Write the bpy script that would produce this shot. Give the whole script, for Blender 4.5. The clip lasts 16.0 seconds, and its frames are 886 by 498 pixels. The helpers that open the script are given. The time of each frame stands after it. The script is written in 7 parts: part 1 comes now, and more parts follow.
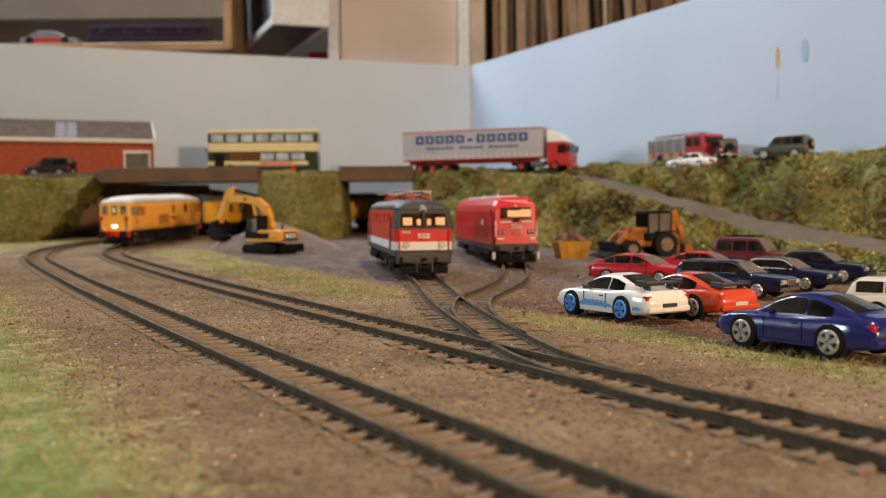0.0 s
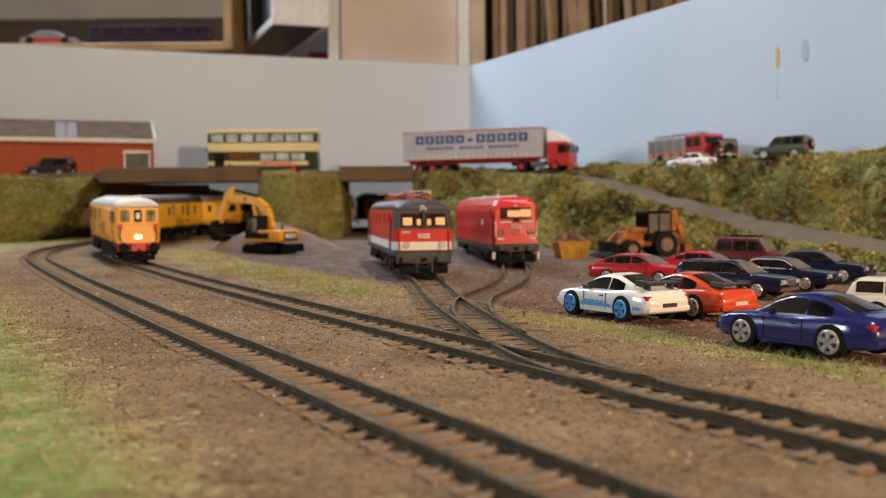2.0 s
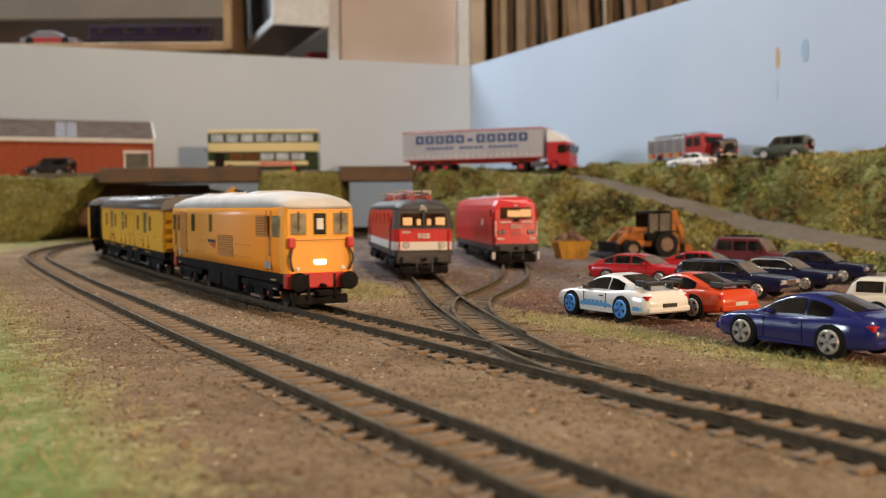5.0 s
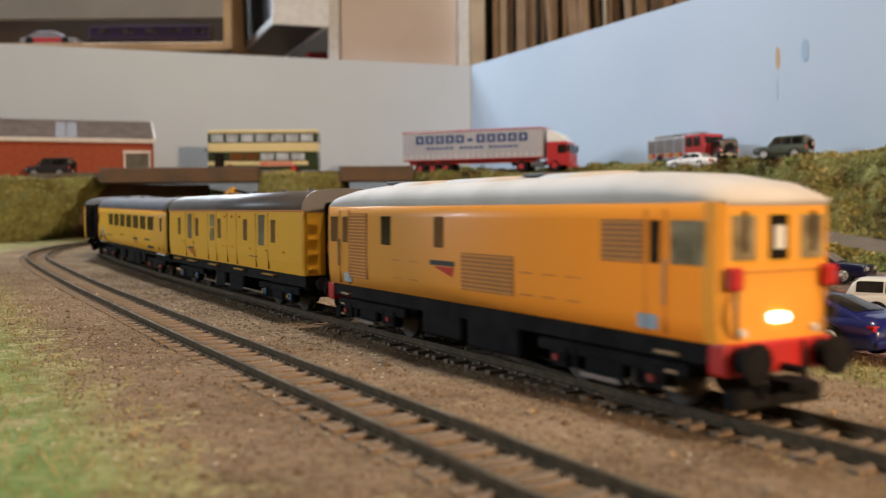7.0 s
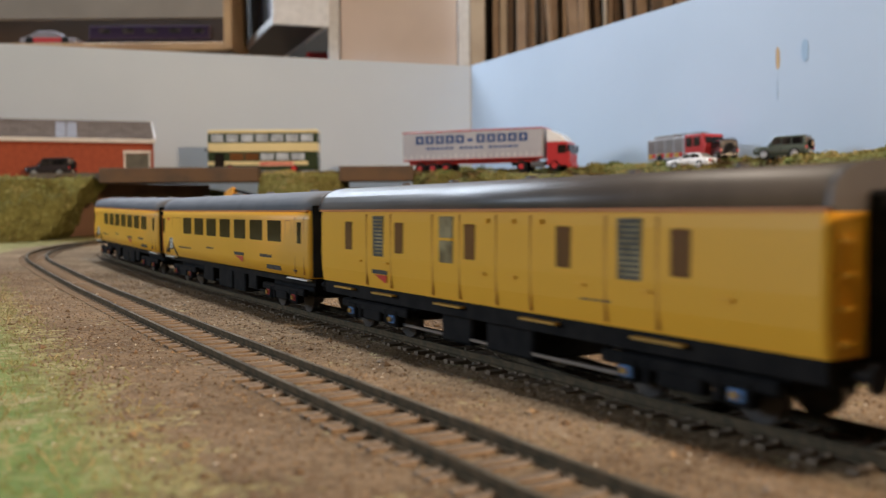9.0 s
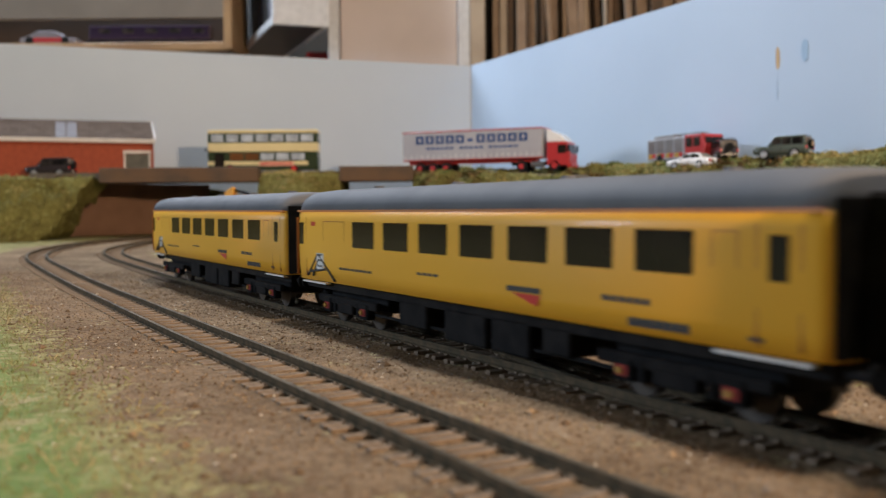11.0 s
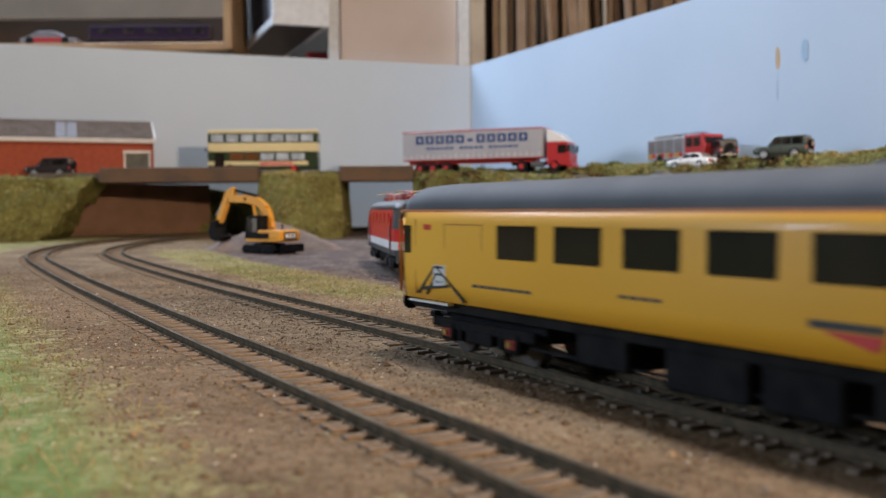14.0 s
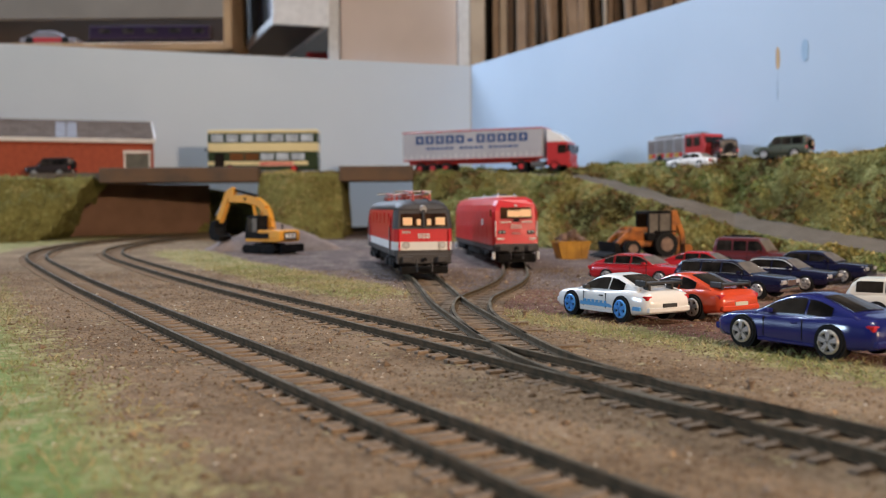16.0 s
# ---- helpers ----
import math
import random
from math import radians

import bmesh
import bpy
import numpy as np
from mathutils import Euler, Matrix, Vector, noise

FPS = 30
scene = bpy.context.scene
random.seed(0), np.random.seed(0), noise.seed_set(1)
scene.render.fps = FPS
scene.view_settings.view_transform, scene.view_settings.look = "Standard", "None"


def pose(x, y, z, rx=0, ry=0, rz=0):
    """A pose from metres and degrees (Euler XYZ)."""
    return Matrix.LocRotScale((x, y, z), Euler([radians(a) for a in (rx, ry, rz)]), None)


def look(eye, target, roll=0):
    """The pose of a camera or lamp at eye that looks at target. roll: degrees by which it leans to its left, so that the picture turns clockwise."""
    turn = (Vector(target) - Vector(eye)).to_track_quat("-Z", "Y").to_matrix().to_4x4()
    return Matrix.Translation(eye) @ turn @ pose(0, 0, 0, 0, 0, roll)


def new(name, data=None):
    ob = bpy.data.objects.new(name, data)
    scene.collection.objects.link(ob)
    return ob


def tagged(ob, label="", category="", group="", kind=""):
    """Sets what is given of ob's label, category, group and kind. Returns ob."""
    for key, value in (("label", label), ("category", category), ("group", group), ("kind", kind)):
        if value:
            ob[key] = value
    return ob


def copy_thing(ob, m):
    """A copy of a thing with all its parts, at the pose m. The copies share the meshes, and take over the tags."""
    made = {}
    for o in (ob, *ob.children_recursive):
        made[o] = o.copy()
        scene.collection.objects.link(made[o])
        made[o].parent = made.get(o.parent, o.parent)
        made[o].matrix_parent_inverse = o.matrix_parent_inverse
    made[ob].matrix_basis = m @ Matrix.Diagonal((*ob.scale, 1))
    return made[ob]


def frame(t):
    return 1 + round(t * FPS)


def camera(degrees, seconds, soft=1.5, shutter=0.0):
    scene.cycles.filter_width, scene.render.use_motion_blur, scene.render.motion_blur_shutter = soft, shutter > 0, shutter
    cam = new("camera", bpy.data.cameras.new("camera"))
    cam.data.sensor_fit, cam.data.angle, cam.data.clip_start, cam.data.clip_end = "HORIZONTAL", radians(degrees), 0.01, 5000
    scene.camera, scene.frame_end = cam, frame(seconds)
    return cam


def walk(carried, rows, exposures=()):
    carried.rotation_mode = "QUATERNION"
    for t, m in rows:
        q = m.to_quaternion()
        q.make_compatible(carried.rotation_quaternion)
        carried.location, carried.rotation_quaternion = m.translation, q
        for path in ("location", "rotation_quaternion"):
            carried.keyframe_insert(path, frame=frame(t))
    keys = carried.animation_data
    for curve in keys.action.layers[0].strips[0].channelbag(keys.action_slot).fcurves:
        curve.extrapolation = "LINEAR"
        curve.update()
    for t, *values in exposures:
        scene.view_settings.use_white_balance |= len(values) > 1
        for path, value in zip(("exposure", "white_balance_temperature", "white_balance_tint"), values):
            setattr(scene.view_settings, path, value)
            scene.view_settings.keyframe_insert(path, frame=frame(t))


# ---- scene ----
# the camera stands still, low over the baseboard of a model railway
cam = camera(49.0, 16.0, soft=1.2, shutter=0.6)
cam.data.dof.use_dof = True
cam.data.dof.focus_distance = 0.38
cam.data.dof.aperture_fstop = 19.0
EYE = Matrix.Translation((0, 0, 0.0477)) @ pose(0, 0, 0, 90 - 2.432, 0, 0) @ pose(0, 0, 0, 0, 0, -0.434)
EXPO = [(0, 0.0, 6500, 10), (4, 0.0, 6500, 10), (7, 0.0, 6300, 10), (12, 0.0, 5800, 10), (16, 0.0, 5550, 10)]
walk(cam, [(0, EYE), (16, EYE)], EXPO)

# ---- light: a warm lamp at the operator's side, a cool ceiling tube behind the layout, a dim room ----
world = bpy.data.worlds.new("room_dusk")
world.use_nodes = True
world.node_tree.nodes["Background"].inputs[0].default_value = (0.75, 0.82, 1.0, 1)
world.node_tree.nodes["Background"].inputs[1].default_value = 0.15
scene.world = world


def area_lamp(name, eye, target, size, watts, colour, size_y=None):
    d = bpy.data.lights.new(name, "AREA")
    d.energy, d.color, d.size = watts, colour, size
    if size_y:
        d.shape, d.size_y = "RECTANGLE", size_y
    ob = new(name, d)
    ob.matrix_world = look(eye, target)
    return ob


area_lamp("warm_lamp", (0.95, -1.0, 0.38), (0.25, 0.5, 0.04), 0.07, 26, (1.0, 0.67, 0.40))
# fill light added overhead to brighten the ground and car tops, no known fitting
area_lamp("overhead_fill", (0.45, 0.15, 1.70), (0.1, 0.7, 0.0), 0.18, 20, (1.0, 0.85, 0.68))
area_lamp("window_light", (-2.8, 0.35, 0.85), (0.1, 0.8, 0.0), 0.45, 38, (0.76, 0.87, 1.0), 0.6)
area_lamp("ceiling_tube", (-0.75, 2.05, 1.25), (0.1, 0.9, 0.0), 0.06, 36, (0.85, 0.92, 1.0), 1.2)

# ---- materials ----


def mat(name, colour, rough=0.6, metal=0.0, colour2=None, scale=60, bump=0.0, bscale=400, coat=0.0, emit=0.0, var=0.12, spec=0.5, detail=6, alpha=1.0, trans=0.0):
    m = bpy.data.materials.new(name)
    m.use_nodes = True
    nt = m.node_tree
    b = nt.nodes["Principled BSDF"]
    n = nt.nodes
    tc = n.new("ShaderNodeTexCoord")
    no = n.new("ShaderNodeTexNoise")
    no.inputs["Scale"].default_value = scale
    no.inputs["Detail"].default_value = detail
    nt.links.new(tc.outputs["Object"], no.inputs["Vector"])
    mx = n.new("ShaderNodeMix")
    mx.data_type = "RGBA"
    c2 = colour2 or tuple(c * (1 - var) for c in colour)
    mx.inputs[6].default_value = (*colour, 1)
    mx.inputs[7].default_value = (*c2, 1)
    rp = n.new("ShaderNodeMapRange")
    rp.inputs[1].default_value, rp.inputs[2].default_value = 0.38, 0.62
    nt.links.new(no.outputs[0], rp.inputs[0])
    nt.links.new(rp.outputs[0], mx.inputs[0])
    nt.links.new(mx.outputs[2], b.inputs["Base Color"])
    b.inputs["Roughness"].default_value = rough
    b.inputs["Metallic"].default_value = metal
    b.inputs["Coat Weight"].default_value = coat
    b.inputs["Coat Roughness"].default_value = 0.08
    b.inputs["Specular IOR Level"].default_value = spec
    if trans:
        b.inputs["Transmission Weight"].default_value = trans
    if emit:
        b.inputs["Emission Color"].default_value = (*colour, 1)
        b.inputs["Emission Strength"].default_value = emit
    if bump:
        n2 = n.new("ShaderNodeTexNoise")
        n2.inputs["Scale"].default_value = bscale
        n2.inputs["Detail"].default_value = 5
        nt.links.new(tc.outputs["Object"], n2.inputs["Vector"])
        bp = n.new("ShaderNodeBump")
        bp.inputs["Strength"].default_value = bump
        bp.inputs["Distance"].default_value = 0.002
        nt.links.new(n2.outputs[0], bp.inputs["Height"])
        nt.links.new(bp.outputs[0], b.inputs["Normal"])
    return m


def mix3(name, stops, scales, rough=0.95, bump=0.6, bscale=700, dist=0.002, speckle=None):
    """A matt scenic surface: several colours over a coarse and a fine noise."""
    m = bpy.data.materials.new(name)
    m.use_nodes = True
    nt = m.node_tree
    n, l = nt.nodes, nt.links
    b = n["Principled BSDF"]
    tc = n.new("ShaderNodeTexCoord")
    outs = []
    for s in scales:
        t = n.new("ShaderNodeTexNoise")
        t.inputs["Scale"].default_value = s
        t.inputs["Detail"].default_value = 8
        t.inputs["Roughness"].default_value = 0.65
        l.new(tc.outputs["Object"], t.inputs["Vector"])
        outs.append(t.outputs[0])
    add = n.new("ShaderNodeMix")
    add.inputs[0].default_value = 0.45
    l.new(outs[0], add.inputs[2])
    l.new(outs[1], add.inputs[3])
    cr = n.new("ShaderNodeValToRGB")
    el = cr.color_ramp.elements
    el[0].position, el[0].color = stops[0][0], (*stops[0][1], 1)
    el[1].position, el[1].color = stops[-1][0], (*stops[-1][1], 1)
    for p, c in stops[1:-1]:
        e = el.new(p)
        e.color = (*c, 1)
    l.new(add.outputs[0], cr.inputs[0])
    l.new(cr.outputs[0], b.inputs["Base Color"])
    b.inputs["Roughness"].default_value = rough
    b.inputs["Specular IOR Level"].default_value = 0.06
    t = n.new("ShaderNodeTexNoise")
    t.inputs["Scale"].default_value = bscale
    t.inputs["Detail"].default_value = 6
    l.new(tc.outputs["Object"], t.inputs["Vector"])
    bp = n.new("ShaderNodeBump")
    bp.inputs["Strength"].default_value = bump
    bp.inputs["Distance"].default_value = dist
    l.new(t.outputs[0], bp.inputs["Height"])
    l.new(bp.outputs[0], b.inputs["Normal"])
    return m


M_SCRUB = mix3("scrub_bank", [(0.3, (0.07, 0.05, 0.018)), (0.43, (0.155, 0.135, 0.042)), (0.56, (0.25, 0.235, 0.075)), (0.7, (0.38, 0.35, 0.14))], (30, 190), bump=1.0, bscale=350, dist=0.006)
M_ROAD = mix3("road_grey", [(0.3, (0.085, 0.069, 0.052)), (0.5, (0.135, 0.112, 0.086)), (0.7, (0.19, 0.16, 0.125))], (22, 500), bump=0.3)
M_WALL = mat("sky_board_paint", (0.50, 0.58, 0.68), 0.55, colour2=(0.47, 0.55, 0.65), scale=5, bump=0.05, bscale=300)
M_RAIL = mat("rusty_rail_side", (0.080, 0.065, 0.042), 0.9, 0.0, spec=0.06, colour2=(0.13, 0.095, 0.058), scale=300)
M_RAILTOP = mat("worn_rail_head", (0.15, 0.13, 0.095), 0.8, 0.0, spec=0.08, colour2=(0.065, 0.052, 0.034), scale=70)
M_SLEEPER = mat("sleeper_brown", (0.145, 0.106, 0.072), 0.95, spec=0.15, colour2=(0.24, 0.18, 0.125), scale=260, bump=0.4)
M_BROWN = mat("brown_board", (0.24, 0.135, 0.08), 0.8, colour2=(0.19, 0.105, 0.062), scale=26, bump=0.3)
M_BEAM = mat("bridge_beam_brown", (0.12, 0.066, 0.029), 0.8, colour2=(0.08, 0.05, 0.028), scale=40, bump=0.4)
M_ROOM = mat("room_wall", (0.30, 0.27, 0.235), 0.9, scale=2)
M_BOARD = mat("baseboard_ply", (0.4, 0.29, 0.17), 0.8, scale=8)


def zoned(name, base, zones):
    """The ground: base colours, with other covers blended in by the mesh's zone masks and noise."""
    m = mix3(name, base, (14, 420), bump=0.9)
    nt = m.node_tree
    n, l = nt.nodes, nt.links
    b = n["Principled BSDF"]
    src = b.inputs["Base Color"].links[0].from_socket
    tc = n.new("ShaderNodeTexCoord")
    for attr, stops, edge in zones:
        t = n.new("ShaderNodeTexNoise")
        t.inputs["Scale"].default_value, t.inputs["Detail"].default_value = 60, 8
        l.new(tc.outputs["Object"], t.inputs["Vector"])
        f = n.new("ShaderNodeTexNoise")
        f.inputs["Scale"].default_value, f.inputs["Detail"].default_value = 330, 6
        l.new(tc.outputs["Object"], f.inputs["Vector"])
        cr = n.new("ShaderNodeValToRGB")
        el = cr.color_ramp.elements
        el[0].position, el[0].color = stops[0][0], (*stops[0][1], 1)
        el[1].position, el[1].color = stops[-1][0], (*stops[-1][1], 1)
        for p, c in stops[1:-1]:
            el.new(p).color = (*c, 1)
        av = n.new("ShaderNodeMix")
        av.inputs[0].default_value = 0.5
        l.new(t.outputs[0], av.inputs[2])
        l.new(f.outputs[0], av.inputs[3])
        l.new(av.outputs[0], cr.inputs[0])
        at = n.new("ShaderNodeAttribute")
        at.attribute_name = attr
        ad = n.new("ShaderNodeMath")
        ad.operation = "ADD"
        l.new(at.outputs["Fac"], ad.inputs[0])
        sb = n.new("ShaderNodeMath")
        sb.operation = "MULTIPLY_ADD"
        sb.inputs[1].default_value, sb.inputs[2].default_value = edge, -edge / 2
        l.new(av.outputs[0], sb.inputs[0])
        l.new(sb.outputs[0], ad.inputs[1])
        mr = n.new("ShaderNodeMapRange")
        mr.inputs[1].default_value, mr.inputs[2].default_value = 0.3, 0.7
        l.new(ad.outputs[0], mr.inputs[0])
        mx = n.new("ShaderNodeMix")
        mx.data_type = "RGBA"
        l.new(mr.outputs[0], mx.inputs[0])
        l.new(src, mx.inputs[6])
        l.new(cr.outputs[0], mx.inputs[7])
        src = mx.outputs[2]
    l.new(src, b.inputs["Base Color"])
    return m


M_GROUND = zoned("scenic_ground", [(0.3, (0.085, 0.058, 0.036)), (0.44, (0.165, 0.112, 0.066)), (0.52, (0.25, 0.175, 0.106)), (0.60, (0.32, 0.235, 0.15)), (0.72, (0.46, 0.36, 0.25))], [
    ("yard", [(0.32, (0.085, 0.065, 0.06)), (0.5, (0.17, 0.13, 0.115)), (0.68, (0.27, 0.21, 0.185))], 1.6),
    ("lot", [(0.32, (0.10, 0.055, 0.04)), (0.5, (0.18, 0.095, 0.07)), (0.68, (0.26, 0.15, 0.11))], 1.6),
    ("grass", [(0.3, (0.14, 0.12, 0.045)), (0.45, (0.24, 0.22, 0.085)), (0.56, (0.34, 0.30, 0.14)), (0.7, (0.45, 0.38, 0.20))], 3.4),
    ("lush", [(0.3, (0.12, 0.17, 0.05)), (0.49, (0.20, 0.28, 0.09)), (0.57, (0.36, 0.34, 0.16)), (0.68, (0.46, 0.39, 0.23))], 3.2)])

# ---- mesh helpers ----


def mesh_of(name, bm, material=None, smooth=False):
    me = bpy.data.meshes.new(name)
    bm.to_mesh(me)
    bm.free()
    if material:
        me.materials.append(material)
    if smooth:
        for p in me.polygons:
            p.use_smooth = True
    return me


def part(name, bm, material, parent, label="", smooth=False, m=None):
    ob = new(name, mesh_of(name, bm, material, smooth))
    ob.parent = parent
    if m is not None:
        ob.matrix_basis = m
    if label:
        ob["label"] = label
    return ob


def solo(name, bm, material, label, category, kind="", smooth=False, group=""):
    return tagged(new(name, mesh_of(name, bm, material, smooth)), label, category, group, kind)


def thing(name, label, category, m=None, group=""):
    ob = new(name)
    ob.empty_display_size = 0.01
    if m is not None:
        ob.matrix_basis = m
    return tagged(ob, label, category, group)


def box(x0, x1, y0, y1, z0, z1, bevel=0.0, seg=2, bm=None):
    bm = bm or bmesh.new()
    made = bmesh.ops.create_cube(bm, size=1)["verts"]
    for v in made:
        v.co = Vector((x0 + (v.co.x + 0.5) * (x1 - x0), y0 + (v.co.y + 0.5) * (y1 - y0), z0 + (v.co.z + 0.5) * (z1 - z0)))
    if bevel:
        es = {e for v in made for e in v.link_edges}
        bmesh.ops.bevel(bm, geom=list(es), offset=bevel, segments=seg, affect="EDGES", profile=0.5)
    return bm


def tube(r, a, b, seg=12, r2=None, bm=None):
    """A cylinder or cone from a to b."""
    bm = bm or bmesh.new()
    a, b = Vector(a), Vector(b)
    d = b - a
    m = Matrix.Translation((a + b) / 2) @ d.to_track_quat("Z", "Y").to_matrix().to_4x4()
    bmesh.ops.create_cone(bm, cap_ends=True, segments=seg, radius1=r, radius2=r if r2 is None else r2, depth=d.length, matrix=m)
    return bm


def loft(rings, closed=True, cap=True):
    """A skin over rings of equally many points."""
    bm = bmesh.new()
    vs = [[bm.verts.new(p) for p in r] for r in rings]
    n = len(rings[0])
    for a, b in zip(vs, vs[1:]):
        for i in range(n if closed else n - 1):
            j = (i + 1) % n
            bm.faces.new((a[i], a[j], b[j], b[i]))
    if cap and closed:
        bm.faces.new(vs[0][::-1])
        bm.faces.new(vs[-1])
    bmesh.ops.recalc_face_normals(bm, faces=bm.faces)
    return bm


def prism(outline, y0, y1, bevel=0.0):
    """An outline of (x, z) points drawn out from y0 to y1."""
    bm = loft([[(x, y0, z) for x, z in outline], [(x, y1, z) for x, z in outline]])
    if bevel:
        bmesh.ops.bevel(bm, geom=list(bm.edges), offset=bevel, segments=2, affect="EDGES", profile=0.5)
    return bm


def rise(y):
    r = max(0.0, min(y, 1.45) - 0.5)
    return 0.028 * r * r if r < 0.35 else 0.00343 + 0.0196 * (r - 0.35)


# ---- the main line: a heading for each distance s behind the near end of the board ----
HEAD_S = [-3.0, -0.16, -0.10, 0.0, 0.1, 0.2, 0.3, 0.4, 0.5, 0.6, 0.7, 0.78, 0.84, 0.90, 1.0, 1.443, 4.0]
HEAD_A = [131, 131, 127, 118.8, 119.0, 118.8, 118.2, 118.6, 118.2, 118.0, 118.4, 113.6, 105.5, 96.8, 84.0, 20.5, 20.5]
_s = np.arange(-2.2, 3.0, 0.002)
_a = np.radians(np.interp(_s, HEAD_S, HEAD_A))
_x = np.concatenate([[0], np.cumsum(np.cos(_a[:-1]) * 0.002)])
_y = np.concatenate([[0], np.cumsum(np.sin(_a[:-1]) * 0.002)])
_x += 0.0695 - np.interp(0.0, _s, _x)
_y += 0.1996 - np.interp(0.0, _s, _y)


def line_at(s, off=0.0):
    """The point of the main line at s, off to its right as one looks away, and its heading."""
    a = float(np.interp(s, _s, _a))
    return Vector((float(np.interp(s, _s, _x)) + off * math.sin(a), float(np.interp(s, _s, _y)) - off * math.cos(a))), a

# ---- ground, tracks ----
RAIL_Z = 0.004


def grid_mesh(xs, ys, zfun):
    verts = [(x, y, zfun(x, y)) for y in ys for x in xs]
    n = len(xs)
    faces = [(j * n + i, j * n + i + 1, (j + 1) * n + i + 1, (j + 1) * n + i) for j in range(len(ys) - 1) for i in range(n - 1)]
    me = bpy.data.meshes.new("ground")
    me.from_pydata(verts, [], faces)
    for p in me.polygons:
        p.use_smooth = True
    return me


def ground_z(x, y):
    z = rise(y) + 0.0009
    z += 0.0007 * noise.noise((x * 22, y * 22, 0)) + 0.0005 * noise.noise((x * 90, y * 90, 3)) + 0.00035 * noise.noise((x * 260, y * 260, 7))
    return z


def steps(*spans):
    out = []
    for a, b, d in spans:
        out += list(np.arange(a, b, d))
    return out


gx = steps((-1.6, -0.7, 0.03), (-0.7, -0.3, 0.006), (-0.3, 0.3, 0.0035), (0.3, 0.5, 0.008), (0.5, 2.0, 0.05))
gy = steps((-1.3, 0.0, 0.05), (0.0, 0.55, 0.0035), (0.55, 1.1, 0.006), (1.1, 1.72, 0.02))
ground = new("ground", grid_mesh(gx, gy, ground_z))
ground.data.materials.append(M_GROUND)
tagged(ground, "brown scattered earth with grass patches on the model baseboard", "ground", kind="structure")


def ramp(v, a, b):
    return np.clip((v - a) / (b - a), 0, 1)


def line_coords(P):
    """For each point its distance s along the main line and its offset to the right of it."""
    k = np.arange(0, len(_s), 6)
    S, O = np.empty(len(P)), np.empty(len(P))
    for i in range(0, len(P), 4000):
        q = P[i:i + 4000]
        j = np.argmin((q[:, 0:1] - _x[k]) ** 2 + (q[:, 1:2] - _y[k]) ** 2, axis=1)
        jj = k[j]
        S[i:i + 4000] = _s[jj]
        O[i:i + 4000] = (q[:, 0] - _x[jj]) * np.sin(_a[jj]) - (q[:, 1] - _y[jj]) * np.cos(_a[jj])
    return S, O


def zone_masks(P):
    """Masks of yard, parking lot, verge grass and lush grass at the points P."""
    S, O = line_coords(P)
    Y = P[:, 1]
    left = ramp(-O, 0.100, 0.128) * (S < 1.2)
    lush = ramp(-O, 0.112, 0.14) * ramp(0.52 - Y, 0.0, 0.12)
    verge = ramp(O, 0.030, 0.046) * ramp(0.100 - O, 0, 0.016) * ramp(S, 0.28, 0.36) * (1 - ramp(S, 0.80, 0.90))
    front = ramp(O, 0.052, 0.070) * ramp(0.094 - O, 0, 0.014) * ramp(0.25 - S, 0.0, 0.06)
    back = ramp(P[:, 0], 0.21, 0.25) * ramp(Y, 0.62, 0.7)
    grass = np.maximum.reduce([left, verge, front, back])
    lot = ramp(O, 0.080, 0.090) * ramp(0.58 - Y, 0, 0.06)
    yard = ramp(O, 0.085, 0.105) * ramp(Y, 0.50, 0.56)
    return yard, lot, grass, lush


_gp = np.empty(len(ground.data.vertices) * 3)
ground.data.vertices.foreach_get("co", _gp)
_gp = _gp.reshape(-1, 3)
for _nm, _v in zip(("yard", "lot", "grass", "lush"), zone_masks(_gp)):
    ground.data.attributes.new(_nm, "FLOAT", "POINT").data.foreach_set("value", _v.astype(np.float32))
solo("baseboard", box(-1.65, 2.05, -1.35, 1.75, -0.06, -0.006), M_BOARD, "plywood baseboard under the model scenery", "baseboard", "structure")


def rail_mesh(points, name):
    """A flat-bottomed rail swept along points (x, y, z of the rail's foot, heading)."""
    prof = [(-0.0012, 0), (0.0012, 0), (0.0012, 0.0005), (0.00035, 0.0008), (0.00035, 0.0019), (0.00065, 0.0021), (0.00065, 0.0026), (-0.00065, 0.0026), (-0.00065, 0.0021), (-0.00035, 0.0019), (-0.00035, 0.0008), (-0.0012, 0.0005)]
    rings = []
    for x, y, z, a in points:
        nx, ny = math.sin(a), -math.cos(a)
        rings.append([(x + u * nx, y + u * ny, z + w) for u, w in prof])
    me = mesh_of(name, loft(rings), M_RAIL)
    me.materials.append(M_RAILTOP)
    for p in me.polygons:
        if p.normal.z > 0.9 and p.center.z > points[0][2] + 0.0024 + (rise(p.center.y) - rise(points[0][1])):
            p.material_index = 1
    return me


def sleeper_mesh(length):
    bm = box(-length / 2, length / 2, -0.00125, 0.00125, -0.0012, 0.0012, 0.0002, 1)
    for s in (-1, 1):
        for k in (-1, 1):
            c = s * 0.00825 + k * 0.0017
            box(c - 0.00035, c + 0.00035, -0.0006, 0.0006, 0.0010, 0.0016, bm=bm)
    return mesh_of("sleeper", bm, M_SLEEPER)


SLEEPER = sleeper_mesh(0.0295)


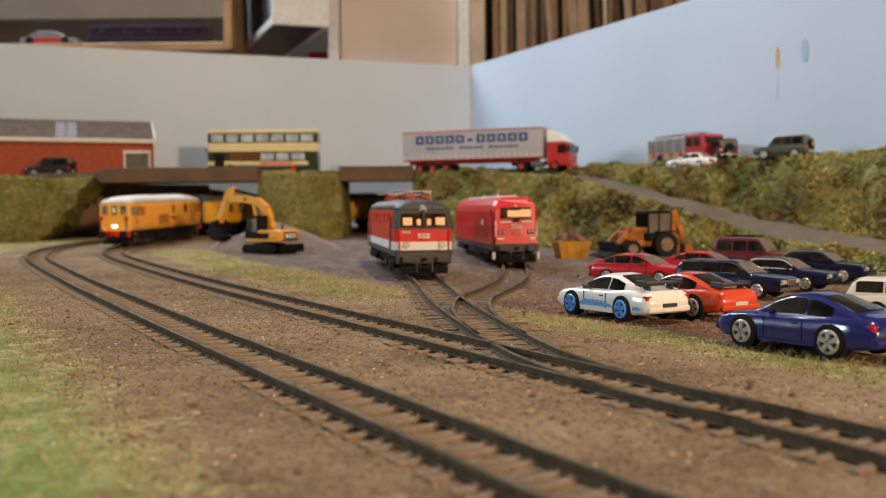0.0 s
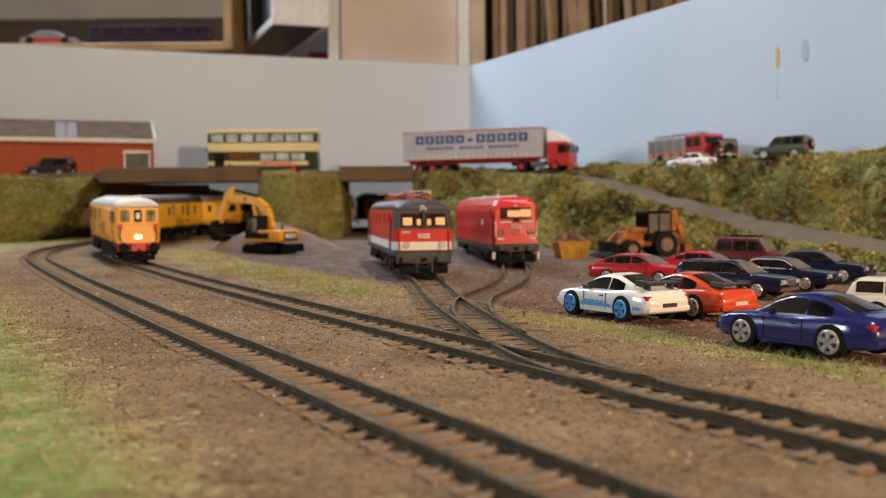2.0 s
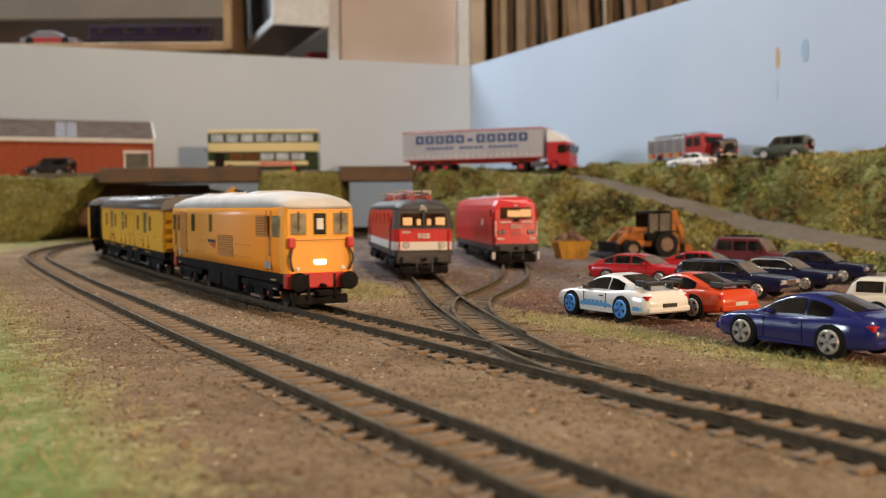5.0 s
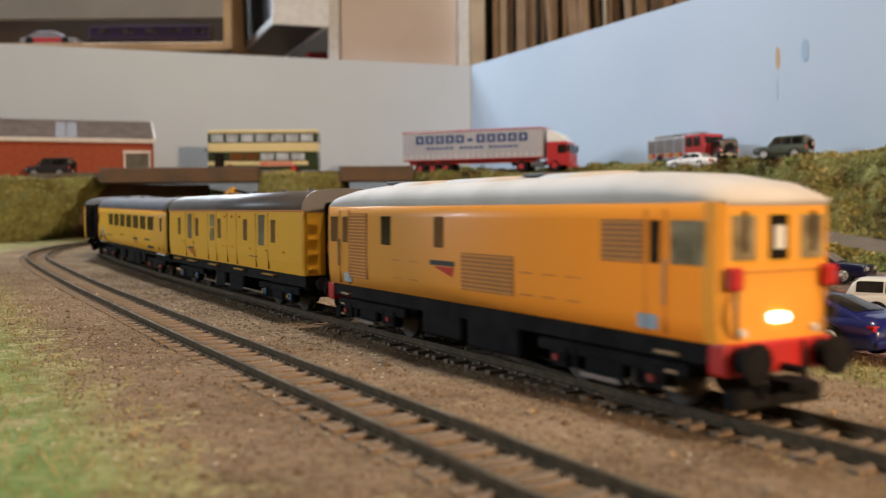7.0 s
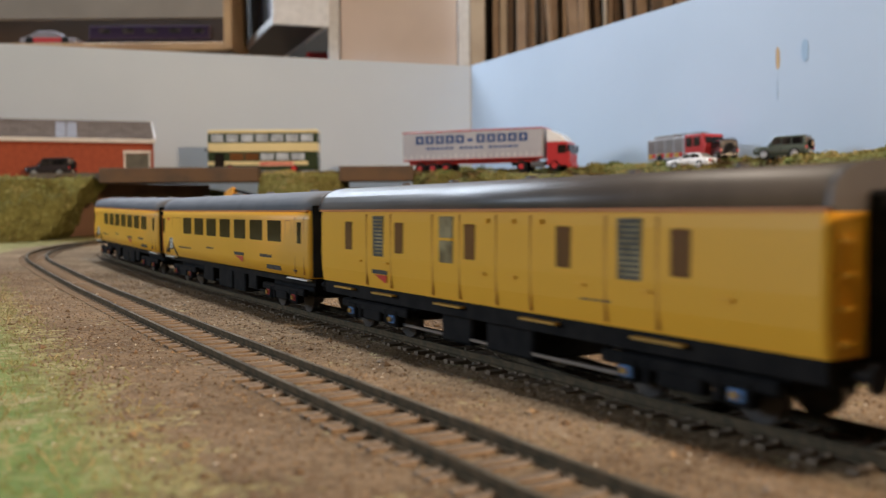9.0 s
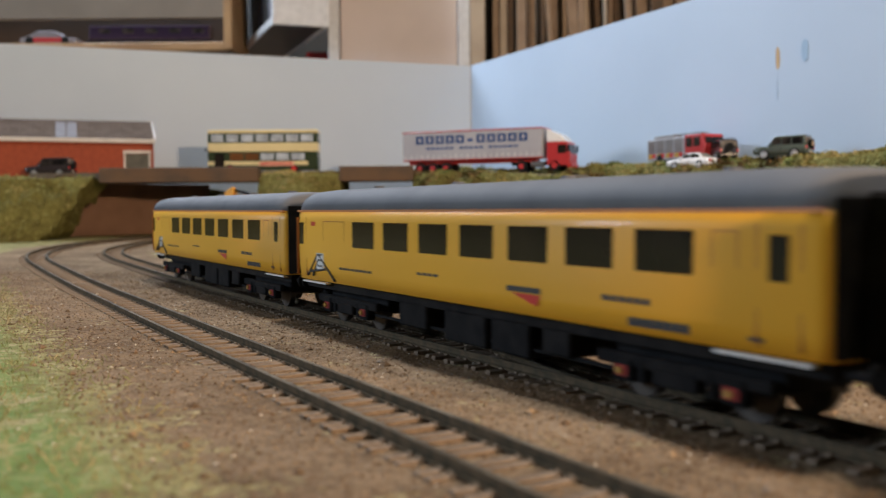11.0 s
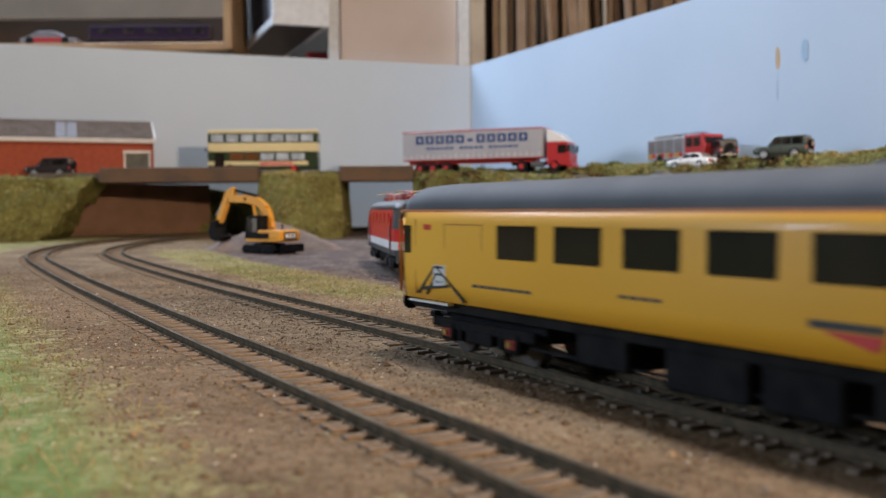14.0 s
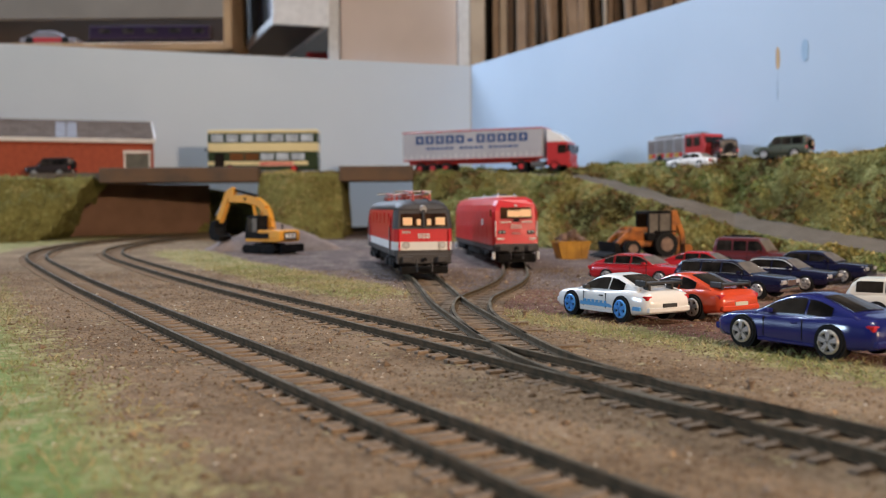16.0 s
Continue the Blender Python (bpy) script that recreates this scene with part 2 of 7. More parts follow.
def lay_track(name, label, pts, sleepers=True, pitch=0.0063, skip=None, rails=(1, 1)):
    """Two rails and sleepers along pts, a dense list of (x, y, heading)."""
    ob = thing(name, label, "railway track")
    for side, on in ((-1, rails[0]), (1, rails[1])):
        if not on:
            continue
        seq = []
        for x, y, a in pts:
            px, py = x + side * 0.00825 * math.sin(a), y - side * 0.00825 * math.cos(a)
            seq.append((px, py, rise(y) + 0.0014, a))
        r = new("rail", rail_mesh(seq, "rail"))
        r.parent = ob
    rest = []
    if sleepers:
        run, rest = 0.0, []
        rnd = random.Random(len(pts))
        for (x, y, a), (x2, y2, a2) in zip(pts, pts[1:]):
            d = math.hypot(x2 - x, y2 - y)
            run += d
            if run > pitch:
                run -= pitch
                if skip and skip(x, y):
                    continue
                place = Matrix.Translation((x, y, rise(y) + 0.0004)) @ pose(0, 0, 0, 0, 0, math.degrees(a) - 90 + rnd.uniform(-1.2, 1.2))
                if y < 0.06 or y > 1.46:
                    rest.append(place)
                    continue
                s = new("sleeper", SLEEPER)
                s.parent = ob
                s.matrix_basis = place
    if rest:
        verts, faces = [], []
        for place in rest:
            n = len(verts)
            verts += [tuple(place @ v.co) for v in SLEEPER.vertices]
            faces += [tuple(n + i for i in p.vertices) for p in SLEEPER.polygons]
        me = bpy.data.meshes.new("sleeper_rest")
        me.from_pydata(verts, [], faces)
        me.materials.append(M_SLEEPER)
        r = tagged(new("sleeper_rest", me), kind="stuff")
        r.parent = ob
    return ob


def line_pts(s0, s1, off, d=0.004):
    out = []
    for s in np.arange(s0, s1, d):
        p, a = line_at(s, off)
        out.append((p.x, p.y, a))
    return out


def spline(ctrl, n=30):
    """A smooth curve through control points, as (x, y, heading)."""
    P = [Vector(c) for c in ctrl]
    P = [2 * P[0] - P[1]] + P + [2 * P[-1] - P[-2]]
    pts = []
    for i in range(1, len(P) - 2):
        for k in range(n):
            t = k / n
            pts.append(0.5 * (2 * P[i] + (P[i + 1] - P[i - 1]) * t + (2 * P[i - 1] - 5 * P[i] + 4 * P[i + 1] - P[i + 2]) * t * t + (3 * P[i] - P[i - 1] - 3 * P[i + 1] + P[i + 2]) * t ** 3))
    pts.append(P[-2])
    out = []
    for i, p in enumerate(pts):
        d = pts[min(i + 1, len(pts) - 1)] - pts[max(i - 1, 0)]
        out.append((p.x, p.y, math.atan2(d.y, d.x)))
    return out


lay_track("main_track", "weathered model track with dark sleepers in brown ballast", line_pts(-1.5, 1.75, 0))
lay_track("loop_track", "weathered model track beside the grass, rusty rails", line_pts(-1.5, 1.75, -0.0660))
SIDING_A = spline([(0.0695, 0.20), (0.048, 0.237), (0.0305, 0.285), (0.0205, 0.335), (0.0105, 0.40), (0.0025, 0.46), (-0.0045, 0.54), (-0.0125, 0.62), (-0.0255, 0.71), (-0.0375, 0.80)], 14)
SIDING_B = spline([(0.0205, 0.335), (0.0142, 0.385), (0.0125, 0.43), (0.0165, 0.48), (0.030, 0.535), (0.0415, 0.59), (0.049, 0.66), (0.053, 0.76), (0.045, 0.90), (0.03, 1.05)], 14)
lay_track("siding_track", "weathered siding track leading to the red and grey locomotive", SIDING_A, skip=lambda x, y: y < 0.27 or y > 0.62)
lay_track("siding_track", "weathered siding track curving to the red diesel locomotive", SIDING_B, skip=lambda x, y: y < 0.40 or y > 0.55)

M_TIMBER = mat("pale_turnout_timber", (0.23, 0.17, 0.11), 0.95, spec=0.1, colour2=(0.15, 0.11, 0.075), scale=200, bump=0.4)
_turnout = bpy.data.objects["siding_track"]
for _i in range(9):
    _tx, _ty, _ta = SIDING_A[38 + 5 * _i]
    part("turnout_timber", box(-0.0165, 0.0235 - 0.0006 * _i, -0.0014, 0.0014, -0.0010, 0.0011, 0.0002, 1), M_TIMBER, _turnout, m=Matrix.Translation((_tx, _ty, rise(_ty) + 0.0006)) @ pose(0, 0, 0, 0, 0, math.degrees(_ta) - 90))

# ---- sky boards, room ----
CORNER = Vector((0.048, 1.62))
DIR_A, DIR_B = Vector((-0.936, -0.351)), Vector((0.426, -0.905))
WALL_TOP = 0.282


def slab(name, p, q, z0, z1, thick, out, material, label, category="wall", kind="structure"):
    """An upright board from p to q, with its thickness to the side out."""
    o = Vector(out).normalized() * thick
    bm = loft([[(p.x, p.y, z0), (q.x, q.y, z0), (q.x + o.x, q.y + o.y, z0), (p.x + o.x, p.y + o.y, z0)],
               [(p.x, p.y, z1), (q.x, q.y, z1), (q.x + o.x, q.y + o.y, z1), (p.x + o.x, p.y + o.y, z1)]])
    return solo(name, bm, material, label, category, kind)


OUT_A, OUT_B = (-0.351, 0.936), (0.905, 0.426)
slab("wall_back", CORNER, CORNER + DIR_A * 1.7, -0.006, WALL_TOP, 0.009, OUT_A, M_WALL, "pale blue painted sky board behind the layout")
slab("wall_side", CORNER + DIR_B * 0.21, CORNER + DIR_B * 3.0, -0.006, WALL_TOP, 0.009, OUT_B, M_WALL, "pale blue painted sky board at the layout's side")
slab("wall_side_portal", CORNER + DIR_B * 0.002, CORNER + DIR_B * 0.21, 0.088, WALL_TOP, 0.009, OUT_B, M_WALL, "pale blue sky board over the hidden tunnel mouth")
solo("room_floor", box(-3, 3.2, -3, 4.2, -0.95, -0.9), M_ROOM, "plain floor of the room", "floor", "structure")
solo("ceiling", box(-3, 3.2, -3, 4.2, 2.0, 2.05), M_ROOM, "plain ceiling of the room", "ceiling", "structure")
solo("wall_north", box(-3, 3.2, 4.1, 4.2, -0.9, 2.0), M_ROOM, "plain wall of the room", "wall", "structure")
solo("wall_south", box(-3, 3.2, -3.1, -3.0, -0.9, 2.0), M_ROOM, "plain wall of the room", "wall", "structure")
solo("wall_west", box(-3.1, -3, -3, 4.2, -0.9, 2.0), M_ROOM, "plain wall of the room", "wall", "structure")
solo("wall_east", box(3.2, 3.3, -3, 4.2, -0.9, 2.0), M_ROOM, "plain wall of the room", "wall", "structure")

# ---- embankments ----


def bank(name, label, stations, nsub, material, rough, cells=None, seed=0):
    """A lumpy sheet lofted over stations of points; cells: material index for each column."""
    rows = []
    for a, b in zip(stations, stations[1:]):
        for k in range(nsub):
            t = k / nsub
            rows.append([Vector(p).lerp(Vector(q), t) for p, q in zip(a, b)])
    rows.append([Vector(p) for p in stations[-1]])
    grid, idx = [], []
    for r in rows:
        line, ids = [], []
        for c, (p, q) in enumerate(zip(r, r[1:])):
            n = cells[c][0]
            for k in range(n):
                line.append((p.lerp(q, k / n), rough[c] * (0.3 + 0.7 * min(1.0, 4 * k / n, 4 * (1 - k / n)))))
                ids.append(cells[c][1])
        line.append((r[-1], 0))
        grid.append(line)
        idx = ids
    verts, faces, fm = [], [], []
    w = len(grid[0])
    for line in grid:
        for p, amp in line:
            d = amp * (noise.noise((p.x * 28 + seed, p.y * 28, p.z * 28)) + 0.6 * noise.noise((p.x * 75, p.y * 75 + seed, p.z * 75)) + 0.35 * noise.noise((p.x * 190, p.y * 190, p.z * 190)))
            verts.append((p.x - 0.3 * d, p.y - 0.5 * d, p.z + d))
    for j in range(len(grid) - 1):
        for i in range(w - 1):
            faces.append((j * w + i, j * w + i + 1, (j + 1) * w + i + 1, (j + 1) * w + i))
            fm.append(idx[i])
    me = bpy.data.meshes.new(name)
    me.from_pydata(verts, [], faces)
    for mt in material:
        me.materials.append(mt)
    for p, k in zip(me.polygons, fm):
        p.use_smooth, p.material_index = True, k
    return tagged(new(name, me), label, "embankment", kind="structure")


BANK_R = [
    [(-0.042, 1.16, 0.008), (-0.036, 1.215, 0.090), (-0.033, 1.30, 0.093), (-0.03, 1.38, 0.094), (-0.03, 1.46, 0.094)],
    [(0.030, 1.07, 0.006), (0.045, 1.17, 0.092), (0.055, 1.26, 0.094), (0.065, 1.36, 0.095), (0.075, 1.46, 0.095)],
    [(0.118, 0.95, 0.004), (0.150, 1.08, 0.080), (0.170, 1.15, 0.085), (0.180, 1.20, 0.094), (0.215, 1.26, 0.097)],
    [(0.198, 0.86, 0.002), (0.216, 0.90, 0.046), (0.232, 0.955, 0.056), (0.245, 1.00, 0.090), (0.274, 1.135, 0.094)],
    [(0.245, 0.80, 0.002), (0.258, 0.86, 0.0285), (0.273, 0.91, 0.041), (0.291, 0.965, 0.089), (0.314, 1.05, 0.094)],
    [(0.270, 0.74, 0.001), (0.279, 0.78, 0.0195), (0.297, 0.83, 0.031), (0.315, 0.88, 0.088), (0.349, 0.978, 0.090)],
    [(0.310, 0.64, 0.0), (0.319, 0.70, 0.0125), (0.342, 0.75, 0.020), (0.362, 0.79, 0.091), (0.398, 0.873, 0.093)],
    [(0.42, 0.44, 0.0), (0.435, 0.47, 0.004), (0.460, 0.50, 0.008), (0.49, 0.515, 0.091), (0.557, 0.534, 0.093)],
    [(0.70, -0.10, 0.0), (0.72, -0.08, 0.002), (0.76, -0.05, 0.004), (0.78, -0.02, 0.091), (0.83, -0.05, 0.093)]]
bank("embankment_right", "scrubby grass bank with a grey road ramp", BANK_R, 26, [M_SCRUB, M_ROAD], (0.0095, 0.0006, 0.011, 0.005), [(30, 0), (8, 1), (26, 0), (10, 0)], 3)
BANK_L = [
    [(-1.3, 0.68, 0.0), (-1.31, 0.74, 0.088), (-1.33, 0.85, 0.090), (-1.4, 1.07, 0.090)],
    [(-0.56, 1.11, 0.008), (-0.57, 1.17, 0.088), (-0.58, 1.25, 0.090), (-0.60, 1.37, 0.090)],
    [(-0.515, 1.150, 0.009), (-0.475, 1.215, 0.088), (-0.50, 1.29, 0.090), (-0.51, 1.40, 0.090)],
    [(-0.490, 1.18, 0.009), (-0.435, 1.22, 0.088), (-0.44, 1.30, 0.090), (-0.45, 1.42, 0.090)],
    [(-0.500, 1.27, 0.009), (-0.43, 1.27, 0.088), (-0.435, 1.31, 0.090), (-0.44, 1.42, 0.090)]]
bank("embankment_left", "olive scrub covered bank beside the bridge", BANK_L, 26, [M_SCRUB], (0.013, 0.006, 0.002), [(26, 0), (10, 0), (6, 0)], 9)
PIER = [
    [(-0.215, 1.30, 0.010), (-0.215, 1.30, 0.092), (-0.21, 1.31, 0.092)],
    [(-0.240, 1.20, 0.010), (-0.226, 1.21, 0.090), (-0.21, 1.31, 0.092)],
    [(-0.200, 1.175, 0.010), (-0.19, 1.20, 0.091), (-0.19, 1.32, 0.092)],
    [(-0.150, 1.175, 0.010), (-0.15, 1.20, 0.091), (-0.15, 1.33, 0.092)],
    [(-0.122, 1.19, 0.010), (-0.127, 1.21, 0.090), (-0.14, 1.33, 0.092)],
    [(-0.124, 1.33, 0.010), (-0.128, 1.33, 0.092), (-0.14, 1.34, 0.092)]]
bank("bridge_pier_bank", "dry scrub covered pier between two bridge spans", PIER, 14, [M_SCRUB], (0.004, 0.004), [(24, 0), (10, 0)], 5)
BACK_BANK = [
    [(-0.360, 1.385, 0.004), (-0.370, 1.400, 0.080), (-0.375, 1.42, 0.082)],
    [(-0.300, 1.405, 0.004), (-0.330, 1.425, 0.074), (-0.330, 1.44, 0.076)],
    [(-0.255, 1.420, 0.004), (-0.270, 1.440, 0.058), (-0.270, 1.46, 0.060)],
    [(-0.190, 1.460, 0.004), (-0.200, 1.470, 0.046), (-0.200, 1.48, 0.047)]]
bank("embankment_back", "dark scrub slope behind the tracks under the bridge", BACK_BANK, 12, [M_SCRUB], (0.005, 0.003), [(20, 0), (6, 0)], 12)
solo("bridge_beam", box(-0.425, -0.228, 1.205, 1.225, 0.0815, 0.1000, 0.001), M_BEAM, "brown wooden bridge beam over the tracks", "bridge beam")
solo("bridge_beam", box(-0.128, -0.036, 1.205, 1.225, 0.0815, 0.1000, 0.001), M_BEAM, "brown wooden bridge beam over the short span", "bridge beam")
solo("bridge_deck", box(-0.52, -0.028, 1.226, 1.43, 0.086, 0.095), M_ROAD, "grey road deck of the model bridge", "bridge deck", "structure")
slab("tunnel_wall", Vector((-0.545, 1.27)), Vector((-0.335, 1.40)), 0.0, 0.083, 0.006, (-0.5, 0.8), M_BROWN, "plain brown board behind the tracks under the bridge")

# ---- the yellow test train: four vehicles that follow the main line ----
T_KEYS = [0.0, 1.0, 2.0, 3.0, 4.0, 6.3, 7.0, 8.0, 9.0, 11.5, 12.5, 13.5, 14.5, 15.0, 16.0]
S_KEYS = [0.9036, 0.7778, 0.6494, 0.5156, 0.3850, 0.0951, 0.0046, -0.1217, -0.2496, -0.5587, -0.6833, -0.8062, -0.9310, -0.9945, -1.121]


def train_s(t):
    return float(np.interp(t, T_KEYS, S_KEYS))


def vehicle_pose(s, length):
    """The pose of a vehicle whose front is at s: it stands on its two bogie pins; its origin is its middle at rail top, +x forward."""
    pa, _ = line_at(s + 0.16 * length)
    pb, _ = line_at(s + 0.84 * length)
    a = Vector((pa.x, pa.y, rise(pa.y) + RAIL_Z))
    b = Vector((pb.x, pb.y, rise(pb.y) + RAIL_Z))
    u = (a - b).normalized()
    v = Vector((0, 0, 1)).cross(u).normalized()
    w = u.cross(v)
    m = Matrix((u, v, w)).transposed().to_4x4()
    m.translation = (a + b) / 2
    return m
M_YEL_L = mat("loco_yellow", (0.72, 0.305, 0.04), 0.42, colour2=(0.70, 0.298, 0.037), scale=40, coat=0.10, bump=0.02, spec=0.35)
M_YEL_F = mat("warning_panel_yellow", (0.88, 0.40, 0.05), 0.32, colour2=(0.86, 0.385, 0.045), scale=40, coat=0.25)
M_YEL = mat("coach_yellow", (0.76, 0.395, 0.024), 0.45, colour2=(0.74, 0.382, 0.022), scale=30, coat=0.08, bump=0.02, spec=0.35)
M_ROOF_W = mat("pale_grey_roof", (0.64, 0.61, 0.58), 0.7, colour2=(0.55, 0.52, 0.48), scale=50, spec=0.25)
M_ROOF_G = mat("slate_grey_roof", (0.15, 0.155, 0.17), 0.75, colour2=(0.125, 0.13, 0.145), scale=45, spec=0.2)
M_ROOF_D = mat("dark_van_roof", (0.055, 0.05, 0.05), 0.45, colour2=(0.08, 0.073, 0.07), scale=45)
M_BLACK = mat("underframe_black", (0.005, 0.005, 0.0055), 0.8, spec=0.15, colour2=(0.013, 0.012, 0.0115), scale=160)
M_WHEEL = mat("oily_wheel_steel", (0.045, 0.04, 0.036), 0.5, 0.5, colour2=(0.09, 0.075, 0.06), scale=120)
M_STEEL = mat("wheel_steel", (0.35, 0.34, 0.33), 0.35, 0.9)
M_GLASS = mat("dark_window", (0.010, 0.008, 0.007), 0.15, colour2=(0.022, 0.016, 0.012), scale=25, spec=0.3)
M_GLASS_B = mat("brown_window", (0.16, 0.065, 0.02), 0.25, colour2=(0.11, 0.045, 0.015), scale=25)
M_LITGLASS = mat("pale_cab_window", (0.36, 0.30, 0.18), 0.15, colour2=(0.13, 0.10, 0.06), scale=120)
M_LOUVRE = mat("louvre_brown", (0.40, 0.145, 0.028), 0.6, colour2=(0.33, 0.12, 0.024), scale=90)
M_REDP = mat("buffer_beam_red", (0.55, 0.022, 0.018), 0.4, colour2=(0.48, 0.018, 0.016), scale=60, coat=0.2)
M_LAMP = mat("lit_headlight", (1.0, 0.93, 0.80), 0.3, emit=6)
M_WHITE = mat("white_print", (0.75, 0.75, 0.72), 0.5)
M_INK = mat("black_print", (0.03, 0.028, 0.026), 0.6)
M_LBLUE = mat("pale_blue_plate", (0.35, 0.47, 0.55), 0.5)
M_AXRED = mat("axle_box_red", (0.36, 0.03, 0.022), 0.5)
M_AXBLUE = mat("axle_box_blue", (0.10, 0.22, 0.45), 0.5)
M_AXYEL = mat("axle_box_yellow", (0.45, 0.25, 0.03), 0.5)
M_GUTTER = mat("orange_gutter", (0.55, 0.20, 0.05), 0.5)
M_STEP = mat("tan_step", (0.45, 0.30, 0.15), 0.6)


def body_ring(x, w, zb, zg, rnd=0.0):
    """The body's lower part: sides with a slight tuck-under."""
    h = w / 2 - rnd
    return [(x, -h * 0.955, zb), (x, -h * 0.99, zb + 0.005), (x, -h, zb + 0.011), (x, -h * 0.99, zg - 0.004), (x, -h * 0.975, zg), (x, h * 0.975, zg), (x, h * 0.99, zg - 0.004), (x, h, zb + 0.011), (x, h * 0.99, zb + 0.005), (x, h * 0.955, zb)]


def roof_ring(x, w, zg, top, n=12):
    pts = []
    for k in range(n + 1):
        a = math.pi * k / n
        c, s = math.cos(a), math.sin(a)
        pts.append((x, -w / 2 * math.copysign(abs(c) ** 0.62, c), zg + (top - zg) * abs(s) ** 0.85))
    pts.append((x, w / 2 * 0.9, zg - 0.0008))
    pts.append((x, -w / 2 * 0.9, zg - 0.0008))
    return pts


def side_panel(parent, name, mt, x0, x1, z0, z1, w, sides=(-1, 1), proud=0.0002, label="", bevel=0.0, depth=0.0008):
    for s in sides:
        y = s * w / 2
        part(name, box(x0, x1, min(y - s * depth, y + s * proud), max(y - s * depth, y + s * proud), z0, z1, bevel, 1), mt, parent, label)


def bogie(parent, x, spacing, axle_mat, axle_mat2=None, w=0.028, loco=False):
    b = part("bogie", box(x - spacing / 2 - 0.009, x + spacing / 2 + 0.009, -w / 2 + 0.004, w / 2 - 0.004, 0.007, 0.0125, 0.001), M_BLACK, parent)
    for sx in (-1, 1):
        bm = tube(0.0066, (x + sx * spacing / 2, -0.0092, 0.0066), (x + sx * spacing / 2, -0.0068, 0.0066), 20)
        tube(0.0066, (x + sx * spacing / 2, 0.0068, 0.0066), (x + sx * spacing / 2, 0.0092, 0.0066), 20, bm=bm)
        tube(0.0012, (x + sx * spacing / 2, -0.007, 0.0066), (x + sx * spacing / 2, 0.007, 0.0066), 8, bm=bm)
        part("wheelset", bm, M_WHEEL, b)
    for s in (-1, 1):
        y = s * w / 2
        bm = box(x - spacing / 2 - 0.010, x + spacing / 2 + 0.010, y - 0.0012, y + 0.0012, 0.0075, 0.0105, 0.0005, 1)
        box(x - 0.007, x + 0.007, y - 0.0016, y + 0.0016, 0.0045, 0.0085, 0.0005, 1, bm=bm)
        for sx in (-1, 1):
            box(x + sx * spacing / 2 - 0.0035, x + sx * spacing / 2 + 0.0035, y - 0.0018, y + 0.0018, 0.004, 0.0095, 0.0006, 1, bm=bm)
            tube(0.0016, (x + sx * (spacing / 2 - 0.006), y, 0.0045), (x + sx * (spacing / 2 - 0.006), y, 0.0095), 8, bm=bm)
        part("side_frame", bm, M_BLACK, b)
        for sx in (-1, 1):
            xa = x + sx * spacing / 2
            ax = part("axle_box", box(xa - 0.0021, xa + 0.0021, y + s * 0.0015 - 0.0006, y + s * 0.0015 + 0.0009, 0.0052, 0.0078, 0.0003, 1), axle_mat, b)
            if axle_mat2:
                part("cover", tube(0.0009, (xa, y + s * 0.0017, 0.0066), (xa, y + s * 0.0028, 0.0066), 10), axle_mat2, ax)


def coach_ends(parent, ln, w, zb, zg, corridor, top_end=True):
    for s in (-1, 1):
        if corridor:
            part("end_panel", box(s * ln / 2 + (0.0 if s > 0 else -0.0006), s * ln / 2 + (0.0006 if s > 0 else 0.0), -w / 2 * 0.90, w / 2 * 0.90, zb + 0.0005, zg + 0.002, 0.0002, 1), M_BLACK if top_end else M_YEL, parent)
            part("gangway", box(s * ln / 2 - 0.0005, s * (ln / 2 + 0.0048), -0.0085, 0.0085, zb - 0.001, zg + 0.003, 0.001, 1) if s > 0 else box(-ln / 2 - 0.0048, -ln / 2 + 0.0005, -0.0085, 0.0085, zb - 0.001, zg + 0.003, 0.001, 1), M_BLACK, parent, "black corridor connection")
        bm = tube(0.0009, (s * ln / 2, 0, 0.0088), (s * (ln / 2 + 0.0075), 0, 0.0088), 8)
        box(s * (ln / 2 + 0.0065) - 0.0015, s * (ln / 2 + 0.0065) + 0.0015, -0.003, 0.003, 0.0075, 0.0095, 0.0003, 1, bm=bm)
        part("coupling", bm, M_BLACK, parent)
        for q in (-1, 1):
            bm = tube(0.0011, (s * (ln / 2 - 0.001), q * 0.0115, 0.0135), (s * (ln / 2 + 0.005), q * 0.0115, 0.0135), 10)
            tube(0.0028, (s * (ln / 2 + 0.005), q * 0.0115, 0.0135), (s * (ln / 2 + 0.006), q * 0.0115, 0.0135), 14, bm=bm)
            part("buffer", bm, M_BLACK, parent)


def logo(parent, x0, x1, z0, z1, w, sides=(-1, 1)):
    """The operator's mark as plain shapes: a dark bar over a red wedge."""
    zm = z0 + (z1 - z0) * 0.68
    for s in sides:
        y = s * w / 2
        part("mark_bar", box(x0, x1, y - 0.0003, y + 0.0003, zm, z1), M_INK, parent)
        bm = bmesh.new()
        f = [bm.verts.new(v) for v in ((x0 + (x1 - x0) * (0.15 if s < 0 else 0.0), y + s * 0.00035, zm - 0.0003), (x0 + (x1 - x0) * (1.0 if s < 0 else 0.85), y + s * 0.00035, zm - 0.0003), (x0 + (x1 - x0) * (0.9 if s < 0 else 0.1), y + s * 0.00035, z0))]
        bm.faces.new(f)
        bmesh.ops.recalc_face_normals(bm, faces=bm.faces)
        part("mark_wedge", bm, M_REDP, parent)


